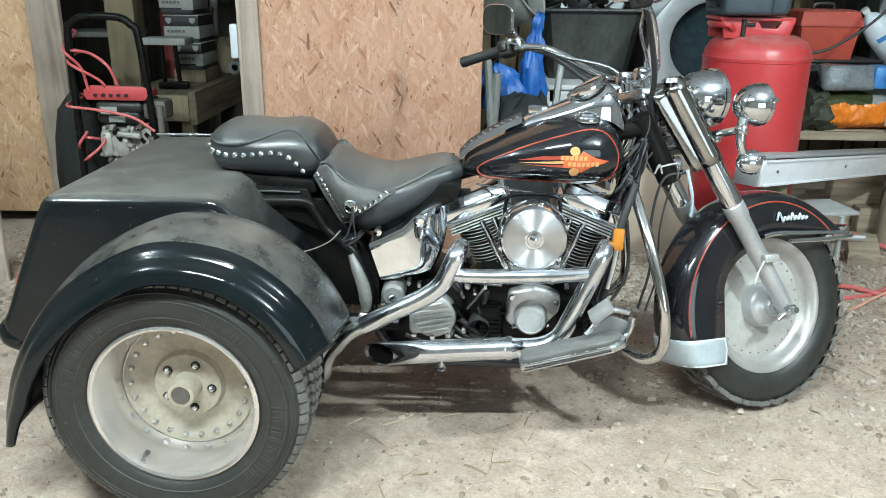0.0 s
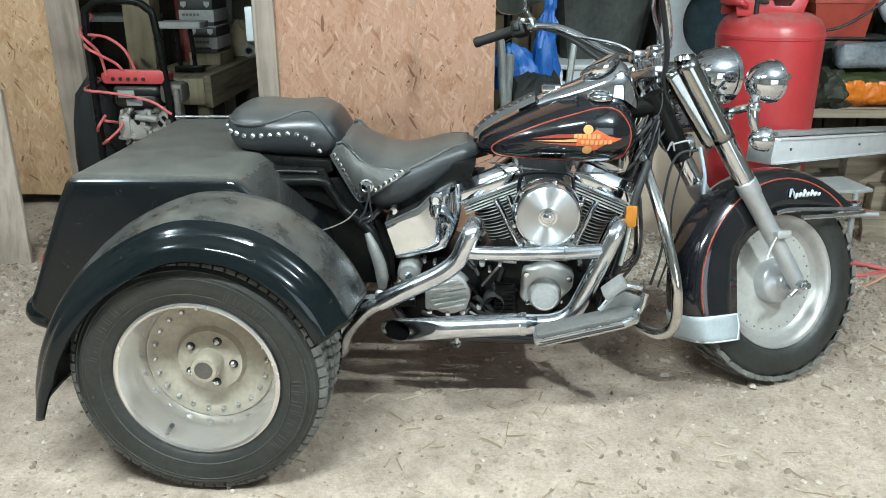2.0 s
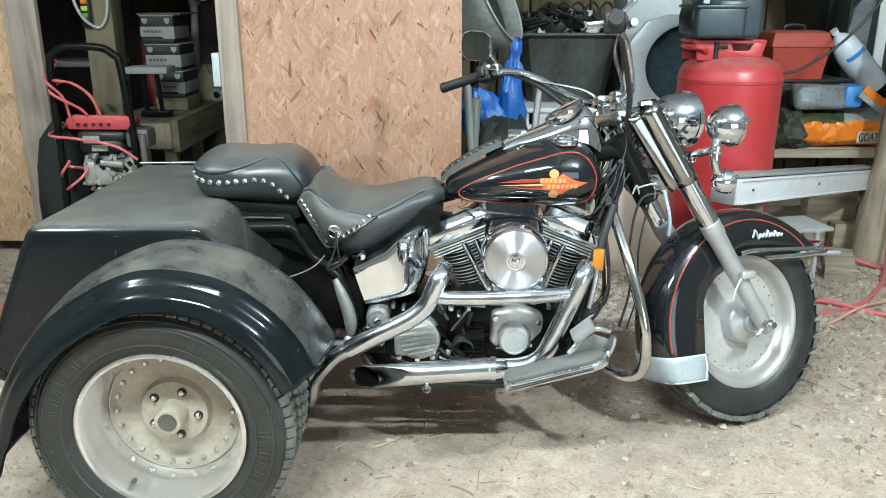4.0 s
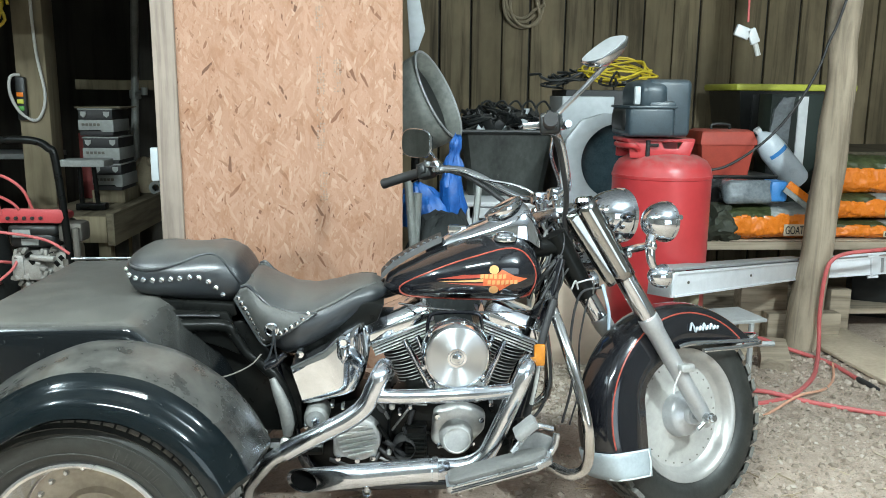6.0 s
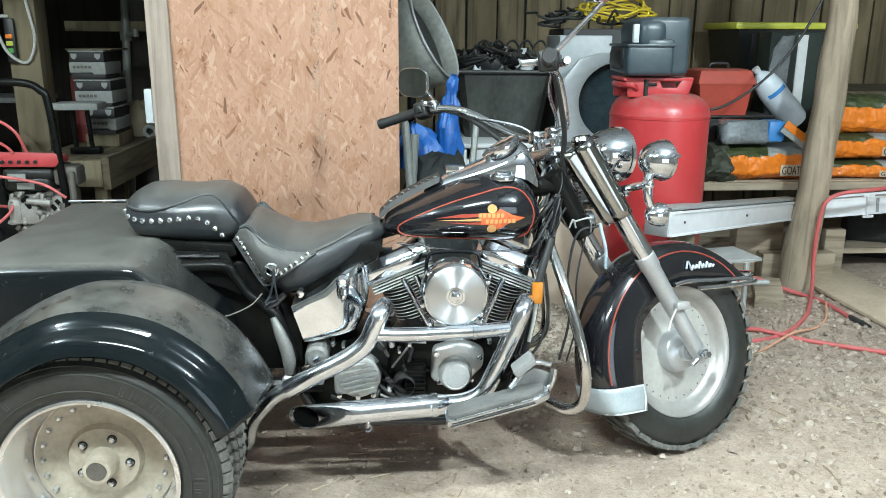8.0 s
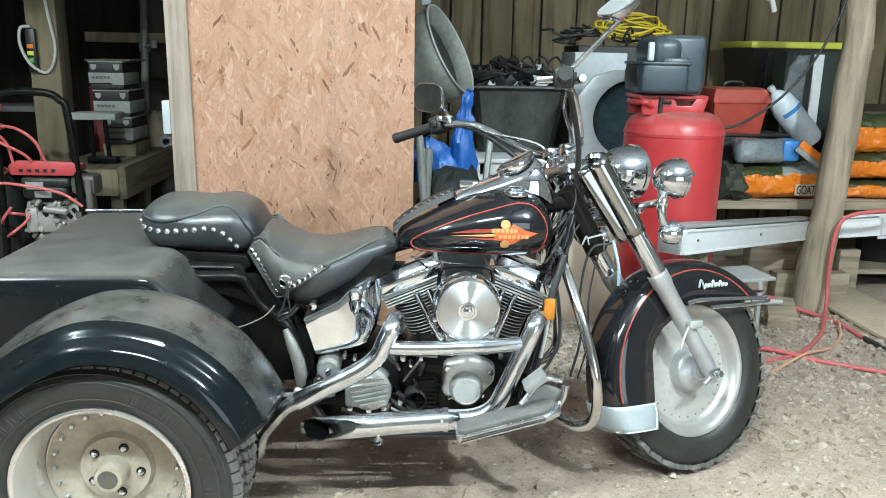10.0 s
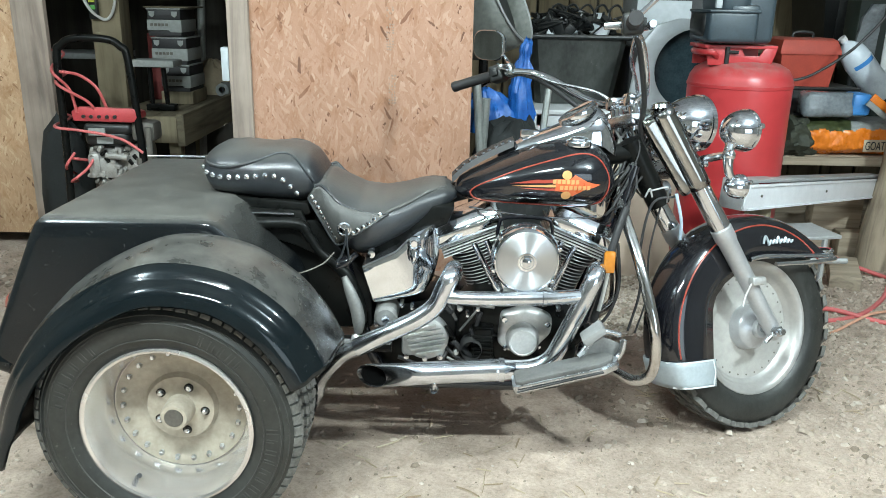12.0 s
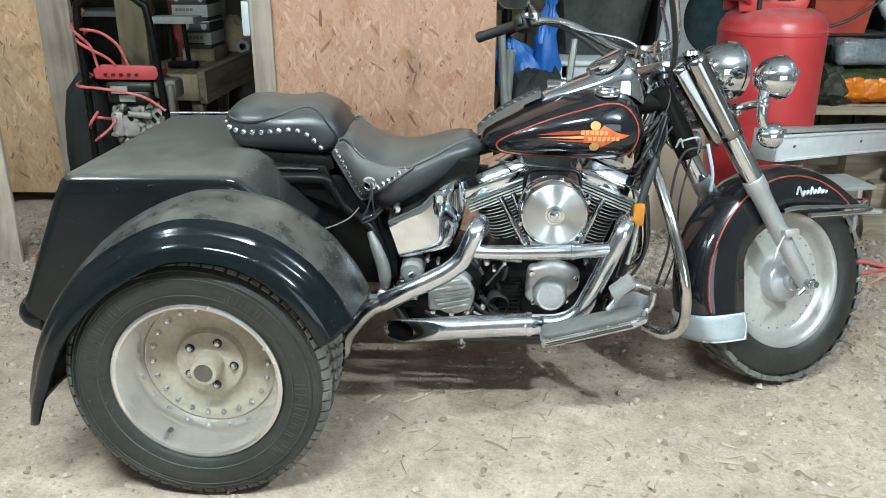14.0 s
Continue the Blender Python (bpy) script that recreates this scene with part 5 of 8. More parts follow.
for s in (-1, 1):
    footboard(s)
    gb = part("engine_guard", tube([(1.155, s * 0.05, 0.76), (1.168, s * 0.12, 0.72), (1.196, s * 0.22, 0.62), (1.228, s * 0.285, 0.49), (1.243, s * 0.30, 0.39), (1.237, s * 0.29, 0.318), (1.20, s * 0.265, 0.288), (1.15, s * 0.20, 0.29), (1.11, s * 0.10, 0.292)], 0.0155, 16, 10), M_GUARDBAR, trike, "chrome engine guard bar")
    part("guard_clamp", lathe([(0.02, -0.012), (0.022, 0), (0.02, 0.012)], 16, at=(1.162, s * 0.09, 0.735)), M_CHROME, gb)
part("brake_lever", join(tube([(1.145, -0.33, 0.44), (1.135, -0.335, 0.40), (1.10, -0.33, 0.36), (1.0, -0.30, 0.30)], 0.010, 10), tube([(1.02, -0.36, 0.40), (1.08, -0.335, 0.46), (1.135, -0.32, 0.45)], 0.008, 10)), M_CHROME_DULL, trike)
part("brake_pedal", moved(box(-0.034, 0.034, -0.03, 0.03, -0.012, 0.012, 0.006), Matrix.Translation((1.055, -0.355, 0.468)) @ Matrix.Rotation(radians(-40), 4, "Y")), M_PEDAL, trike, "grey rubber brake pedal pad")
part("brake_plate", slab([(1.02, 0.33), (1.10, 0.365), (1.15, 0.42), (1.09, 0.445), (1.035, 0.40)], -0.325, -0.318, 0.002), M_PEDAL, trike)
part("master_cylinder", join(rod((1.00, -0.22, 0.36), (1.06, -0.25, 0.44), 0.018), box(0.985, 1.03, -0.25, -0.20, 0.31, 0.40, 0.006)), M_BLACKMETAL, trike)
part("down_tube_loom", tube([(1.165, -0.13, 0.76), (1.140, -0.15, 0.69), (1.122, -0.165, 0.62), (1.105, -0.18, 0.52), (1.085, -0.185, 0.43)], 0.0115, 12), M_RUBBER, trike, "black wiring loom")
part("loom_sleeve", tube([(1.116, -0.186, 0.585), (1.108, -0.192, 0.53), (1.096, -0.195, 0.47)], 0.006, 10), M_CORD, trike, "dull white sleeve on the loom")
part("side_wire", tube([(1.145, -0.15, 0.66), (1.152, -0.17, 0.58), (1.148, -0.185, 0.52), (1.125, -0.19, 0.455), (1.09, -0.19, 0.41)], 0.0045, 10), M_RUBBER, trike)
part("reflector", box(1.098, 1.13, -0.212, -0.198, 0.588, 0.652, 0.006), M_AMBER, trike, "amber side reflector")
part("reflector_mount", box(1.10, 1.128, -0.198, -0.17, 0.60, 0.64, 0.003), M_RUBBER, trike)

# ---- front end, built straight and turned about the steering axis ----
LEG = 0.115
for s in (-1, 1):
    base = FC + Vector((0.01, s * LEG, 0))
    leg = part("fork_leg", steered(tube([base - AXIS * 0.03, base + AXIS * 0.02, base + AXIS * 0.12, base + AXIS * 0.335, base + AXIS * 0.345, base + AXIS * 0.385, base + AXIS * 0.39], [0.020, 0.026, 0.0255, 0.029, 0.0325, 0.0325, 0.028], 24, smooth=False)), M_SLIDER, trike, "satin alloy fork slider")
    part("fork_cover", steered(tube([base + AXIS * 0.39, base + AXIS * 0.56, base + AXIS * 0.60, base + AXIS * 0.80], [0.0305, 0.0305, 0.0305, 0.0305], 24, smooth=False)), M_CHROME, leg, "chrome fork cover")
    part("fork_cap", steered(lathe([(0.028, 0), (0.026, 0.012), (0.014, 0.018), (0.0, 0.018)], 20, "z", base + AXIS * 0.80)), M_CHROME, leg)
part("axle", steered(rod(FC + Vector((0, -0.165, 0)), FC + Vector((0, 0.165, 0)), 0.011, 14)), M_CHROME_DULL, trike)
part("axle_nut", steered(join(lathe([(0.018, -0.135), (0.018, -0.155), (0.011, -0.157), (0.011, -0.17), (0, -0.17)], 6, at=FC), rod(FC + Vector((-0.02, -0.14, -0.015)), FC + Vector((-0.045, -0.14, -0.03)), 0.007))), M_CHROME_DULL, trike)
part("brake_line_clip", steered(join(box(1.545, 1.60, -0.16, -0.135, 0.475, 0.50, 0.006), tube([(1.55, -0.15, 0.485), (1.525, -0.15, 0.45), (1.51, -0.15, 0.415)], 0.003, 8))), M_ALLOY, trike)
wheel = part("front_wheel", steered(lathe([(0.0, -0.086), (0.026, -0.086), (0.028, -0.083), (0.029, -0.068), (0.048, -0.061), (0.062, -0.054), (0.066, -0.049), (0.074, -0.016), (0.065, 0.06), (0.0, 0.07)], 48, at=FC)), M_SLIDER, trike, "domed alloy front hub")
part("wheel_disc", steered(lathe([(0.060, -0.022), (0.076, -0.016), (0.09, -0.013), (0.165, -0.012), (0.176, -0.010), (0.18, 0.0), (0.165, 0.012), (0.06, 0.028)], 72, at=FC)), M_WHITEWHEEL, wheel, "pale solid wheel disc")
part("rim", steered(lathe([(0.170, -0.012), (0.180, -0.020), (0.186, -0.028), (0.190, -0.040), (0.199, -0.050), (0.208, -0.0545), (0.215, -0.055), (0.217, -0.050), (0.212, -0.045), (0.20, 0.0), (0.212, 0.045), (0.216, 0.055), (0.20, 0.05), (0.18, 0.02), (0.17, 0.012)], 96, at=FC)), M_FRONTRIM, wheel, "polished rim")
for k in range(28):
    a = k * math.tau / 28
    part("rivet", steered(lathe([(0.003, -0.010), (0.0028, -0.0135), (0.0, -0.0145)], 7, at=FC + Vector((0.158 * math.cos(a), 0, 0.158 * math.sin(a))))), M_SOIL, wheel)
tyre = part("tyre", steered(lathe([(0.212, -0.046), (0.219, -0.056), (0.24, -0.064), (0.262, -0.066), (0.285, -0.062), (0.300, -0.056), (0.311, -0.045), (0.315, -0.02), (0.316, 0.0), (0.315, 0.02), (0.311, 0.045), (0.30, 0.056), (0.262, 0.066), (0.219, 0.056), (0.212, 0.046)], 96, at=FC)), M_TYRE, wheel, "black front tyre")
part("tread", steered(tread_blocks(0.326, 0.062, 4, 34, 0.88, 0.016, FC, 0.2)), M_TREAD, tyre, "chunky dusty tread blocks")

EDGE = [(1.45, 0.10), (1.45, 0.40), (1.462, 0.44), (1.50, 0.48), (1.56, 0.515), (1.60, 0.548), (1.64, 0.558), (2.02, 0.540)]


def skirt_radius(phi):
    """How far from the axle the mudguard's side reaches down, along the angle phi."""
    d, best = Vector((math.cos(phi), math.sin(phi))), None
    for (xa, za), (xb, zb) in zip(EDGE, EDGE[1:]):
        ax, az, ex, ez = xa - FC.x, za - FC.z, xb - xa, zb - za
        det = d.x * -ez + d.y * ex
        if abs(det) < 1e-9:
            continue
        t, u = (-ax * ez + az * ex) / det, (d.x * az - d.y * ax) / det
        if t > 0 and -1e-6 <= u <= 1 + 1e-6:
            best = t if best is None else min(best, t)
    return best or 0.3


def guard_point(phi, r, y):
    if phi <= math.pi:
        return FC + Vector((r * math.cos(phi), y, r * math.sin(phi)))
    dz = 0.366 * math.sin(phi)
    return FC + Vector((-math.sqrt(max(0.0004, r * r - dz * dz)), y, dz))


GUARD_SECTION = ((-0.088, 0.0), (-0.0888, 0.3), (-0.0875, 0.55), (-0.0835, 0.72), (-0.078, 0.81), (-0.068, 0.885), (-0.05, 0.95), (-0.026, 0.988), (0, 1.0))


def edge_radius(phi):
    """The radius at which the mudguard's side begins, along the angle phi."""
    return math.hypot(0.203, 0.366 * math.sin(phi)) if phi > math.pi else min(0.352, skirt_radius(phi))


def flank(phi, r):
    """How far out the mudguard's side stands at a radius."""
    re = edge_radius(phi)
    return -interp((r - re) / (0.367 - re), [(f, y) for y, f in GUARD_SECTION])


rings = []
for phi in np.radians(np.linspace(36.5, 205, 60)):
    re = edge_radius(phi)
    ring = [guard_point(phi, re + (0.367 - re) * f, y) for y, f in GUARD_SECTION]
    ring += [Vector((p.x, -p.y, p.z)) for p in ring[-2::-1]]
    rings.append(ring)
fguard = part("front_mudguard", steered(loft(rings, caps=False, closed_ring=False)), M_PAINT, trike, "deep gloss black front mudguard", 60)
sol = fguard.modifiers.new("shell", "SOLIDIFY")
sol.thickness, sol.offset = 0.004, -1
for s in (-1, 1):
    pts = []
    for phi in np.radians(np.linspace(40, 190, 26)):
        r = 0.330 - 0.012 * max(0, math.cos(phi))
        pts.append(guard_point(phi, r, s * flank(phi, r)))
    part("pinstripe", steered(tube(pts, 0.0028, 8, 3)), M_RED_STRIPE, fguard, "red pinstripe")
    rim_pts = [(1.60, 0.549), (1.66, 0.556), (1.80, 0.550), (1.93, 0.545), (1.955, 0.545)]
    part("side_strip", steered(tube([(x, s * 0.092, z) for x, z in rim_pts], 0.008, 10)), M_CHROME, fguard, "chrome side strip")
    wave = (-0.006, 0.017, 0.010, -0.010, 0.004, -0.006, 0.005, -0.006, 0.014, -0.006, 0.005, -0.005, 0.011, -0.006, 0.004, -0.005, 0.002)
    part("script_badge", steered(tube([(1.655 + 0.0078 * i, s * 0.0935, 0.602 + h) for i, h in enumerate(wave)], [0.0042 if i % 2 else 0.0036 for i in range(17)], 6, 4)), M_STEELTRIM, fguard, "chrome script-shaped badge")
tip = []
for phi in np.radians(np.linspace(191.5, 205.5, 6)):
    re = math.hypot(0.200, 0.366 * math.sin(phi))
    ring = [guard_point(phi, re + (0.371 - re) * f, y) for y, f in [(y * 1.045, f) for y, f in GUARD_SECTION]]
    ring += [Vector((p.x, -p.y, p.z)) for p in ring[-2::-1]]
    tip.append(ring)
tr = part("tip_trim", steered(loft(tip, caps=False, closed_ring=False)), M_STEELTRIM, fguard, "pale metal trim round the mudguard tip", 80)
sol = tr.modifiers.new("shell", "SOLIDIFY")
sol.thickness, sol.offset = 0.003, 1
for s in (-1, 1):
    edge_pts = []
    for phi, f in [(radians(192), f) for f in (0.95, 0.8, 0.6, 0.3, 0.06)] + [(radians(198), 0.02)] + [(radians(205), f) for f in (0.06, 0.3, 0.6, 0.8, 0.95)]:
        re = math.hypot(0.200, 0.366 * math.sin(phi))
        edge_pts.append(guard_point(phi, re + (0.373 - re) * f, s * 1.075 * -interp(f, [(b, a) for a, b in GUARD_SECTION])))
    part("trim_edge", steered(tube(edge_pts, 0.0028, 6, smooth=False)), M_WHITE, tr)
part("tip_rail", steered(join(tube([(1.70, -0.10, 0.530), (1.85, -0.105, 0.528), (1.97, -0.09, 0.532), (2.0, -0.04, 0.537), (2.0, 0.04, 0.537), (1.97, 0.09, 0.532), (1.85, 0.105, 0.528), (1.70, 0.10, 0.53)], 0.0075, 10),
                              tube([(1.93, -0.095, 0.545), (1.98, -0.07, 0.56), (1.995, 0, 0.562), (1.98, 0.07, 0.56), (1.93, 0.095, 0.545)], 0.006, 8))), M_CHROME, fguard, "chrome tip rail")

# upper fork: clamps, dark shrouds, lamps
t0 = FC + Vector((0.01, 0, 0))
part("fork_clamp", steered(join(*[moved(box(-0.035, 0.05, -0.104, 0.104, -0.016, 0.016, 0.01), Matrix.Translation(t0 + AXIS * q + Vector((-0.01, 0, 0))) @ Matrix.Rotation(-RAKE, 4, "Y")) for q in (0.60, 0.775)])), M_CHROME_DULL, trike, "chrome fork clamp")
for s in (-1, 1):
    base = FC + Vector((0.01, s * LEG, 0))
    side_v = Vector((math.cos(RAKE), 0, math.sin(RAKE)))
    rings = []
    for q in np.linspace(0.535, 0.80, 12):
        wing, flange = interp(q, [(0.535, 0.050), (0.56, 0.056), (0.80, 0.066)]), interp(q, [(0.535, 0.036), (0.58, 0.050), (0.80, 0.044)])
        section = [(-wing, 0.090), (-wing, 0.104), (-wing + 0.004, 0.108), (-0.034, 0.114)] + [(0.034 * math.cos(a), 0.115 + 0.034 * math.sin(a)) for a in np.radians(np.linspace(165, 15, 11))] + [(flange - 0.008, 0.116), (flange, 0.111), (flange, 0.090)]
        centre = FC + Vector((0.01, 0, 0)) + AXIS * q
        rings.append([centre + side_v * u + Vector((0, s * y, 0)) for u, y in section])
    shroud = part("fork_shroud", steered(loft(rings, caps=False, closed_ring=False)), M_DARKCHROME, trike, "dark chrome cover folded round the fork leg", 50)
    sol = shroud.modifiers.new("wall", "SOLIDIFY")
    sol.thickness, sol.offset = 0.003, 0
    for q, dx in ((0.60, 0.04), (0.66, 0.042), (0.72, 0.042), (0.77, 0.035)):
        p = base + AXIS * q + Vector((dx, s * 0.012, 0.01))
        part("shroud_bolt", steered(lathe([(0.010, 0), (0.010, s * 0.012), (0.005, s * 0.016), (0, s * 0.016)], 10, at=p)), M_CHROME, trike)


def lamp_shell(x, y, z, r, back):
    """A chrome lamp bucket that opens forwards."""
    return lathe([(0.0, -back), (r * 0.35, -back * 0.94), (r * 0.66, -back * 0.74), (r * 0.88, -back * 0.42), (r * 0.98, -back * 0.1), (r, r * 0.12), (r * 1.04, r * 0.14), (r * 1.05, r * 0.3), (r * 0.97, r * 0.36), (r * 0.93, r * 0.3)], 40, "x", (x, y, z))


hl = part("headlamp", steered(lamp_shell(1.457, 0, 0.982, 0.086, 0.105)), M_CHROME, trike, "round chrome headlamp")
part("lens", steered(lathe([(0.082, 0.028), (0.06, 0.04), (0.0, 0.046)], 32, "x", (1.457, 0, 0.982))), glass("lamp_glass"), hl)
for s in (-1, 1):
    pl = part("spot_lamp", steered(lamp_shell(1.475, s * 0.19, 0.940, 0.060, 0.062)), M_CHROME, trike, "round chrome spot lamp")
    part("lens", steered(lathe([(0.057, 0.02), (0.04, 0.028), (0.0, 0.032)], 28, "x", (1.475, s * 0.19, 0.940))), bpy.data.materials["lamp_glass"], pl)
    part("rim_screw", steered(lathe([(0.008, 0), (0.008, s * 0.016), (0, s * 0.017)], 10, at=(1.49, s * 0.245, 0.945))), M_CHROME, pl)
    part("lamp_stalk", steered(join(tube([(1.44, s * 0.185, 0.905), (1.43, s * 0.185, 0.865), (1.435, s * 0.18, 0.82), (1.45, s * 0.175, 0.80)], [0.014, 0.016, 0.013, 0.012], 12), ball((1.432, s * 0.185, 0.868), 0.02, 14), ball((1.428, s * 0.19, 0.93), 0.017, 12))), M_CHROME, pl, "chrome lamp stalk")
    ts = part("turn_signal", steered(lamp_shell(1.475, s * 0.172, 0.776, 0.036, 0.045)), M_CHROME, trike, "chrome turn signal")
    part("lens", steered(lathe([(0.034, 0.012), (0.02, 0.02), (0, 0.022)], 20, "x", (1.475, s * 0.172, 0.776))), M_AMBER, ts)
    part("knob", steered(rod((1.475, s * 0.205, 0.785), (1.475, s * 0.228, 0.787), 0.006, 8)), M_CHROME, ts)
part("lamp_bar", steered(tube([(1.43, -0.20, 0.872), (1.41, -0.10, 0.862), (1.405, 0, 0.86), (1.41, 0.10, 0.862), (1.43, 0.20, 0.872)], 0.012, 10)), M_CHROME, trike, "chrome lamp bar")

# handlebar, controls, mirrors
HB = [(0.885, -0.475, 1.158), (0.965, -0.36, 1.178), (1.035, -0.285, 1.172), (1.09, -0.235, 1.145), (1.165, -0.15, 1.072), (1.20, -0.09, 1.045), (1.205, 0, 1.04)]
part("handlebar", steered(tube(HB + [(x, -y, z) for x, y, z in HB[-2::-1]], 0.0127, 16)), M_CHROME, trike, "wide chrome handlebar")
part("riser", steered(join(*[join(rod((1.215, s * 0.045, 0.955), (1.205, s * 0.045, 1.04), 0.02, 16), box(1.175, 1.235, s * 0.045 - 0.02, s * 0.045 + 0.02, 1.022, 1.062, 0.01)) for s in (-1, 1)])), M_CHROME, trike, "chrome bar riser")
part("riser_cover", steered(box(1.17, 1.25, -0.08, 0.08, 0.965, 1.0, 0.012)), M_CHROME_DULL, trike)
for s in (-1, 1):
    g0, g1 = Vector((0.87, s * 0.497, 1.154)), Vector((0.955, s * 0.375, 1.176))
    d = (g1 - g0).normalized()
    grip = part("grip", steered(tube([g0, g0 + d * 0.012, g0 + d * 0.02, g1 - d * 0.01, g1], [0.017, 0.0185, 0.0165, 0.0165, 0.0185], 18, smooth=False)), M_RUBBER, trike, "black rubber grip")
    q = g1 + d * 0.022
    m = Matrix.Translation(q) @ d.to_track_quat("X", "Z").to_matrix().to_4x4()
    sw = part("switch_housing", steered(moved(join(box(-0.024, 0.026, -0.026, 0.026, -0.028, 0.026, 0.009, 3), box(-0.01, 0.012, -0.034, 0.0, -0.012, 0.012, 0.003), rod((0.004, 0, 0.02), (0.004, 0, 0.034), 0.006)), m)), M_BLACKPLASTIC, trike, "black switch housing")
    part("lever_perch", steered(moved(join(box(0.028, 0.06, -0.02, 0.02, -0.02, 0.02, 0.008), box(0.034, 0.054, 0.01 if s < 0 else -0.07, 0.07 if s < 0 else -0.01, -0.008, 0.01, 0.004)), m)), M_CHROME_DULL, sw)
    fwd = Vector((1, -s * 0.35, 0)).normalized()
    lv0 = q + d * 0.03 + fwd * 0.055
    part("lever", steered(tube([lv0, lv0 - d * 0.06 + fwd * 0.02, lv0 - d * 0.13 + fwd * 0.01, lv0 - d * 0.17 + fwd * 0.02], [0.009, 0.008, 0.007, 0.009], 10)), M_CHROME, sw, "polished lever")
    part("bar_cable", steered(tube([q + d * 0.04, Vector((1.07, s * 0.25, 1.14)), Vector((1.16, s * 0.15, 1.03)), Vector((1.20, s * 0.08, 0.95)), Vector((1.24, s * 0.05, 0.86))], 0.008, 8)), M_RUBBER, trike)
    part("brake_hose", steered(tube([q + d * 0.05 + fwd * 0.03, Vector((1.08, s * 0.20, 1.13)), Vector((1.19, s * 0.08, 1.07)), Vector((1.235, s * 0.02, 0.95)), Vector((1.28, 0, 0.84))], 0.005, 8)), M_CHROME_DULL, trike)


def mirror(centre, normal, w_, h_, foot, s, face):
    n = Vector(normal).normalized()
    m = Matrix.Translation(centre) @ n.to_track_quat("Y", "Z").to_matrix().to_4x4()
    out = [(w_ * math.copysign(abs(math.cos(a)) ** 0.62, math.cos(a)), h_ * math.copysign(abs(math.sin(a)) ** 0.62, math.sin(a))) for a in np.linspace(0, math.tau, 28, endpoint=False)]
    rings = [[(x * k, d, z * k) for x, z in out] for k, d in ((0.25, -0.034), (0.6, -0.026), (0.88, -0.013), (1.0, 0.0), (1.0, 0.004), (0.95, 0.006))]
    sh = part("mirror", moved(loft(rings), m), M_CHROME, trike, "chrome mirror on a thin stalk")
    part("mirror_glass", moved(slab([(x * 0.93, z * 0.93) for x, z in out], 0.0062, 0.0075), m), face, sh)
    b = Vector(centre) - n * 0.03
    part("mirror_stalk", tube([b, b.lerp(Vector(foot), 0.5) + Vector((0, s * 0.012, 0.0)), foot], [0.008, 0.0065, 0.007], 10), M_CHROME, sh)


MIRROR_GLASS = mat("mirror_glass", (0.42, 0.45, 0.44), rough=0.03, rough_var=0.01, metal=1.0)
# whitish, barely metallic base paints in the bright ceiling's reflection
PALE_GLASS = mat("pale_mirror_glass", (0.46, 0.48, 0.49), (0.36, 0.38, 0.39), rough=0.4, metal=0.3)
foot_r, foot_l = STEER @ Vector((1.0, -0.325, 1.20)), STEER @ Vector((1.0, 0.325, 1.20))
mirror(STEER @ Vector((1.13, -0.40, 1.372)), (-0.5, -0.24, 0.83), 0.05, 0.066, foot_r, -1, PALE_GLASS)
mirror(STEER @ Vector((0.972, 0.42, 1.285)), (-0.76, -0.64, 0.02), 0.076, 0.050, foot_l, 1, MIRROR_GLASS)

# the wiring nest behind the headlamp
rnd = random.Random(5)
for k in range(30):
    a = STEER @ Vector((1.22 + rnd.uniform(-0.03, 0.05), rnd.uniform(-0.08, 0.08), rnd.uniform(0.90, 0.98)))
    b = Vector((1.12 + rnd.uniform(-0.02, 0.06), rnd.uniform(-0.12, 0.05), rnd.uniform(0.72, 0.82)))
    mid = a.lerp(b, 0.5) + Vector((rnd.uniform(-0.03, 0.045), rnd.uniform(-0.08, 0.02), rnd.uniform(-0.05, 0.04)))
    part("wire", tube([a, mid, b], rnd.uniform(0.002, 0.005), 8), M_RUBBER if k % 6 else M_ALU_DULL, trike, "thin wire")
part("pale_wire", join(tube([(1.21, -0.165, 0.815), (1.26, -0.175, 0.83), (1.275, -0.14, 0.80), (1.285, -0.10, 0.77)], 0.0026, 8), tube([(1.205, -0.168, 0.80), (1.215, -0.172, 0.825), (1.225, -0.165, 0.80)], 0.0026, 8)), M_ALU_DULL, trike)
part("brake_pipe", join(tube([(1.33, -0.03, 0.78), (1.35, -0.04, 0.70), (1.355, -0.03, 0.64)], 0.005, 10)), M_CLEARTUBE, trike, "pale blue hose")
part("control_cable", join(tube([(1.33, -0.02, 0.77), (1.26, -0.04, 0.75), (1.235, -0.05, 0.62), (1.245, -0.05, 0.48), (1.22, -0.05, 0.35)], 0.004, 8), tube([(1.30, 0.0, 0.76), (1.27, -0.02, 0.60), (1.275, -0.02, 0.45), (1.25, -0.02, 0.33)], 0.003, 8)), M_RUBBER, trike)


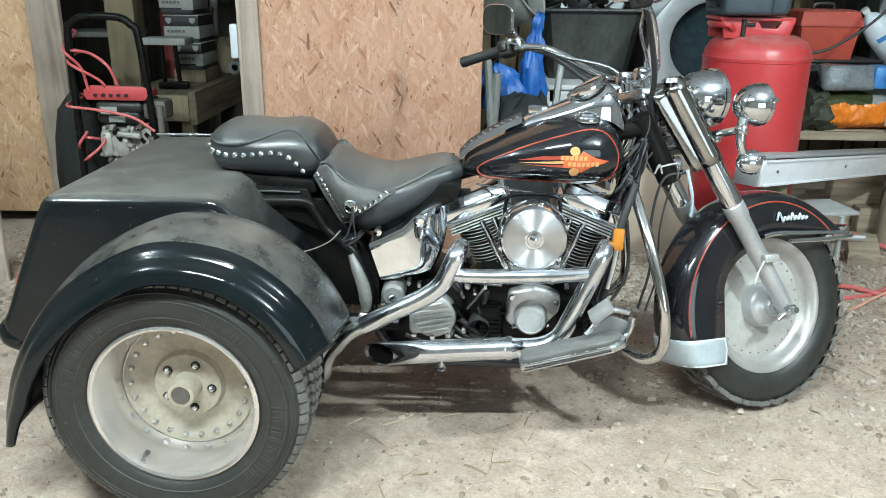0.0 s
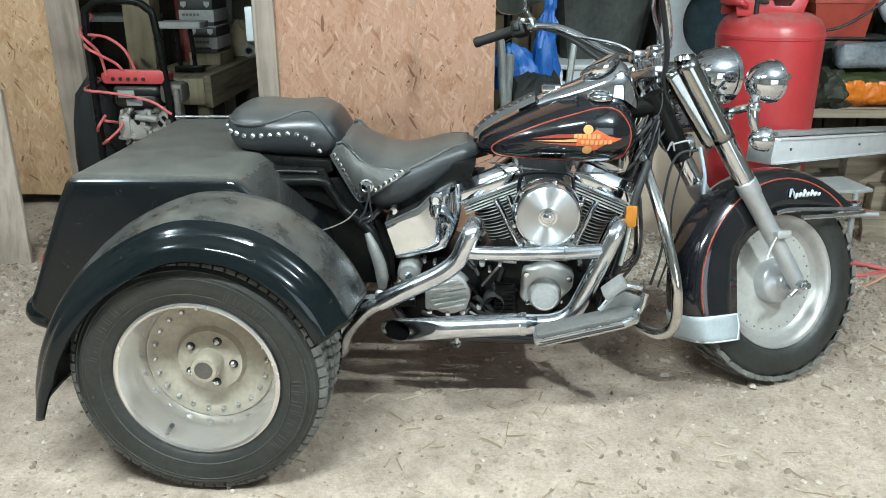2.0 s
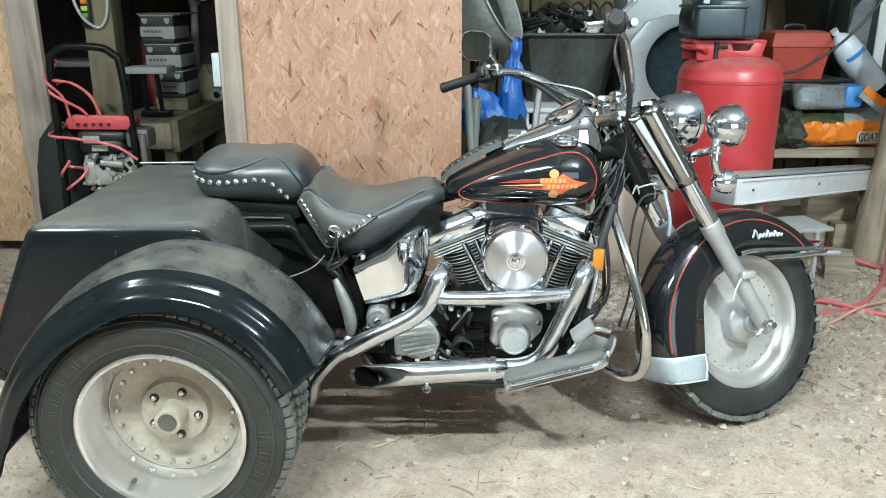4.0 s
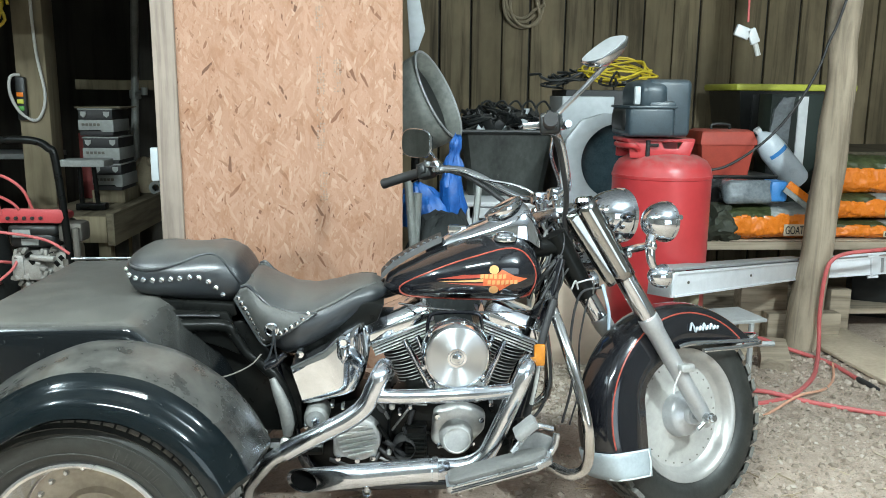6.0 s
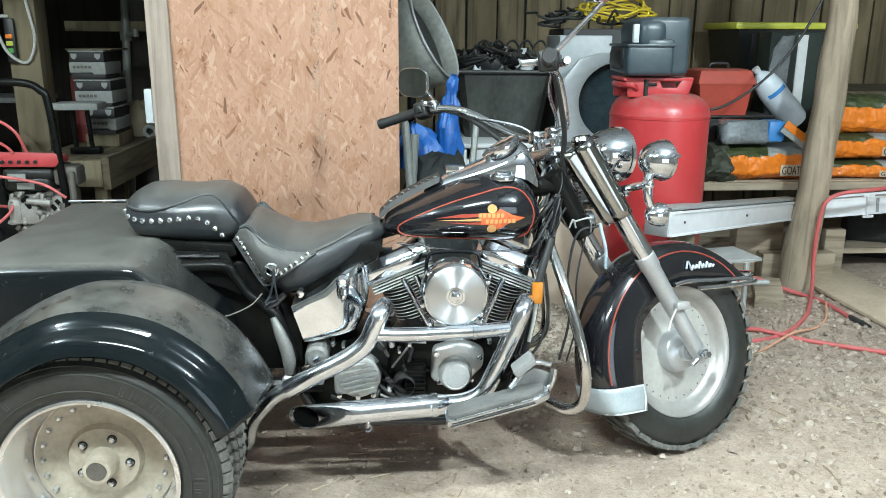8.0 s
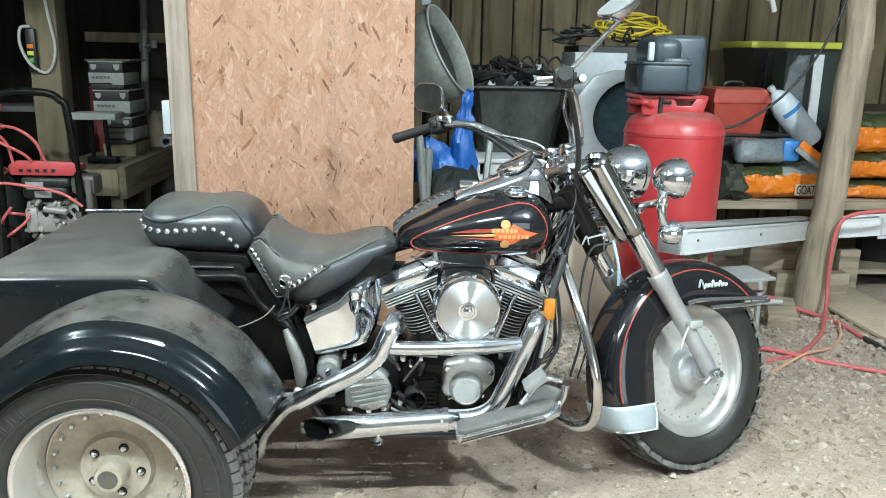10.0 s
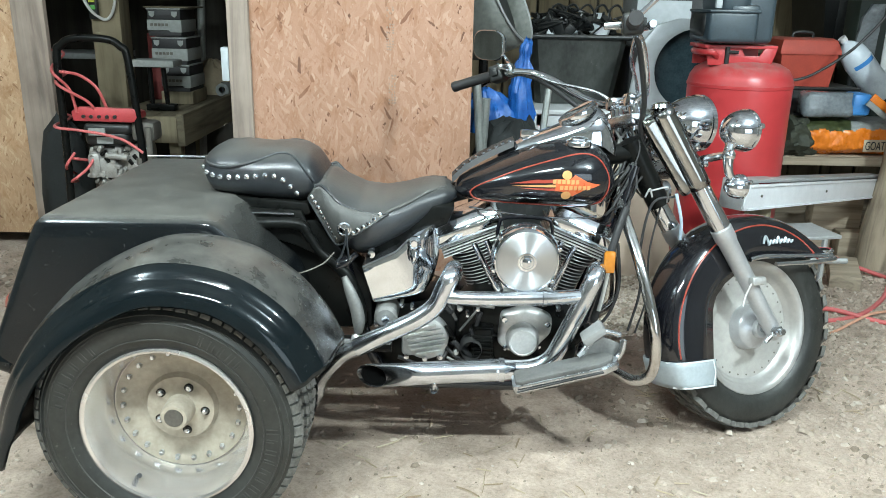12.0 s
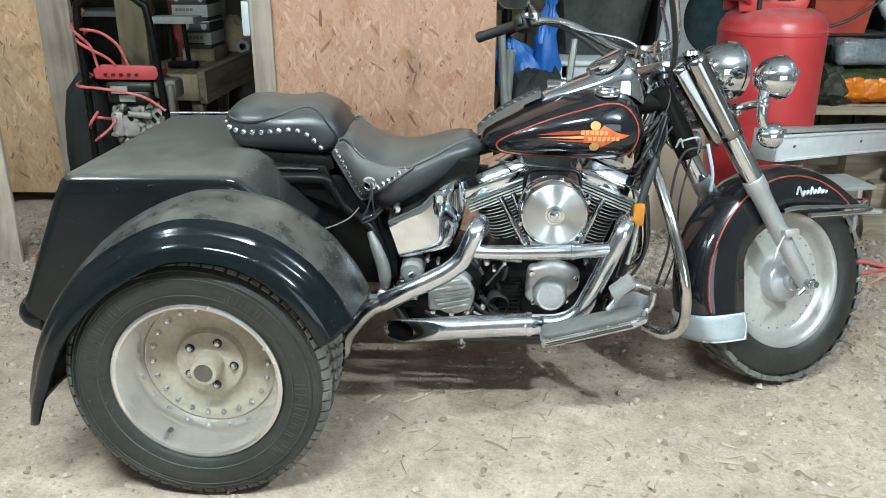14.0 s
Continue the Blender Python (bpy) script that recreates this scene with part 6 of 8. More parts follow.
# ---- right-hand bay ----
def compressor():
    cx, cy, r = 1.885, 1.15, 0.214
    c = thing("air_compressor", (cx, cy, 0), "upright red air compressor tank under a black motor cover", "air compressor")
    prof = [(0.0, 0.16), (0.10, 0.165), (0.17, 0.19), (0.205, 0.24), (r, 0.29), (r, 0.985), (r + 0.003, 0.988), (r + 0.003, 1.0), (r, 1.003), (0.208, 1.03), (0.19, 1.06), (0.15, 1.082), (0.08, 1.095), (0.0, 1.098)]
    part("tank", lathe(prof, 72, "z", (cx, cy, 0)), M_RED, c, "red enamel pressure tank, dusty on top")
    for a in (30, 150, 270):
        x, y = cx + 0.19 * math.cos(radians(a)), cy + 0.19 * math.sin(radians(a))
        part("foot", join(box(x - 0.025, x + 0.025, y - 0.03, y + 0.03, 0.0, 0.25, 0.006), box(x - 0.045, x + 0.045, y - 0.045, y + 0.045, 0.0, 0.012, 0.003)), M_RED, c)
    sx = cx - 0.045
    part("saddle", join(slab([(sx - 0.13, 1.075), (sx + 0.13, 1.075), (sx + 0.15, 1.145), (sx + 0.10, 1.15), (sx + 0.08, 1.115), (sx + 0.02, 1.115), (sx, 1.15), (sx - 0.14, 1.15)], cy - 0.10, cy - 0.085, 0.004),
                        box(sx - 0.15, sx + 0.15, cy - 0.10, cy + 0.12, 1.142, 1.158, 0.004), box(sx - 0.14, sx + 0.14, cy + 0.085, cy + 0.10, 1.07, 1.145, 0.004)), M_RED, c, "red motor saddle")
    part("handle", tube([(cx - 0.12, cy - 0.06, 1.09), (cx - 0.16, cy - 0.12, 1.125), (cx - 0.19, cy - 0.10, 1.128), (cx - 0.205, cy - 0.04, 1.128), (cx - 0.19, cy + 0.06, 1.125), (cx - 0.12, cy + 0.08, 1.10)], 0.012, 12), M_RED, c)
    x0, x1, y0, y1 = 1.665, 1.952, 0.985, 1.32
    shroud = part("motor_cover", box(x0 + 0.10, x1, y0 + 0.03, y1, 1.165, 1.405, 0.022, 3), M_NAVYPLASTIC, c, "dark plastic motor cover, dusty on top")
    part("cover_front", box(x0 + 0.015, x1 - 0.075, y0, y1 - 0.05, 1.168, 1.292, 0.018, 3), M_NAVYPLASTIC, shroud)
    part("cover_cheek", box(x0, x0 + 0.08, y0 + 0.05, y1 - 0.08, 1.185, 1.285, 0.03, 3), M_BLACKPLASTIC, shroud)
    part("cover_top", join(box(x0 + 0.055, x0 + 0.19, y0 + 0.015, y1 - 0.03, 1.27, 1.40, 0.045, 4), box(x0 + 0.10, x1 - 0.07, y0 + 0.01, y1 - 0.02, 1.275, 1.315, 0.015, 2)), M_NAVYPLASTIC, shroud)
    part("cover_lip", box(x0 + 0.01, x1 - 0.07, y0 - 0.006, y1 - 0.05, 1.284, 1.296, 0.005), M_NAVYPLASTIC, shroud)
    part("cover_latch", box(x0 + 0.035, x0 + 0.06, y0 + 0.005, y0 + 0.03, 1.30, 1.375, 0.005), M_GREYPANEL, shroud)
    part("valve", join(rod((cx - 0.1, cy - 0.1, 1.08), (cx - 0.1, cy - 0.1, 1.15), 0.010), rod((cx - 0.1, cy - 0.1, 1.13), (cx - 0.06, cy - 0.12, 1.13), 0.007)), M_BLACKPLASTIC, c)


compressor()

# timber pole, leaning a little
pole_pts = [(2.915, 1.745, -0.05), (2.92, 1.745, 0.15), (2.957, 1.745, 0.6), (2.976, 1.745, 0.967), (2.992, 1.745, 1.375), (2.978, 1.745, 1.6), (2.985, 1.745, 1.82), (3.008, 1.745, 2.4), (3.03, 1.745, TOP)]
bm = tube(pole_pts, [0.090, 0.086, 0.080, 0.077, 0.073, 0.070, 0.077, 0.073, 0.075], 28, 10)
for v in bm.verts:
    k = noise.noise((v.co.x * 9, v.co.y * 9, v.co.z * 3)) * 0.012
    v.co.x += k
    v.co.y += noise.noise((v.co.x * 9 + 7, v.co.y * 9, v.co.z * 3)) * 0.012
single("timber_pole", bm, M_POLE, "peeled round timber pole holding up the roof", "pole", angle=60)

# low bench of planks with the bags on it
BY0, BY1, BZ = 1.985, 2.80, 0.545
bench = thing("plank_bench", (3.0, 2.0, 0), "rough plank bench on timber legs", "bench")
for k in range(4):
    y0 = BY0 + 0.19 * k
    part("plank", box(2.30, 4.0, y0, y0 + 0.182, BZ - 0.035, BZ, 0.004), M_PLANKX, bench)
part("front_board", box(2.30, 4.0, BY0 - 0.03, BY0 - 0.002, BZ - 0.05, BZ - 0.004, 0.004), M_PLANKX, bench)
for x in (2.36, 3.9):
    for y in (BY0 + 0.03, BY1 - 0.12):
        part("leg", box(x - 0.045, x + 0.045, y, y + 0.09, 0, BZ - 0.035, 0.004), M_POST, bench)
part("shelf", box(2.30, 4.0, BY0 + 0.05, BY1, 0.10, 0.13), M_PLANKX, bench)

# timber blocks on the ground under the bench's front
for x0, x1, y0, y1, z1, tag in ((2.66, 2.93, 1.96, 2.06, 0.31, "rough timber block under the bench"), (2.78, 3.20, 1.86, 1.95, 0.15, "low timber block beside the pole"), (3.19, 3.31, 1.97, 2.06, 0.26, "short timber block beside the pole")):
    single("timber_block", box(x0, x1, y0, y1, -0.01, z1, 0.006), M_PLANKX, tag, "timber block")
single("timber_offcut", moved(box(-0.07, 0.07, -0.18, 0.18, -0.012, 0.078, 0.006), Matrix.Translation((2.645, 1.50, 0.0)) @ Matrix.Rotation(radians(-22), 4, "Z")), M_PLANKX, "short pale timber offcut beside the pole", "timber offcut")
single("flat_board", moved(box(-0.13, 0.13, -0.12, 0.12, -0.004, 0.018, 0.003), Matrix.Translation((2.56, 1.72, 0.0)) @ Matrix.Rotation(radians(-8), 4, "Z")), M_PLY, "short flat board lying on the dirt", "board")
single("plywood_sheet", moved(box(-0.17, 0.17, -0.56, 0.50, 0, 0.018, 0.002), Matrix.Translation((3.155, 1.60, 0.008)) @ Matrix.Rotation(radians(3), 4, "Z")), M_PLY, "dusty plywood strip lying on the dirt", "plywood")
single("dark_roll", moved(lathe([(0.0, -0.4), (0.15, -0.4), (0.16, -0.38), (0.16, 0.38), (0.15, 0.4), (0.0, 0.4)], 32, "x"), Matrix.Translation((3.90, 2.22, 0.16)) @ Matrix.Rotation(radians(-24), 4, "Z")), M_BLACKPLASTIC, "black plastic roll under the ramp", "roll")

# aluminium ramp
ramp_a, ramp_b = Vector((1.79, 0.66, 0.615)), Vector((3.98, 2.92, 0.221))
dirv = (ramp_b - ramp_a).normalized()
rm = Matrix.Translation(ramp_a) @ dirv.to_track_quat("X", "Z").to_matrix().to_4x4()
L = (ramp_b - ramp_a).length
ramp = thing("loading_ramp", ramp_a, "folded aluminium loading ramp resting on timber", "ramp")
L1 = L * 0.535


def leaf(n, m, deck_z):
    """One leaf of the ramp: two side channels with lips, a deck and end plate."""
    part("side_channel", moved(box(0, n, -0.006, 0.006, -0.055, 0.045, 0.002), m), M_ALU, ramp, "bright aluminium side channel")
    part("channel_lip", moved(box(0.02, n, -0.012, -0.006, 0.036, 0.045, 0.001), m), M_ALU, ramp)
    part("channel_lip", moved(box(0.02, n, -0.012, -0.006, -0.055, -0.046, 0.001), m), M_ALU, ramp)
    part("deck", moved(box(0.0, n, 0.0065, 0.0845, deck_z, deck_z + 0.014, 0.004), m), M_ALU_DULL, ramp, "dull grey deck plate")
    part("side_channel", moved(box(0, n, 0.085, 0.095, -0.055, 0.045, 0.002), m), M_ALU, ramp)
    for u in (0.08, 0.5, 0.92):
        part("bolt", moved(lathe([(0.006, -0.006), (0.006, -0.011), (0, -0.012)], 8, at=(n * u, 0, 0)), m), M_SOIL, ramp)


leaf(L1, rm, 0.048)
part("end_plate", moved(box(-0.012, 0.0, 0.0, 0.095, -0.055, 0.06, 0.002), rm), M_ALU_DULL, ramp)
second = Matrix.Translation((2.90, 1.846, 0.402)) @ Matrix.Rotation(radians(-4.0), 4, "Y")
leaf(1.15, second, 0.02)
part("hinge", moved(join(box(0.42, 0.428, -0.024, -0.013, -0.07, 0.055), box(0.40, 0.46, -0.022, -0.013, -0.07, -0.057), box(0.40, 0.46, -0.022, -0.013, 0.046, 0.058)), second), M_ALU, ramp)
for k in range(4):
    part("rung", moved(box(0.48 + 0.07 * k, 0.495 + 0.07 * k, -0.011, -0.006, -0.045, 0.035, 0.001), second), M_ALU_DULL, ramp)
single("timber_prop", box(1.90, 1.99, 0.88, 0.98, -0.01, 0.518, 0.005), M_POST, "short upright timber propping the ramp", "timber prop")

# low metal stand behind the front wheel
jack = thing("metal_stand", (2.14, 0.85, 0), "bare grey metal stand behind the front wheel", "stand")
part("plate", moved(box(-0.11, 0.11, -0.10, 0.10, 0.425, 0.44, 0.003), Matrix.Translation((2.11, 0.84, 0.0)) @ Matrix.Rotation(radians(12), 4, "Z")), M_ALU_DULL, jack)
part("strut", tube([(2.0, 0.76, 0.0), (2.02, 0.76, 0.425), (2.17, 0.76, 0.425), (2.18, 0.77, 0.0)], 0.012, 8, smooth=False), M_ALU_DULL, jack)
part("strut", tube([(2.02, 0.93, 0.0), (2.04, 0.93, 0.425), (2.17, 0.93, 0.425), (2.18, 0.93, 0.0)], 0.012, 8, smooth=False), M_ALU_DULL, jack)
part("cross_bar", rod((2.05, 0.74, 0.34), (2.27, 0.76, 0.335), 0.012, 10), M_ALU_DULL, jack)


def lettering(word, width, height):
    """Flat upright letters in the x-z plane, facing -y, scaled to a width and a height."""
    cu = bpy.data.curves.new("lettering", "FONT")
    cu.body, cu.extrude = word, 0.01
    ob = bpy.data.objects.new("lettering", cu)
    scene.collection.objects.link(ob)
    bpy.context.view_layer.update()
    me_ = bpy.data.meshes.new_from_object(ob.evaluated_get(bpy.context.evaluated_depsgraph_get()))
    bpy.data.objects.remove(ob)
    bm = bmesh.new()
    bm.from_mesh(me_)
    bpy.data.meshes.remove(me_)
    x0, x1 = min(v.co.x for v in bm.verts), max(v.co.x for v in bm.verts)
    y0, y1 = min(v.co.y for v in bm.verts), max(v.co.y for v in bm.verts)
    for v in bm.verts:
        v.co = ((v.co.x - x0) / (x1 - x0) * width, -0.001 - 0.1 * v.co.z, (v.co.y - y0) / (y1 - y0) * height)
    return bm


# orange feed bags
def bag(name_at, L_, w_, h_, turn, seed, label):
    rg = random.Random(seed)
    b = thing("feed_bag", name_at, label, "feed bag", "bags on the bench")
    m = Matrix.Translation(name_at) @ Matrix.Rotation(radians(turn), 4, "Z")
    rings = []
    for u in np.linspace(0, 1, 120):
        fat = min(1.0, 0.12 + 2.6 * math.sin(math.pi * u) ** 0.8) if 0 < u < 1 else 0.12
        fat = min(1, fat)
        ring = []
        for k in range(96):
            a = k * math.tau / 96
            c_, s_ = math.cos(a), math.sin(a)
            wob = 1 + 0.07 * noise.noise((u * 6 + seed, c_ * 1.5, s_ * 1.5)) + 0.05 * noise.noise((u * 16 + seed, c_ * 4, s_ * 4)) + 0.02 * noise.noise((u * 45 + seed, c_ * 7, s_ * 7))
            y = w_ / 2 * math.copysign(abs(c_) ** 0.75, c_) * (0.75 + 0.25 * fat) * wob
            z = h_ / 2 + h_ / 2 * math.copysign(abs(s_) ** 0.7, s_) * fat * wob
            ring.append((L_ * (u - 0.5), y, max(0.001, z)))
        rings.append(ring)
    sk = loft(rings)
    for f in sk.faces:
        c_ = f.calc_center_median()
        if c_.z > h_ * (0.56 + 0.06 * math.sin(c_.x * 14 + seed)) and c_.y > -w_ * 0.47:
            f.material_index = 1 if c_.x + 0.10 * noise.noise((c_.x * 9, c_.y * 9, seed)) < L_ * 0.02 else 2
    sack = part("sack", moved(sk, m), M_ORANGEBAG, b, "shiny orange sack with an olive and white printed top", 60)
    sack.data.materials.append(M_OLIVE)
    sack.data.materials.append(M_PAPER)
    tagp = part("print_patch", moved(box(L_ * 0.10, L_ * 0.30, -w_ * 0.505, -w_ * 0.49, h_ * 0.16, h_ * 0.50, 0.002), m), M_PLY, b, "tan patch with black bars")
    part("print_word", moved(lettering("GOAT", L_ * 0.17, h_ * 0.24), m @ Matrix.Translation((L_ * 0.115, -w_ * 0.507, h_ * 0.21))), M_BLACKCARD, tagp)
    part("seam", moved(join(box(-L_ * 0.52, -L_ * 0.485, -w_ * 0.28, w_ * 0.28, h_ * 0.42, h_ * 0.55, 0.003)), m), M_PAPER, b, "pale folded end")
    return b


bag((2.80, 2.12, BZ), 0.62, 0.34, 0.19, 2, 3, "lowest orange feed bag lying on the plank bench")
bag((3.42, 2.13, BZ), 0.56, 0.28, 0.105, -4, 9, "orange feed bag lying at the bench's far end")
bag((3.40, 2.14, BZ + 0.11), 0.60, 0.30, 0.15, 3, 14, "orange feed bag stacked on another")
bag((3.50, 2.15, BZ + 0.255), 0.66, 0.30, 0.21, -2, 21, "top orange feed bag of the stack")

# tub of clear film, jug, red tool box, dark crate
crate = thing("dark_crate", (2.5, 2.1, BZ), "dark dusty crate behind the bags", "crate")
part("crate_body", box(2.30, 2.90, 2.17, 2.57, BZ + 0.001, 0.875, 0.012), M_BLACKPLASTIC, crate)
part("crate_lid", box(2.29, 2.91, 2.16, 2.58, 0.875, 0.89, 0.006), M_BLACKPLASTIC, crate)
tb = thing("tool_box", (2.56, 2.28, 0.891), "red plastic tool box with a sloping lid", "tool box")
part("box_body", loft([[(x0, y0, z), (x1, y0, z), (x1, y1, z), (x0, y1, z)] for x0, x1, y0, y1, z in ((2.475, 2.745, 2.20, 2.40, 0.891), (2.455, 2.765, 2.18, 2.42, 1.065))]), M_TOOLRED, tb)
part("box_lid", loft([[(x0, y0, z), (x1, y0, z), (x1, y1, z), (x0, y1, z)] for x0, x1, y0, y1, z in ((2.445, 2.775, 2.17, 2.43, 1.065), (2.445, 2.775, 2.17, 2.43, 1.085), (2.46, 2.755, 2.19, 2.41, 1.138), (2.48, 2.735, 2.21, 2.39, 1.150))]), M_TOOLRED, tb)
part("box_handle", tube([(2.55, 2.30, 1.145), (2.555, 2.30, 1.172), (2.605, 2.30, 1.178), (2.655, 2.30, 1.172), (2.66, 2.30, 1.145)], 0.009, 8), M_BLACKPLASTIC, tb)
jm = Matrix.Translation((2.945, 2.24, 0.985)) @ Matrix.Rotation(radians(-42), 4, "Y") @ Matrix.Diagonal((0.84, 0.84, 1.2, 1))
jug = thing("plastic_jug", (2.95, 2.24, 0.95), "milky plastic jug lying tilted with blue print", "jug")
part("jug_body", moved(lathe([(0.0, -0.16), (0.075, -0.158), (0.09, -0.14), (0.094, -0.09), (0.09, -0.02), (0.093, 0.05), (0.08, 0.11), (0.045, 0.145), (0.022, 0.16), (0.022, 0.175)], 28, "z"), jm), M_JUG, jug)
part("cap", moved(lathe([(0.025, 0.17), (0.025, 0.19), (0, 0.191)], 20, "z"), jm), M_WHITE, jug)
band = lathe([(0.0945, 0.035), (0.0945, 0.055)], 56, "z")
bmesh.ops.delete(band, geom=[f for f in band.faces if f.calc_center_median().y > -0.07], context="FACES")
part("blue_mark", moved(band, jm), M_BLUEPRINT, jug, "small blue printed mark")
tub = thing("plastic_wrapped_pack", (2.62, 1.72, 0.70), "clear-wrapped grey pack with a blue label on a feed bag", "pack")
part("pack", rumple(box(2.53, 2.80, 1.95, 2.10, 0.755, 0.88, 0.03, 3), 0.012, 16, 4.0), M_CLEARFILM, tub)
part("blue_label", box(2.77, 2.87, 1.94, 2.08, 0.765, 0.882, 0.02), M_BLUEPRINT, tub)
part("support", box(2.56, 2.82, 2.155, 2.168, BZ + 0.001, 0.755, 0.004), M_CLOTH, tub, "dark bundle under the pack")
single("dark_sack", rumple(loft([super_ring(x, w_, zt, zb, 2.2, 20) for x, w_, zt, zb in ((2.26, 0.02, 0.64, 0.60), (2.29, 0.07, 0.70, 0.597), (2.34, 0.10, 0.75, 0.597), (2.40, 0.12, 0.80, 0.597), (2.45, 0.10, 0.79, 0.597), (2.49, 0.07, 0.74, 0.597), (2.52, 0.02, 0.66, 0.60))]), 0.045, 17, 2.0), M_OLIVECLOTH, "dark olive crumpled sack on the bench", "sack").location = (0.10, 2.02, -0.05)
pad = thing("magazine", (2.93, 1.82, 0.74), "orange and white printed magazine leaning on the bags", "magazine")
part("cover", moved(box(-0.10, 0.10, -0.004, 0.004, -0.02, 0.02, 0.001), Matrix.Translation((2.925, 1.90, 0.815)) @ Matrix.Rotation(radians(35), 4, "Y")), M_ORANGEBAG, pad)
part("page", moved(box(-0.10, 0.10, -0.005, 0.003, -0.05, -0.021, 0.001), Matrix.Translation((2.925, 1.90, 0.815)) @ Matrix.Rotation(radians(35), 4, "Y")), M_PAPER, pad)

# dark storage box with its lime lid, on a rack at the back wall
rack = thing("back_rack", (3.4, 3.2, 0), "dark timber rack along the back wall", "rack")
part("top", box(1.2, 4.6, 2.75, 3.62, 0.955, 0.99), M_BEAMY, rack)
for x in (1.25, 2.4, 3.5, 4.5):
    part("leg", box(x - 0.04, x + 0.04, 2.77, 2.85, 0, 0.955), M_POST, rack)
tote = thing("storage_tote", (3.4, 3.2, 0.99), "black storage tote with a yellow-green lid", "storage tote")
part("tote_body", loft([[(x0, y0, z), (x1, y0, z), (x1, y1, z), (x0, y1, z)] for x0, x1, y0, y1, z in ((3.02, 3.68, 2.95, 3.42, 0.991), (2.97, 3.73, 2.92, 3.45, 1.375))]), M_BLACKPLASTIC, tote, "black tote body")
part("tote_lid", box(2.94, 3.76, 2.90, 3.48, 1.375, 1.42, 0.012), M_LIME, tote, "yellow-green lid")
for k in range(4):
    part("rib", box(3.06 + 0.17 * k, 3.10 + 0.17 * k, 2.918, 2.935, 1.05, 1.35, 0.004), M_BLACKPLASTIC, tote)
fb = thing("product_box", (3.05, 2.5, 0.546), "dark printed carton with a white strip standing upright", "carton")
part("carton", box(2.97, 3.32, 2.45, 2.62, BZ + 0.001, 1.355, 0.004), M_GREENCARD, fb)
part("white_strip", box(3.135, 3.195, 2.442, 2.448, 0.80, 1.34), M_WHITE, fb)
part("film_wrap", rumple(loft([[(x0, 2.425, z), (x1, 2.420, z), (x1, 2.447, z), (x0, 2.447, z)] for x0, x1, z in ((2.965, 3.075, 0.80), (2.962, 3.075, 1.0), (2.968, 3.08, 1.15), (2.985, 3.09, 1.26), (3.03, 3.10, 1.335))]), 0.006, 30, 1.0), M_CLEARFILM, fb, "loose cloudy film on the carton")

# black bin of cables on a white table
tbl = thing("white_table", (1.28, 1.95, 0), "small white plastic table", "table")
part("tabletop", box(1.02, 1.52, 1.56, 2.25, 0.79, 0.815, 0.008), M_WHITE, tbl)
for x in (1.08, 1.50):
    for y in (1.60, 2.2):
        part("leg", box(x - 0.02, x + 0.02, y - 0.02, y + 0.02, 0, 0.79, 0.004), M_WHITE, tbl)
part("apron", box(1.07, 1.49, 1.58, 1.60, 0.73, 0.79, 0.004), M_WHITE, tbl)
bn = thing("cable_bin", (1.29, 1.95, 0.816), "scuffed black plastic bin heaped with cables", "bin")
part("bin_body", loft([[(cx_ + (k_ * 0.0), y_, z_) for cx_, y_ in ((x0, y0 + 0.03), (x0 + 0.03, y0), (x1 - 0.03, y0), (x1, y0 + 0.03), (x1, y1 - 0.03), (x1 - 0.03, y1), (x0 + 0.03, y1), (x0, y1 - 0.03))]
                       for x0, x1, y0, y1, z_, k_ in ((1.085, 1.475, 1.80, 2.12, 0.817, 0), (1.045, 1.525, 1.76, 2.16, 1.145, 0))]), M_BINPLASTIC, bn, "scuffed bin wall")
part("bin_rim", tube([(1.035, 1.75, 1.148), (1.535, 1.75, 1.148), (1.535, 2.17, 1.148), (1.035, 2.17, 1.148)], 0.012, 8, smooth=False, closed=True), M_BLACKPLASTIC, bn)
rnd = random.Random(11)
for k in range(34):
    c0 = Vector((rnd.uniform(1.10, 1.48), rnd.uniform(1.82, 2.10), 1.15 + rnd.uniform(0.0, 0.08)))
    pts = [c0 + Vector((rnd.uniform(-0.10, 0.10), rnd.uniform(-0.10, 0.10), rnd.uniform(-0.03, 0.07))) for _ in range(5)]
    part("cable", tube(pts, rnd.uniform(0.004, 0.009), 6, 4), M_BLACKPLASTIC, bn)
for k in range(22):
    c0 = Vector((rnd.uniform(1.08, 1.48), rnd.uniform(1.80, 2.08), 1.15 + rnd.uniform(0.0, 0.07)))
    part("adapter", moved(box(-0.045, 0.045, -0.025, 0.025, -0.018, 0.018, 0.004), Matrix.Translation(c0) @ Euler((rnd.uniform(0, 3), rnd.uniform(0, 3), rnd.uniform(0, 3))).to_matrix().to_4x4()), M_BLACKPLASTIC if k % 5 else M_GREYPANEL, bn)
for k in range(5):
    c0 = Vector((1.16 + 0.075 * k, 1.95, 1.17))
    part("cable", tube([c0, c0 + Vector((0.0, 0.02, 0.10)), c0 + Vector((0.05, 0.05, 0.13)), c0 + Vector((0.09, 0.05, 0.06)), c0 + Vector((0.08, 0.0, 0.0))], 0.006, 6, 6), M_BLACKPLASTIC, bn)
part("grey_module", box(1.13, 1.38, 2.09, 2.19, 1.16, 1.24, 0.006), M_GREYPANEL, bn)

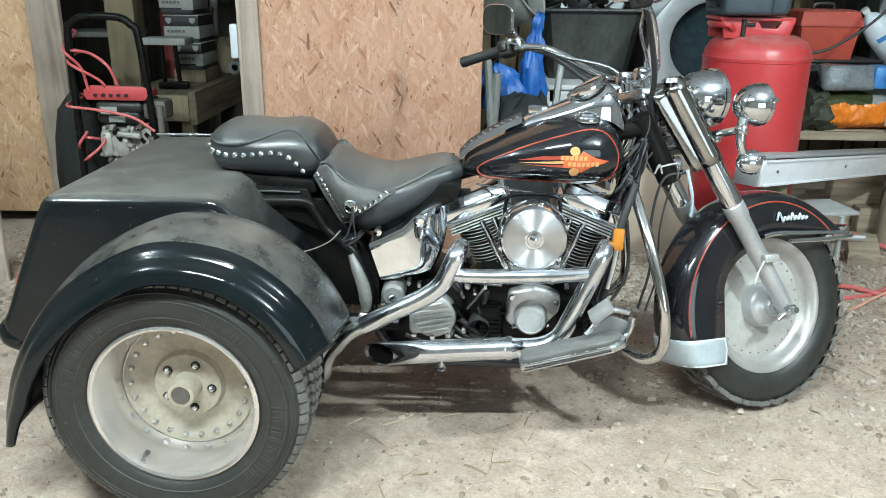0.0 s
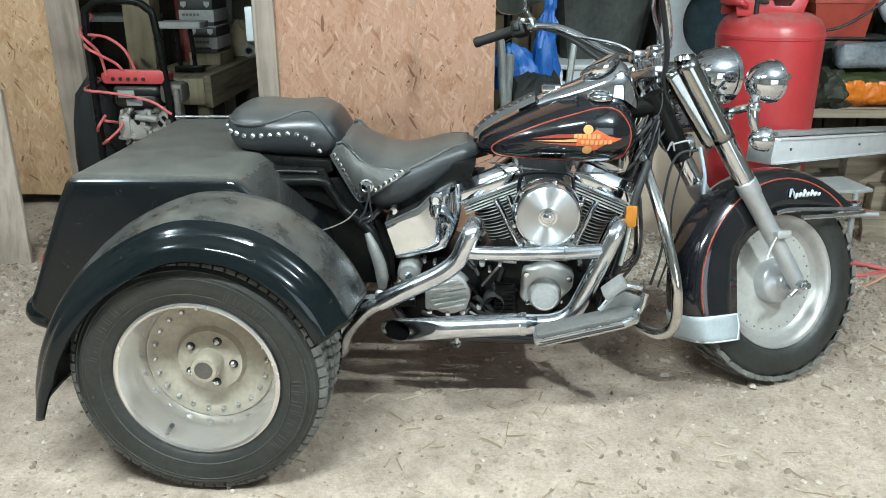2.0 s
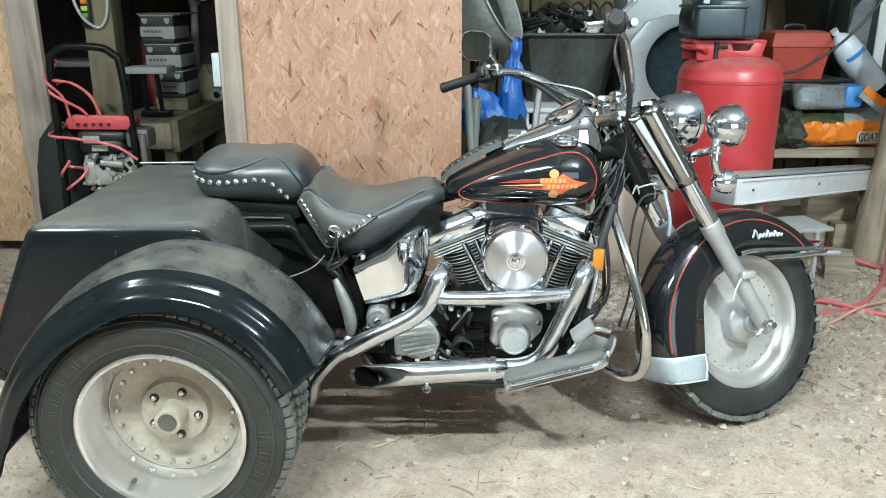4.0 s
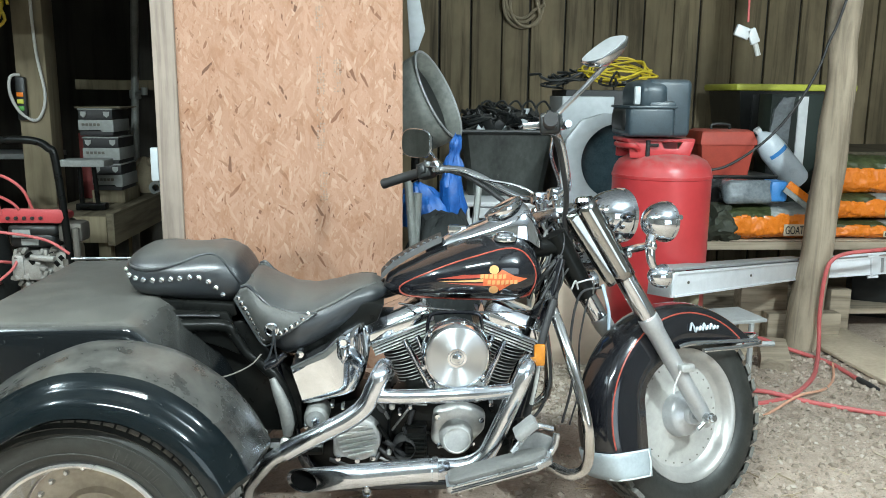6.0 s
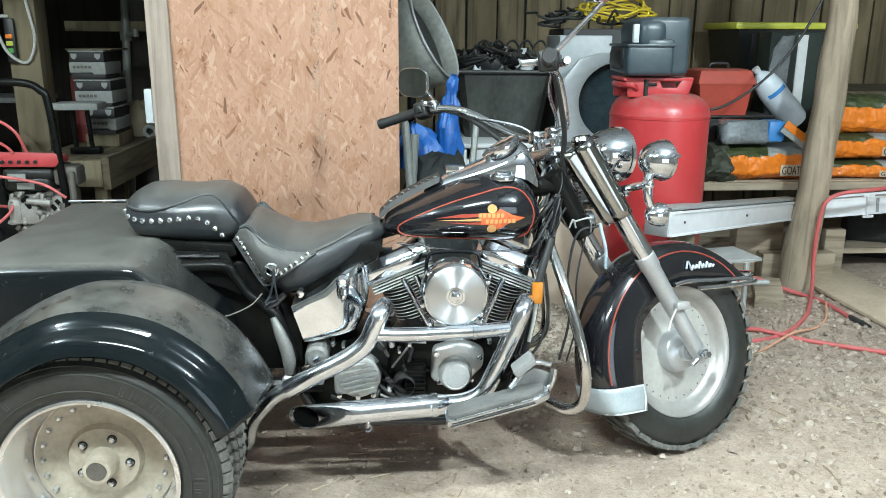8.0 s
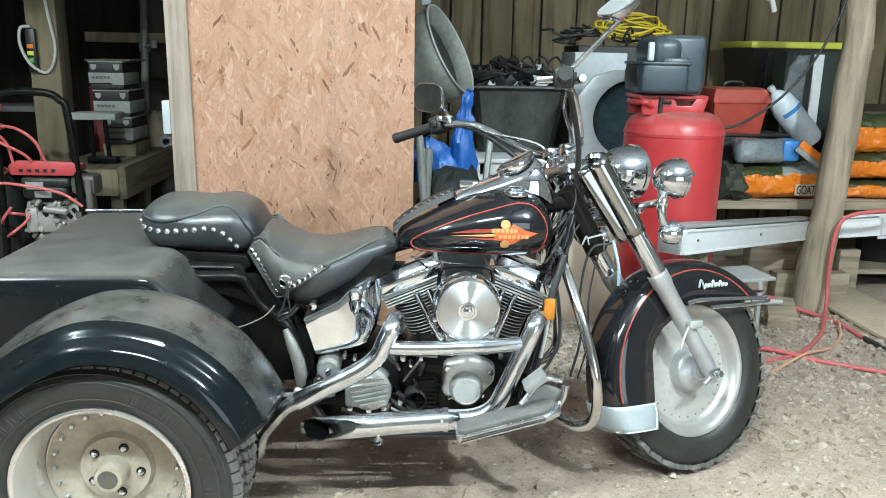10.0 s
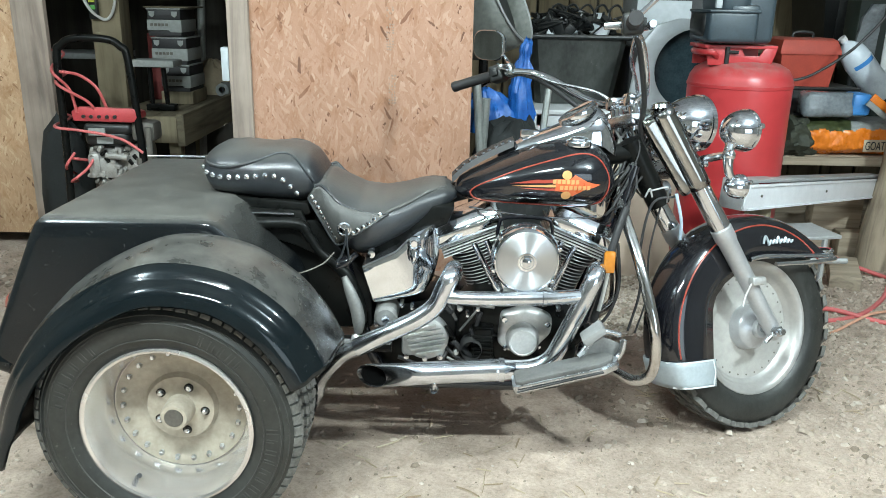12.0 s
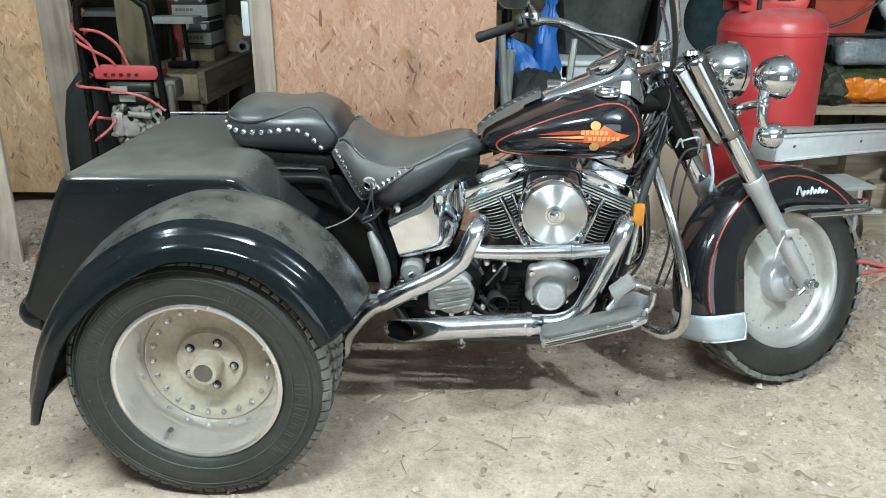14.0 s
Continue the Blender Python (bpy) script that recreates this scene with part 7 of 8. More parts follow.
# grey plastic hood, blue tarp and lumber behind the partition's edge
hood = thing("plastic_hood", (0.86, 1.35, 0.9), "worn grey plastic hood with an open mouth", "hood")
hm = Matrix.Translation((0.842, 1.36, 1.30)) @ Matrix.Rotation(radians(-26.5), 4, "Y") @ Matrix.Rotation(radians(-24), 4, "Z")
ANG = np.linspace(0, math.tau, 36, endpoint=False)
rings = [[((u - 0.75) * 0.30, ry * math.cos(a), rz * math.sin(a) + (1 - u) * -0.02) for a in ANG] for u, ry, rz in ((0.0, 0.10, 0.15), (0.2, 0.14, 0.185), (0.45, 0.155, 0.20), (0.75, 0.155, 0.208), (1.0, 0.15, 0.21))]
hb = part("shell", moved(loft(rings, caps=False), hm), M_HOOD, hood, "worn grey shell", 60)
sol = hb.modifiers.new("wall", "SOLIDIFY")
sol.thickness, sol.offset = 0.008, -1
part("mouth_rim", moved(tube([(0.075, 0.15 * math.cos(a), 0.21 * math.sin(a)) for a in ANG], 0.006, 8, 2, closed=True), hm), M_ALU_DULL, hood)
# black disc across the mouth stands in for shade inside the shell
part("inside", moved(loft([[(-0.02, 0.146 * math.cos(a), 0.20 * math.sin(a)) for a in ANG], [(0.0, 0.145 * math.cos(a), 0.20 * math.sin(a)) for a in ANG]]), hm), M_BLACKPLASTIC, hood)
part("stand", join(rod((0.80, 1.38, 0.0), (0.80, 1.38, 1.15), 0.02), rod((0.78, 1.25, 0.015), (0.95, 1.5, 0.015), 0.015)), M_BLACKMETAL, hood)
def heap(rows, cy, squash, rough):
    """A crumpled heap of sheet: uneven rings from bottom to top (x, z, r)."""
    return loft([[(x + r * math.cos(t) * (1 + rough * noise.noise((math.cos(t) * 2.5, math.sin(t) * 2.5, z * 9))), cy + r * squash * math.sin(t), z + 0.03 * noise.noise((math.cos(t) * 4, math.sin(t) * 4, z * 6))) for t in ANG] for x, z, r in rows])


single("blue_tarp", rumple(join(heap(((0.955, 0.80, 0.05), (0.955, 0.95, 0.045), (0.957, 1.02, 0.038), (0.965, 1.10, 0.026), (0.975, 1.16, 0.010)), 1.14, 0.7, 0.5),
                         heap(((0.82, 0.78, 0.10), (0.815, 0.85, 0.095), (0.81, 0.90, 0.08), (0.80, 0.945, 0.03)), 1.12, 0.6, 0.5)), 0.022, 18, 1.0), M_BLUE, "crumpled bright blue tarp over a bag", "tarp")
single("duffel_bag", rumple(loft([[(0.93 + r * math.cos(a), 1.02 + r * 0.8 * math.sin(a), z + 0.05 * noise.noise((math.cos(a) * 3, math.sin(a) * 3, z * 5))) for a in np.linspace(0, math.tau, 24, endpoint=False)]
                             for z, r in ((0.0, 0.20), (0.25, 0.21), (0.5, 0.20), (0.68, 0.17), (0.78, 0.12), (0.83, 0.05))]), 0.04, 10, 3.0), M_CLOTH, "slumped dark cloth duffel bag", "bag")
for a, b, r in (((0.76, 0.95, 0.0), (0.80, 0.98, 0.93), 0.02), ((0.84, 0.93, 0.0), (0.76, 0.96, 0.99), 0.018), ((0.98, 1.0, 0.0), (1.08, 1.2, 0.95), 0.016)):
    single("metal_bar", rod(a, b, r, 10), M_PIPE, "leaning dull metal bar", "metal bar", "leaning bars")
single("folded_sheet", slab([(0.775, 1.52), (0.811, 1.53), (0.844, 1.62), (0.818, 1.756), (0.81, 2.3), (0.755, 2.3), (0.76, 1.755)], 1.42, 1.44, 0.004), M_GREYPANEL, "pale grey bent sheet hanging down", "metal sheet")

# pale panel with a round cut-out beside the compressor
out = [(1.49, 0.0), (1.50, 0.92), (1.53, 1.13), (1.60, 1.22), (1.70, 1.25), (1.80, 1.25), (1.80, 1.19)]
arc = [(1.79 + 0.185 * math.cos(a), 1.02 + 0.185 * math.sin(a)) for a in np.radians(np.linspace(85, 262, 22))]
single("pale_panel", slab(out + arc + [(1.75, 0.0)], 1.50, 1.53, 0.004), M_GREYPANEL, "pale grey panel with a round cut-out", "panel")
single("cardboard_sheet", box(1.38, 1.80, 1.475, 1.485, 0.0, 0.74, 0.002), M_CARDBOARD, "plain pinkish cardboard sheet standing against the panel", "cardboard")
ring = thing("round_tub", (1.80, 1.75, 0.8), "dark round tub edge with a blue-green inside", "tub")
part("tub_wall", lathe([(0.20, -0.14), (0.205, 0.02), (0.195, 0.02), (0.19, -0.13), (0, -0.13)], 40, at=(1.80, 1.70, 1.02)), M_TEAL, ring)
part("tub_stand", box(1.7, 1.9, 1.62, 1.78, 0, 0.83), M_BLACKPLASTIC, ring)
wb = thing("white_carton", (1.66, 1.95, 0), "white carton on a dark box", "carton")
part("carton_base", box(1.56, 1.86, 1.85, 2.25, 0, 1.10, 0.006), M_BLACKCARD, wb)
part("carton_top", box(1.575, 1.85, 1.86, 2.22, 1.10, 1.33, 0.006), M_GREYPANEL, wb)


def coil(name, centre, r, turns, thick, material, label, cat, tilt=(0, 0, 0), seed=1, wob=0.12, squash=0.6):
    rg = random.Random(seed)
    pts = []
    for t in range(turns):
        ro, ox, oy, oz = r * rg.uniform(0.75, 1.1), rg.uniform(-wob, wob) * r, rg.uniform(-wob, wob) * r, rg.uniform(-0.1, 0.35) * r
        for k in range(10):
            a = k * math.tau / 10
            pts.append(Vector((ox + ro * math.cos(a), oy + ro * squash * math.sin(a), oz * 0.5 + 0.12 * r * math.sin(2 * a + t))))
    bm = tube(pts, thick, 8, 3)
    return single(name, moved(bm, Matrix.Translation(centre) @ Euler([radians(q) for q in tilt]).to_matrix().to_4x4()), material, label, cat)


coil("yellow_cable", (1.97, 2.2, 1.452), 0.20, 7, 0.0058, M_YELLOW, "coiled yellow extension cord on the shelf", "cable coil", (24, 0, 6), 4, 0.22)
stand = thing("clutter_shelf", (1.9, 2.2, 0), "dark shelf unit heaped with odds and ends", "shelf")
part("shelf_body", box(1.62, 2.2, 2.0, 2.4, 0.0, 1.365, 0.01), M_BLACKCARD, stand)
rnd = random.Random(3)
for k in range(12):
    c0 = Vector((rnd.uniform(1.5, 2.0), rnd.uniform(1.95, 2.3), 1.368 + rnd.uniform(0.0, 0.05)))
    single("cable_scrap", tube([c0 + Vector((rnd.uniform(-0.1, 0.1), rnd.uniform(-0.08, 0.08), rnd.uniform(-0.02, 0.06))) for _ in range(5)], 0.007, 6, 4), M_BLACKPLASTIC, "black cable scrap on the shelf", "cable", "cable scraps")
coil("rope_coil", (1.63, 3.655, 1.985), 0.15, 5, 0.011, M_ROPE, "dusty rope coil hung on the board wall", "rope", (90, 0, 0), 8, 0.2, 1.15)

plug = thing("hanging_plug", (2.545, 1.9, 1.6), "white plug hanging on a red cord", "plug")
part("cord", tube([(2.53, 1.9, TOP), (2.535, 1.9, 2.2), (2.548, 1.9, 1.72)], 0.006, 8), M_REDHOSE, plug, "red cord")
part("wrap", join(moved(box(-0.05, 0.03, -0.012, 0.012, -0.03, 0.03, 0.006), Matrix.Translation((2.53, 1.9, 1.665)) @ Matrix.Rotation(radians(20), 4, "Y")), moved(box(-0.02, 0.03, -0.012, 0.012, -0.05, 0.03, 0.006), Matrix.Translation((2.57, 1.9, 1.655)) @ Matrix.Rotation(radians(-25), 4, "Y"))), M_WHITE, plug, "white taped wrap")
part("plug_body", rod((2.595, 1.9, 1.61), (2.616, 1.9, 1.55), 0.014, 10), M_CORD, plug)
single("black_cable", tube([(2.97, 1.66, 1.95), (2.90, 1.66, 1.70), (2.864, 1.66, 1.608), (2.815, 1.66, 1.456), (2.716, 1.68, 1.26), (2.583, 1.70, 1.10), (2.42, 1.72, 0.985), (2.28, 1.75, 0.94), (2.15, 1.9, 0.80)], 0.007, 8), M_RUBBER, "black cable looping from the pole", "cable")

# red air hoses on the dirt and up the pole
single("air_hose", tube([(1.9, 1.0, 0.015), (2.2, 1.30, 0.02), (2.42, 1.49, 0.10), (2.59, 1.58, 0.10), (2.727, 1.60, 0.05), (2.84, 1.545, 0.02), (2.91, 1.41, 0.014), (2.918, 1.19, 0.014)], 0.0105, 10, 10), M_REDHOSE, "red rubber air hose lying on the dirt", "hose", "red hoses")
single("hose_end", tube([(2.918, 1.19, 0.014), (2.925, 1.12, 0.014), (2.933, 1.05, 0.014)], [0.014, 0.014, 0.010], 10), M_RUBBER, "black end fitting of the red hose", "hose fitting")
single("air_hose", tube([(1.95, 0.80, 0.014), (2.175, 0.905, 0.014), (2.328, 0.912, 0.014), (2.503, 1.0, 0.014), (2.707, 1.215, 0.016), (2.86, 1.46, 0.03), (2.935, 1.60, 0.10), (2.937, 1.62, 0.21), (2.942, 1.62, 0.393), (2.968, 1.62, 0.498), (3.054, 1.62, 0.542), (3.257, 1.62, 0.565), (3.5, 1.8, 0.56)], 0.0105, 10, 10), M_REDHOSE, "red rubber air hose climbing past the pole", "hose", "red hoses")
single("air_hose", tube([(1.9, 1.25, 0.014), (2.249, 1.08, 0.014), (2.374, 1.005, 0.03), (2.514, 0.918, 0.018), (2.651, 0.841, 0.014), (2.799, 0.76, 0.014), (3.2, 0.55, 0.014)], 0.0105, 10, 8), M_REDHOSE, "red rubber air hose stretched along the dirt", "hose", "red hoses")
single("orange_lead", tube([(1.95, 0.62, 0.009), (2.115, 0.703, 0.009), (2.273, 0.786, 0.009), (2.498, 0.937, 0.035), (2.685, 1.069, 0.012), (2.80, 1.2, 0.012), (2.894, 1.374, 0.03)], 0.006, 8, 8), M_PINK, "thin orange cord on the dirt", "cord")

# ---- left-hand bay ----
gen = thing("engine_pump", (-0.95, 1.35, 0), "pump cart with a red top, silver engine and black tube handle", "engine cart")
GX0, GX1, GY = -1.085, -0.765, 1.24
part("handle", tube([(GX0 - 0.02, GY, 0.12), (GX0, GY, 0.55), (GX0 + 0.005, GY, 1.02), (GX0 + 0.03, GY, 1.09), (GX0 + 0.09, GY, 1.12), (GX1 - 0.09, GY, 1.12), (GX1 - 0.03, GY, 1.09), (GX1, GY, 1.02), (GX1 + 0.03, GY, 0.55), (GX1 + 0.04, GY, 0.12)], 0.017, 14, 6), M_BLACKMETAL, gen, "black tube handle")
part("red_panel", slab([(-1.03, 0.762), (-0.76, 0.760), (-0.742, 0.782), (-0.748, 0.822), (-1.0, 0.828), (-1.038, 0.805)], 1.22, 1.245, 0.008), M_REDPLASTIC, gen, "red control panel")
part("red_top", box(-1.02, -0.76, 1.25, 1.40, 0.76, 0.80, 0.02), M_REDPLASTIC, gen)
for k in range(5):
    part("panel_button", lathe([(0.008, 1.22), (0.008, 1.212), (0, 1.211)], 10, at=(-0.98 + 0.035 * k, 0, 0.785)), M_BLACKPLASTIC, gen)
part("engine_block", join(box(-0.98, -0.76, 1.27, 1.50, 0.36, 0.64, 0.03), box(-0.95, -0.86, 1.23, 1.30, 0.50, 0.60, 0.015), rod((-0.90, 1.225, 0.61), (-0.80, 1.225, 0.60), 0.014), box(-0.82, -0.73, 1.24, 1.34, 0.50, 0.64, 0.02), box(-0.99, -0.93, 1.22, 1.32, 0.50, 0.62, 0.02)), M_SILVER, gen, "oily silver engine")
rnd = random.Random(8)
for k in range(60):
    x, z = rnd.uniform(-0.99, -0.72), rnd.uniform(0.48, 0.645)
    part("engine_fitting", moved(box(-0.014, 0.014, -0.014, 0.014, -0.008, 0.008, 0.003), Matrix.Translation((x, 1.238 + rnd.uniform(-0.006, 0.03), z)) @ Matrix.Rotation(rnd.uniform(0, 3), 4, "Y")), rnd.choice((M_SILVER, M_SOIL, M_BLACKMETAL, M_SILVER)), gen)
part("air_box", box(-1.0, -0.80, 1.24, 1.50, 0.648, 0.72, 0.025, 3), M_BLACKPLASTIC, gen)
part("air_box", box(-1.0, -0.785, 1.235, 1.48, 0.70, 0.752, 0.02, 3), M_BLACKPLASTIC, gen)
part("label_plate", box(-0.972, -0.896, 1.228, 1.234, 0.698, 0.732), M_PAPER, gen, "white label with grey bars")
part("label_plate", box(-0.938, -0.866, 1.232, 1.2395, 0.662, 0.69), M_PAPER, gen)
part("pump_head", join(box(-0.79, -0.68, 1.25, 1.36, 0.67, 0.76, 0.02), rod((-0.75, 1.24, 0.50), (-0.75, 1.24, 0.60), 0.02), rod((-0.70, 1.23, 0.60), (-0.70, 1.23, 0.74), 0.014)), M_SOIL, gen, "grey pump head")
part("base", box(-1.10, -0.72, 1.2, 1.56, 0.28, 0.33, 0.01), M_BLACKMETAL, gen)
for s in (GX0 - 0.04, GX1 + 0.05):
    w_ = part("wheel", lathe([(0.0, -0.03), (0.10, -0.03), (0.13, -0.02), (0.13, 0.02), (0.10, 0.03), (0, 0.03)], 28, "x", (s, 1.45, 0.13)), M_RUBBER, gen)
rnd = random.Random(21)
hp = [((-1.56, 1.90, 1.16), (-1.36, 1.62, 1.16), (-1.152, 1.2, 1.059), (-1.09, 1.2, 0.99), (-1.022, 1.2, 0.907), (-1.008, 1.22, 0.80)), ((-1.56, 1.90, 0.97), (-1.36, 1.62, 0.97), (-1.152, 1.2, 0.977), (-1.052, 1.2, 0.98), (-0.972, 1.2, 0.968), (-0.90, 1.2, 0.914), (-0.881, 1.24, 0.82)),
      ((-1.56, 1.90, 1.0), (-1.36, 1.62, 1.0), (-1.152, 1.19, 0.975), (-1.072, 1.19, 0.933), (-0.949, 1.2, 0.856), (-0.93, 1.24, 0.80)), ((-1.56, 1.90, 0.93), (-1.36, 1.62, 0.93), (-1.151, 1.19, 0.782), (-1.102, 1.19, 0.743), (-0.995, 1.19, 0.727), (-0.887, 1.19, 0.711), (-0.795, 1.19, 0.685), (-0.721, 1.2, 0.63)),
      ((-1.56, 1.90, 0.58), (-1.36, 1.62, 0.58), (-1.141, 1.2, 0.587), (-1.042, 1.21, 0.595), (-0.99, 1.25, 0.58)), ((-1.56, 1.90, 0.45), (-1.36, 1.62, 0.45), (-1.145, 1.2, 0.518), (-1.076, 1.2, 0.553), (-1.04, 1.22, 0.62)), ((-1.56, 1.90, 0.50), (-1.36, 1.62, 0.50), (-1.141, 1.2, 0.497), (-1.058, 1.2, 0.491), (-0.979, 1.2, 0.554), (-0.955, 1.24, 0.61))]
for p in hp:
    z_in = 1.306 + (p[2][2] - 1.306) * 1.16
    single("air_hose", tube((Vector((-1.75, 2.0, z_in + 0.02)), Vector((-1.50, 1.90, z_in + 0.01)), Vector((-1.315, 1.80, z_in))) + p[3:], 0.0065, 8, 8), M_REDHOSE, "red hose draped round the pump cart", "hose", "red hoses")
single("duffel_bag", loft([[(-1.30 + r * math.cos(a), 1.66 + r * 0.8 * math.sin(a), z + 0.04 * noise.noise((math.cos(a) * 3, math.sin(a) * 3, z * 5))) for a in np.linspace(0, math.tau, 24, endpoint=False)]
                             for z, r in ((0.0, 0.13), (0.3, 0.135), (0.5, 0.12), (0.64, 0.09), (0.72, 0.03))]), M_CLOTH, "slumped dark cloth bag by the pump cart", "bag")
single("white_block", box(-1.15, -1.09, 1.10, 1.16, -0.005, 0.30, 0.004), M_PAPER, "pale block beside the pump cart", "block")

# square post with a cord and a tester hung on it
tagged(part("post_1", box(-1.245, -1.09, 2.0, 2.14, -0.02, 2.3, 0.006), M_BAYPOST), "square brown timber post in the bay", "post", kind="structure")
single("extension_lead", tube([(-1.12, 1.99, 2.2), (-1.135, 1.985, 1.9), (-1.13, 1.985, 1.55), (-1.10, 1.985, 1.32), (-1.125, 1.985, 1.21), (-1.17, 1.985, 1.18), (-1.225, 1.955, 1.23), (-1.262, 1.955, 1.32), (-1.255, 1.96, 1.40), (-1.22, 1.985, 1.41)], 0.008, 8, 6), M_CORD, "white cord hung on the post", "cord")
tester = thing("battery_tester", (-1.215, 1.985, 1.24), "black hand tester with green and yellow keys", "tester")
part("case", box(-1.24, -1.19, 1.965, 1.995, 1.18, 1.40, 0.008), M_BLACKPLASTIC, tester)
for k, m_ in enumerate((M_GREEN, M_LIME, M_ORANGEBAG)):
    part("key", box(-1.232, -1.20, 1.958, 1.966, 1.23 + 0.035 * k, 1.252 + 0.035 * k, 0.002), m_, tester)

# cart bed with cartons of paper
cart = thing("timber_cart", (-0.85, 2.3, 0), "rough timber cart bed", "cart")
part("side_beam", box(-0.705, -0.668, 1.62, 3.2, 0.585, 0.745, 0.004), M_BEAMY, cart)
part("end_beam", box(-1.08, -0.706, 1.62, 1.66, 0.60, 0.73, 0.004), M_POST, cart)
for k in range(3):
    part("plank", box(-1.08 + 0.125 * k, -0.96 + 0.125 * k, 1.661, 3.2, 0.705, 0.73, 0.003), M_BEAMY, cart)
for x in (-1.06, -0.74):
    for y in (1.70, 3.1):
        part("leg", box(x - 0.03, x + 0.03, y - 0.03, y + 0.03, -0.02, 0.70, 0.004), M_POST, cart)
single("timber_pallet", box(-0.95, -0.775, 2.12, 2.38, 0.731, 0.80, 0.004), M_POST, "short timber packing under the cartons", "pallet")
for k, (cx0, cx1, z) in enumerate(((-0.936, -0.776, 0.801), (-0.976, -0.782, 0.946), (-0.99, -0.804, 1.096))):
    ct = thing("paper_carton", ((cx0 + cx1) / 2, 2.22, z), "black and white printed paper carton in a stack", "carton", "stacked cartons")
    part("lid", box(cx0 + 0.004, cx1 - 0.004, 2.104, 2.356, z + 0.085, z + 0.138, 0.003), M_BLACKCARD, ct, "black carton lid")
    part("rim", box(cx0, cx1, 2.10, 2.36, z + 0.137, z + 0.144, 0.002), M_PAPER, ct)
    part("foot_band", box(cx0 + 0.006, cx1 - 0.006, 2.106, 2.35, z, z + 0.026, 0.002), M_BLACKCARD, ct)
    part("tray", slab([(cx0, z + 0.03), (cx0 + 0.115, z + 0.03), (cx0 + 0.125, z + 0.02), (cx1, z + 0.02), (cx1, z + 0.084), (cx0, z + 0.084)], 2.102, 2.358, 0.002), M_PAPER, ct, "white carton tray")
    part("print_bars", join(*[box(cx0 + 0.02 + 0.02 * i, cx0 + 0.034 + 0.02 * i, 2.098, 2.103, z + 0.052, z + 0.066) for i in range(5)]), M_SOIL, ct)
    for x0 in (cx0 + 0.03, cx1 - 0.035):
        part("shield_print", slab([(x0 - 0.016, z + 0.128), (x0 + 0.016, z + 0.128), (x0 + 0.014, z + 0.108), (x0, z + 0.096), (x0 - 0.014, z + 0.108)], 2.100, 2.105), M_PAPER, ct)
single("thin_board", box(-1.01, -0.77, 2.12, 2.40, 1.241, 1.249, 0.002), M_BEAMY, "thin board on top of the cartons", "board")
stool = thing("low_table", (-0.87, 1.86, 0), "low pale table with thin dark legs", "table")
part("tabletop", box(-0.99, -0.76, 1.80, 1.94, 0.955, 0.99, 0.006), M_PAPER, stool)
part("leg", rod((-0.905, 1.86, 0.955), (-0.905, 1.86, 0.76), 0.012), M_BLACKMETAL, stool)
part("leg", rod((-0.835, 1.86, 0.955), (-0.825, 1.86, 0.76), 0.012), M_BLACKMETAL, stool)
part("foot", box(-0.93, -0.78, 1.83, 1.89, 0.731, 0.765, 0.006), M_BLACKMETAL, stool)
sh = thing("white_shelf", (-1.4, 2.4, 0), "white board on dark trestles", "shelf")
part("board", box(-1.75, -1.26, 2.25, 2.6, 0.955, 0.985, 0.004), M_PAPER, sh)
part("trestle", join(rod((-1.65, 2.4, 0), (-1.65, 2.4, 0.955), 0.02), rod((-1.32, 2.4, 0), (-1.32, 2.4, 0.955), 0.02)), M_BLACKMETAL, sh)
single("red_carton", box(-1.07, -0.99, 2.30, 2.5, 0.731, 1.10, 0.004), M_DULLRED, "dull red carton behind the stack", "carton")
single("metal_pipe", rod((-0.955, 2.75, 0.0), (-0.832, 2.75, 2.3), 0.023, 16), M_PIPE, "upright dull metal pipe", "pipe")
single("pipe_fitting", join(lathe([(0.030, 0.0), (0.034, 0.006), (0.034, 0.05), (0.030, 0.056)], 20, "z", (-0.883, 2.75, 1.285)), rod((-0.875, 2.73, 1.315), (-0.80, 2.66, 1.33), 0.012, 12), rod((-0.80, 2.66, 1.31), (-0.80, 2.66, 1.355), 0.018, 12)), M_PIPE, "clamp on the metal pipe", "clamp")
single("shelf_rail", box(-1.25, -0.66, 2.78, 2.84, 1.34, 1.40, 0.004), M_POST, "dark timber rail across the bay", "rail")
single("switch_box", box(-0.245, -0.214, 0.85, 0.89, 0.99, 1.12, 0.005), M_GREYPANEL, "grey electrical box on the stud's edge", "electrical box")
rnd = random.Random(31)
for k in range(5):
    single("scrap_roll", lathe([(0.02, -0.05), (0.04, -0.05), (0.04, 0.05), (0.02, 0.05)], 18, at=(-0.72 - 0.02 * k, 2.55 + 0.10 * k, 0.77)), rnd.choice((M_PAPER, M_SOIL, M_ROPE)), "small roll on the cart bed", "roll", "rolls on the cart")
single("dusty_sack", loft([[(-0.84 + r * math.cos(a), 2.72 + r * math.sin(a), z + 0.03 * noise.noise((math.cos(a) * 3, math.sin(a) * 3, z * 9))) for a in np.linspace(0, math.tau, 22, endpoint=False)]
                           for z, r in ((0.735, 0.15), (0.80, 0.15), (0.88, 0.10), (0.93, 0.03))]), M_ROPE, "dusty sack heaped on the cart", "sack")
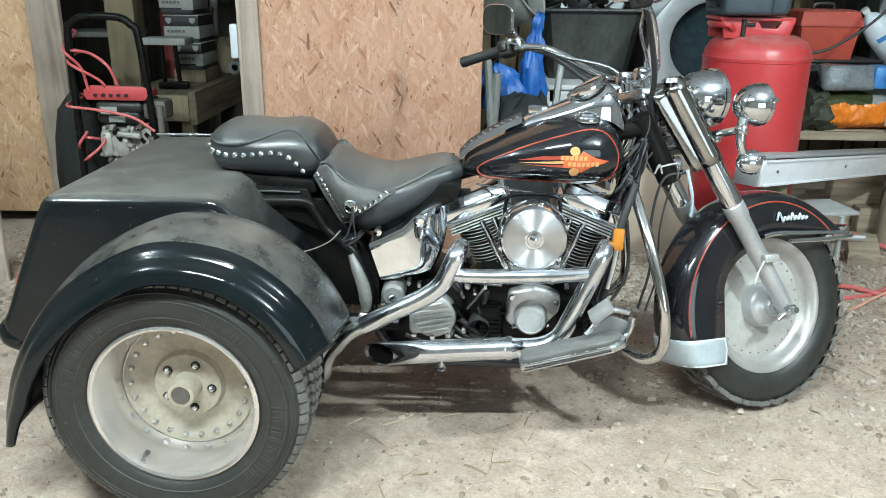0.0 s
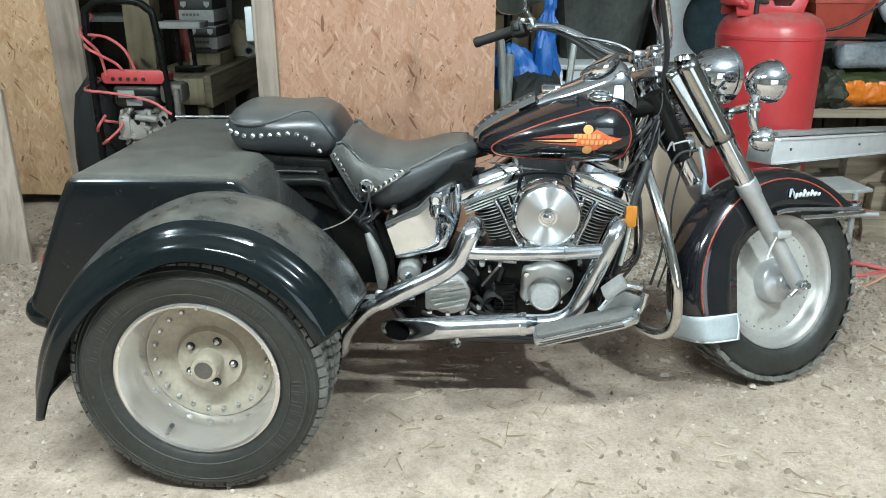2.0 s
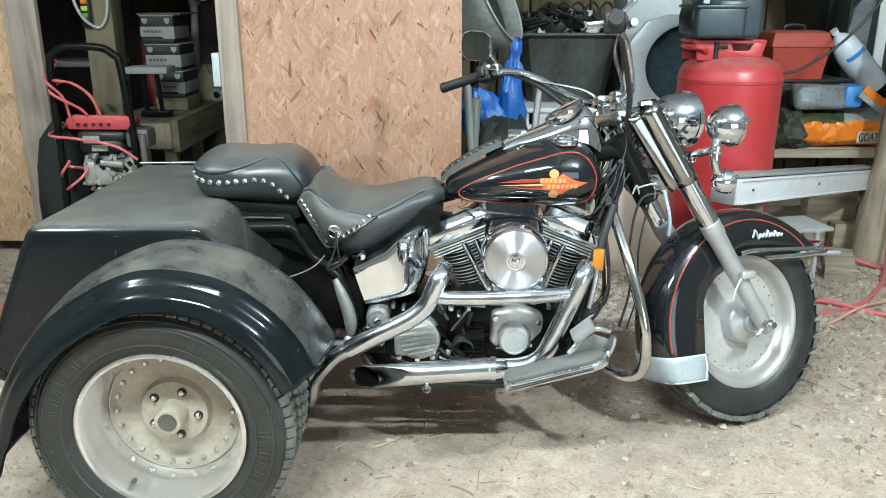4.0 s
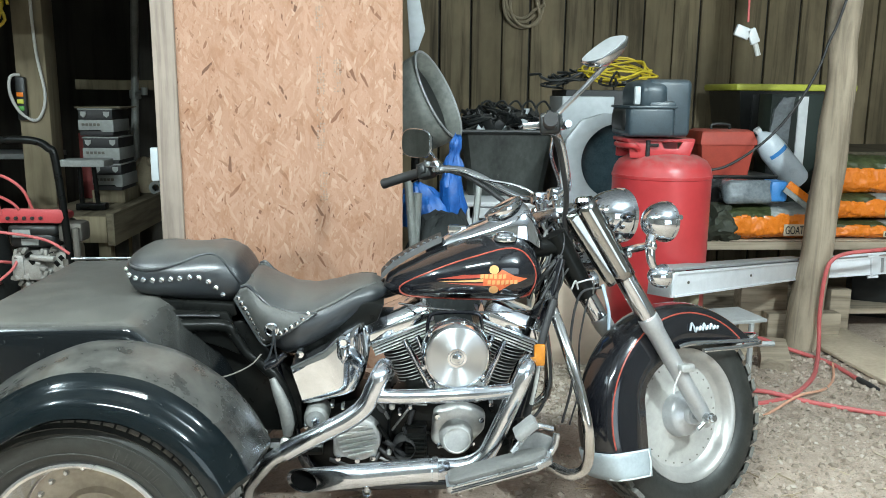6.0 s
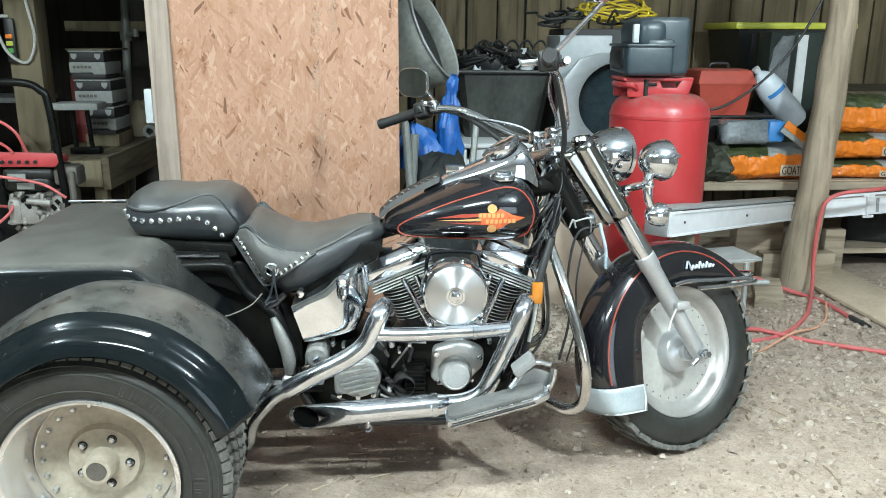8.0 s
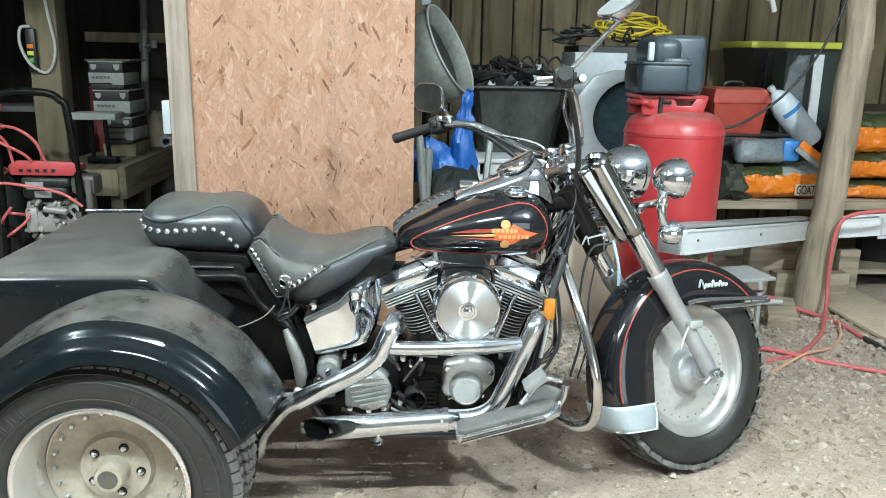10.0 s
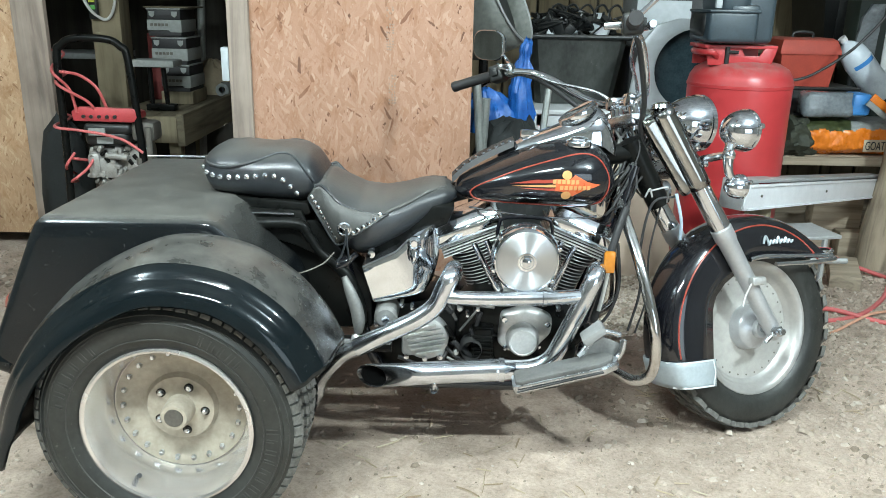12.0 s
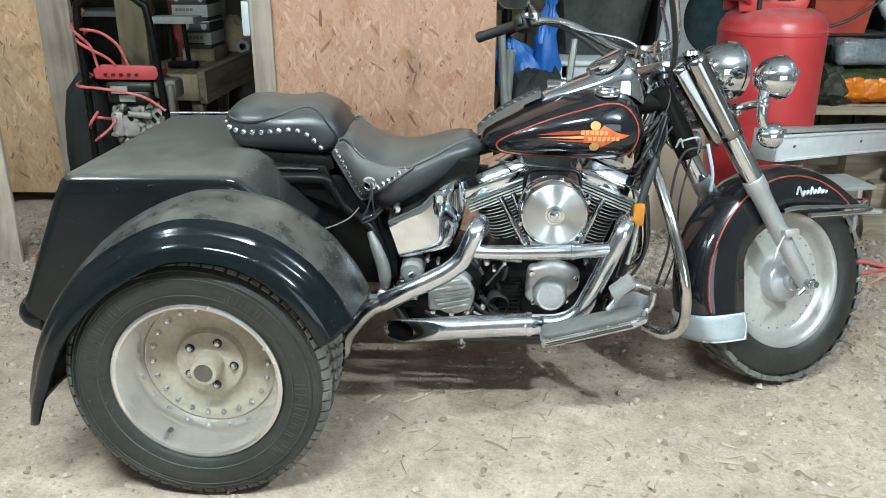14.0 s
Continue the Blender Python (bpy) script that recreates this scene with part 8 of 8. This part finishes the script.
for k, (x, y, t_) in enumerate(((-0.45, 1.55, 30), (-0.32, 1.7, 52), (-0.55, 1.75, 12))):
    single("timber_offcut", moved(box(-0.35, 0.35, -0.045, 0.045, 0, 0.09, 0.004), Matrix.Translation((x, y, 0.20 + 0.10 * k)) @ Matrix.Rotation(radians(t_), 4, "Z") @ Matrix.Rotation(radians(-14), 4, "Y")), M_PLANKX, "loose timber offcut in a pile", "timber offcut", "timber pile")
single("timber_slab", box(-0.75, -0.15, 1.45, 1.85, 0, 0.2, 0.01), M_POST, "dark timber under the offcuts", "timber")
single("cord_hook", tube([(-1.24, 2.05, 1.84), (-1.30, 1.95, 1.84), (-1.33, 1.9, 1.85)], 0.006, 8), M_PIPE, "bent metal hook on the post", "hook")
coil("yellow_lead", (-1.33, 1.9, 1.75), 0.10, 5, 0.008, M_YELLOW, "yellow cord hung in the bay", "cord", (80, 0, 0), 6, 0.3, 1.2)
single("leaning_board", moved(box(-0.09, 0.09, -0.012, 0.012, 0, 0.78, 0.004), Matrix.Translation((-1.42, 0.92, -0.01)) @ Matrix.Rotation(radians(-7), 4, "Y") @ Matrix.Rotation(radians(-12), 4, "X")), M_STUD, "bare plank leaning near the partition", "plank")

# lamps that light the shed, above the view
for at in BULBS:
    lp = thing("pendant_bulb", (at[0], at[1], at[2]), "bare bulb in a black holder hung from the ceiling", "lamp", "hanging bulbs")
    part("holder", lathe([(0.0, 0.10), (0.02, 0.10), (0.024, 0.06), (0.022, 0.055)], 20, "z", at), M_BLACKPLASTIC, lp)
    part("cord", rod((at[0], at[1], at[2] + 0.10), (at[0], at[1], TOP), 0.004, 8), M_RUBBER, lp)
tl = thing("tube_lamp", (TUBE[0], TUBE[1], TUBE[2]), "white metal tube lamp fixed under the ceiling", "lamp")
part("housing", box(TUBE[0] - 0.62, TUBE[0] + 0.62, TUBE[1] - 0.07, TUBE[1] + 0.07, TUBE[2] + 0.012, TUBE[2] + 0.07, 0.01), M_WHITE, tl)
for dx in (-0.5, 0.5):
    part("hanger", rod((TUBE[0] + dx, TUBE[1], TUBE[2] + 0.07), (TUBE[0] + dx, TUBE[1], TOP), 0.004, 8), M_PIPE, tl)


# ---- pieces of the setting ----
rnd = random.Random(2)
x, bi = 0.6, 0
while x < 5.2:
    wd = rnd.uniform(0.17, 0.26)
    y1 = WY1 - rnd.uniform(0.002, 0.012)
    part("wall_board", box(x, x + wd - rnd.uniform(0.008, 0.022), y1 - 0.025, y1, 0.0, TOP - 0.02, 0.003, 1), M_BOARD, wall_north, sharp=True)
    x += wd

# loose chips and straw on the dirt
def scatter(name, material, label, cat, count, seed, place, size, flat):
    rg = random.Random(seed)
    V, F = [], []
    for _ in range(count):
        x, y = place(rg)
        s = size(rg)
        ang = rg.uniform(0, math.tau)
        m = Euler((rg.uniform(-0.5, 0.5), rg.uniform(-0.5, 0.5), ang)).to_matrix()
        z = ground_height(x, y)
        n = rg.randint(5, 7)
        b0 = len(V)
        rad = [rg.uniform(0.75, 1.1) for _ in range(n)]
        asp = rg.uniform(0.35, 0.85)
        for lay, k in ((-0.4, 1.0), (0.6, 0.62)):
            for i in range(n):
                a = i * math.tau / n
                p = m @ Vector((s * rad[i] * math.cos(a) * k, s * rad[i] * math.sin(a) * asp * k, s * flat * lay))
                V.append((x + p.x, y + p.y, z + p.z + s * flat * 0.3))
        F.append(tuple(range(b0 + n, b0 + 2 * n)))
        for i in range(n):
            j = (i + 1) % n
            F.append((b0 + i, b0 + j, b0 + n + j, b0 + n + i))
    me = bpy.data.meshes.new(name)
    me.from_pydata(V, [], F)
    me.materials.append(material)
    return tagged(new(name, me), label, cat, kind="stuff")


def right_patch(rg):
    while True:
        x, y = rg.uniform(1.1, 4.2), rg.uniform(-0.9, 1.9)
        if rg.random() < min(1, max(0.26, (x - 1.2) * 0.6 + (y + 0.3) * 0.5)):
            return x, y


def back_patch(rg):
    return rg.uniform(1.15, 2.3), rg.uniform(0.75, 1.5)


def left_patch(rg):
    return -0.55 - abs(rg.gauss(0, 0.7)), rg.uniform(0.3, 1.75)


def all_over(rg):
    return rg.uniform(-1.8, 3.2), rg.uniform(-1.5, 1.0)


scatter("stone_chips", M_CHIP, "pale angular stone chips over the dirt", "stone chips", 13500, 1, right_patch, lambda g: min(0.026, 0.0035 + g.expovariate(1 / 0.0060)), 0.6)
scatter("stone_chips", M_CHIP, "pale stone chips near the partition", "stone chips", 3200, 2, left_patch, lambda g: min(0.022, 0.004 + g.expovariate(1 / 0.006)), 0.5)
scatter("gravel", M_GRAVEL, "pale pebbly gravel beside the cardboard", "gravel", 6500, 4, back_patch, lambda g: min(0.024, 0.006 + g.expovariate(1 / 0.0055)), 0.6)
scatter("wood_chips", M_CHIP, "small chips and crumbs on the dirt", "wood chips", 13000, 3, all_over, lambda g: min(0.017, 0.0018 + g.expovariate(1 / 0.0032)), 0.6)
rg = random.Random(19)
twigs = []
for _ in range(70):
    x, y, a = rg.uniform(0.1, 3.0), rg.uniform(-1.25, 0.5), rg.uniform(0, math.tau)
    L_ = rg.uniform(0.03, 0.13)
    pts = [Vector((x + math.cos(a) * L_ * u + rg.uniform(-0.006, 0.006), y + math.sin(a) * L_ * u + rg.uniform(-0.006, 0.006), 0)) for u in (-0.5, -0.15, 0.2, 0.5)]
    for p in pts:
        p.z = ground_height(p.x, p.y) + 0.004
    twigs.append(tube(pts, rg.uniform(0.0012, 0.0032), 5, 2))
tagged(part("twigs", join(*twigs), M_STRAW), "thin dry twigs and bark strips on the dirt", "twigs", kind="stuff")
rg = random.Random(7)
V, F = [], []
for _ in range(220):
    x, y = rg.uniform(0.2, 2.8), rg.uniform(-1.3, 0.3)
    a, ln_, wd = rg.uniform(0, math.tau), rg.uniform(0.015, 0.07), rg.uniform(0.0012, 0.0028)
    dx, dy = math.cos(a) * ln_ / 2, math.sin(a) * ln_ / 2
    nx, ny = -math.sin(a) * wd, math.cos(a) * wd
    z = ground_height(x, y) + 0.002
    b0 = len(V)
    V += [(x - dx - nx, y - dy - ny, z), (x + dx - nx, y + dy - ny, z + 0.002), (x + dx + nx, y + dy + ny, z + 0.002), (x - dx + nx, y - dy + ny, z), (x - dx, y - dy, z + 0.003), (x + dx, y + dy, z + 0.005)]
    F += [(b0, b0 + 1, b0 + 5, b0 + 4), (b0 + 4, b0 + 5, b0 + 2, b0 + 3)]
me = bpy.data.meshes.new("straw")
me.from_pydata(V, [], F)
me.materials.append(M_STRAW)
tagged(new("straw", me), "bits of straw and splinters on the dirt", "straw", kind="stuff")
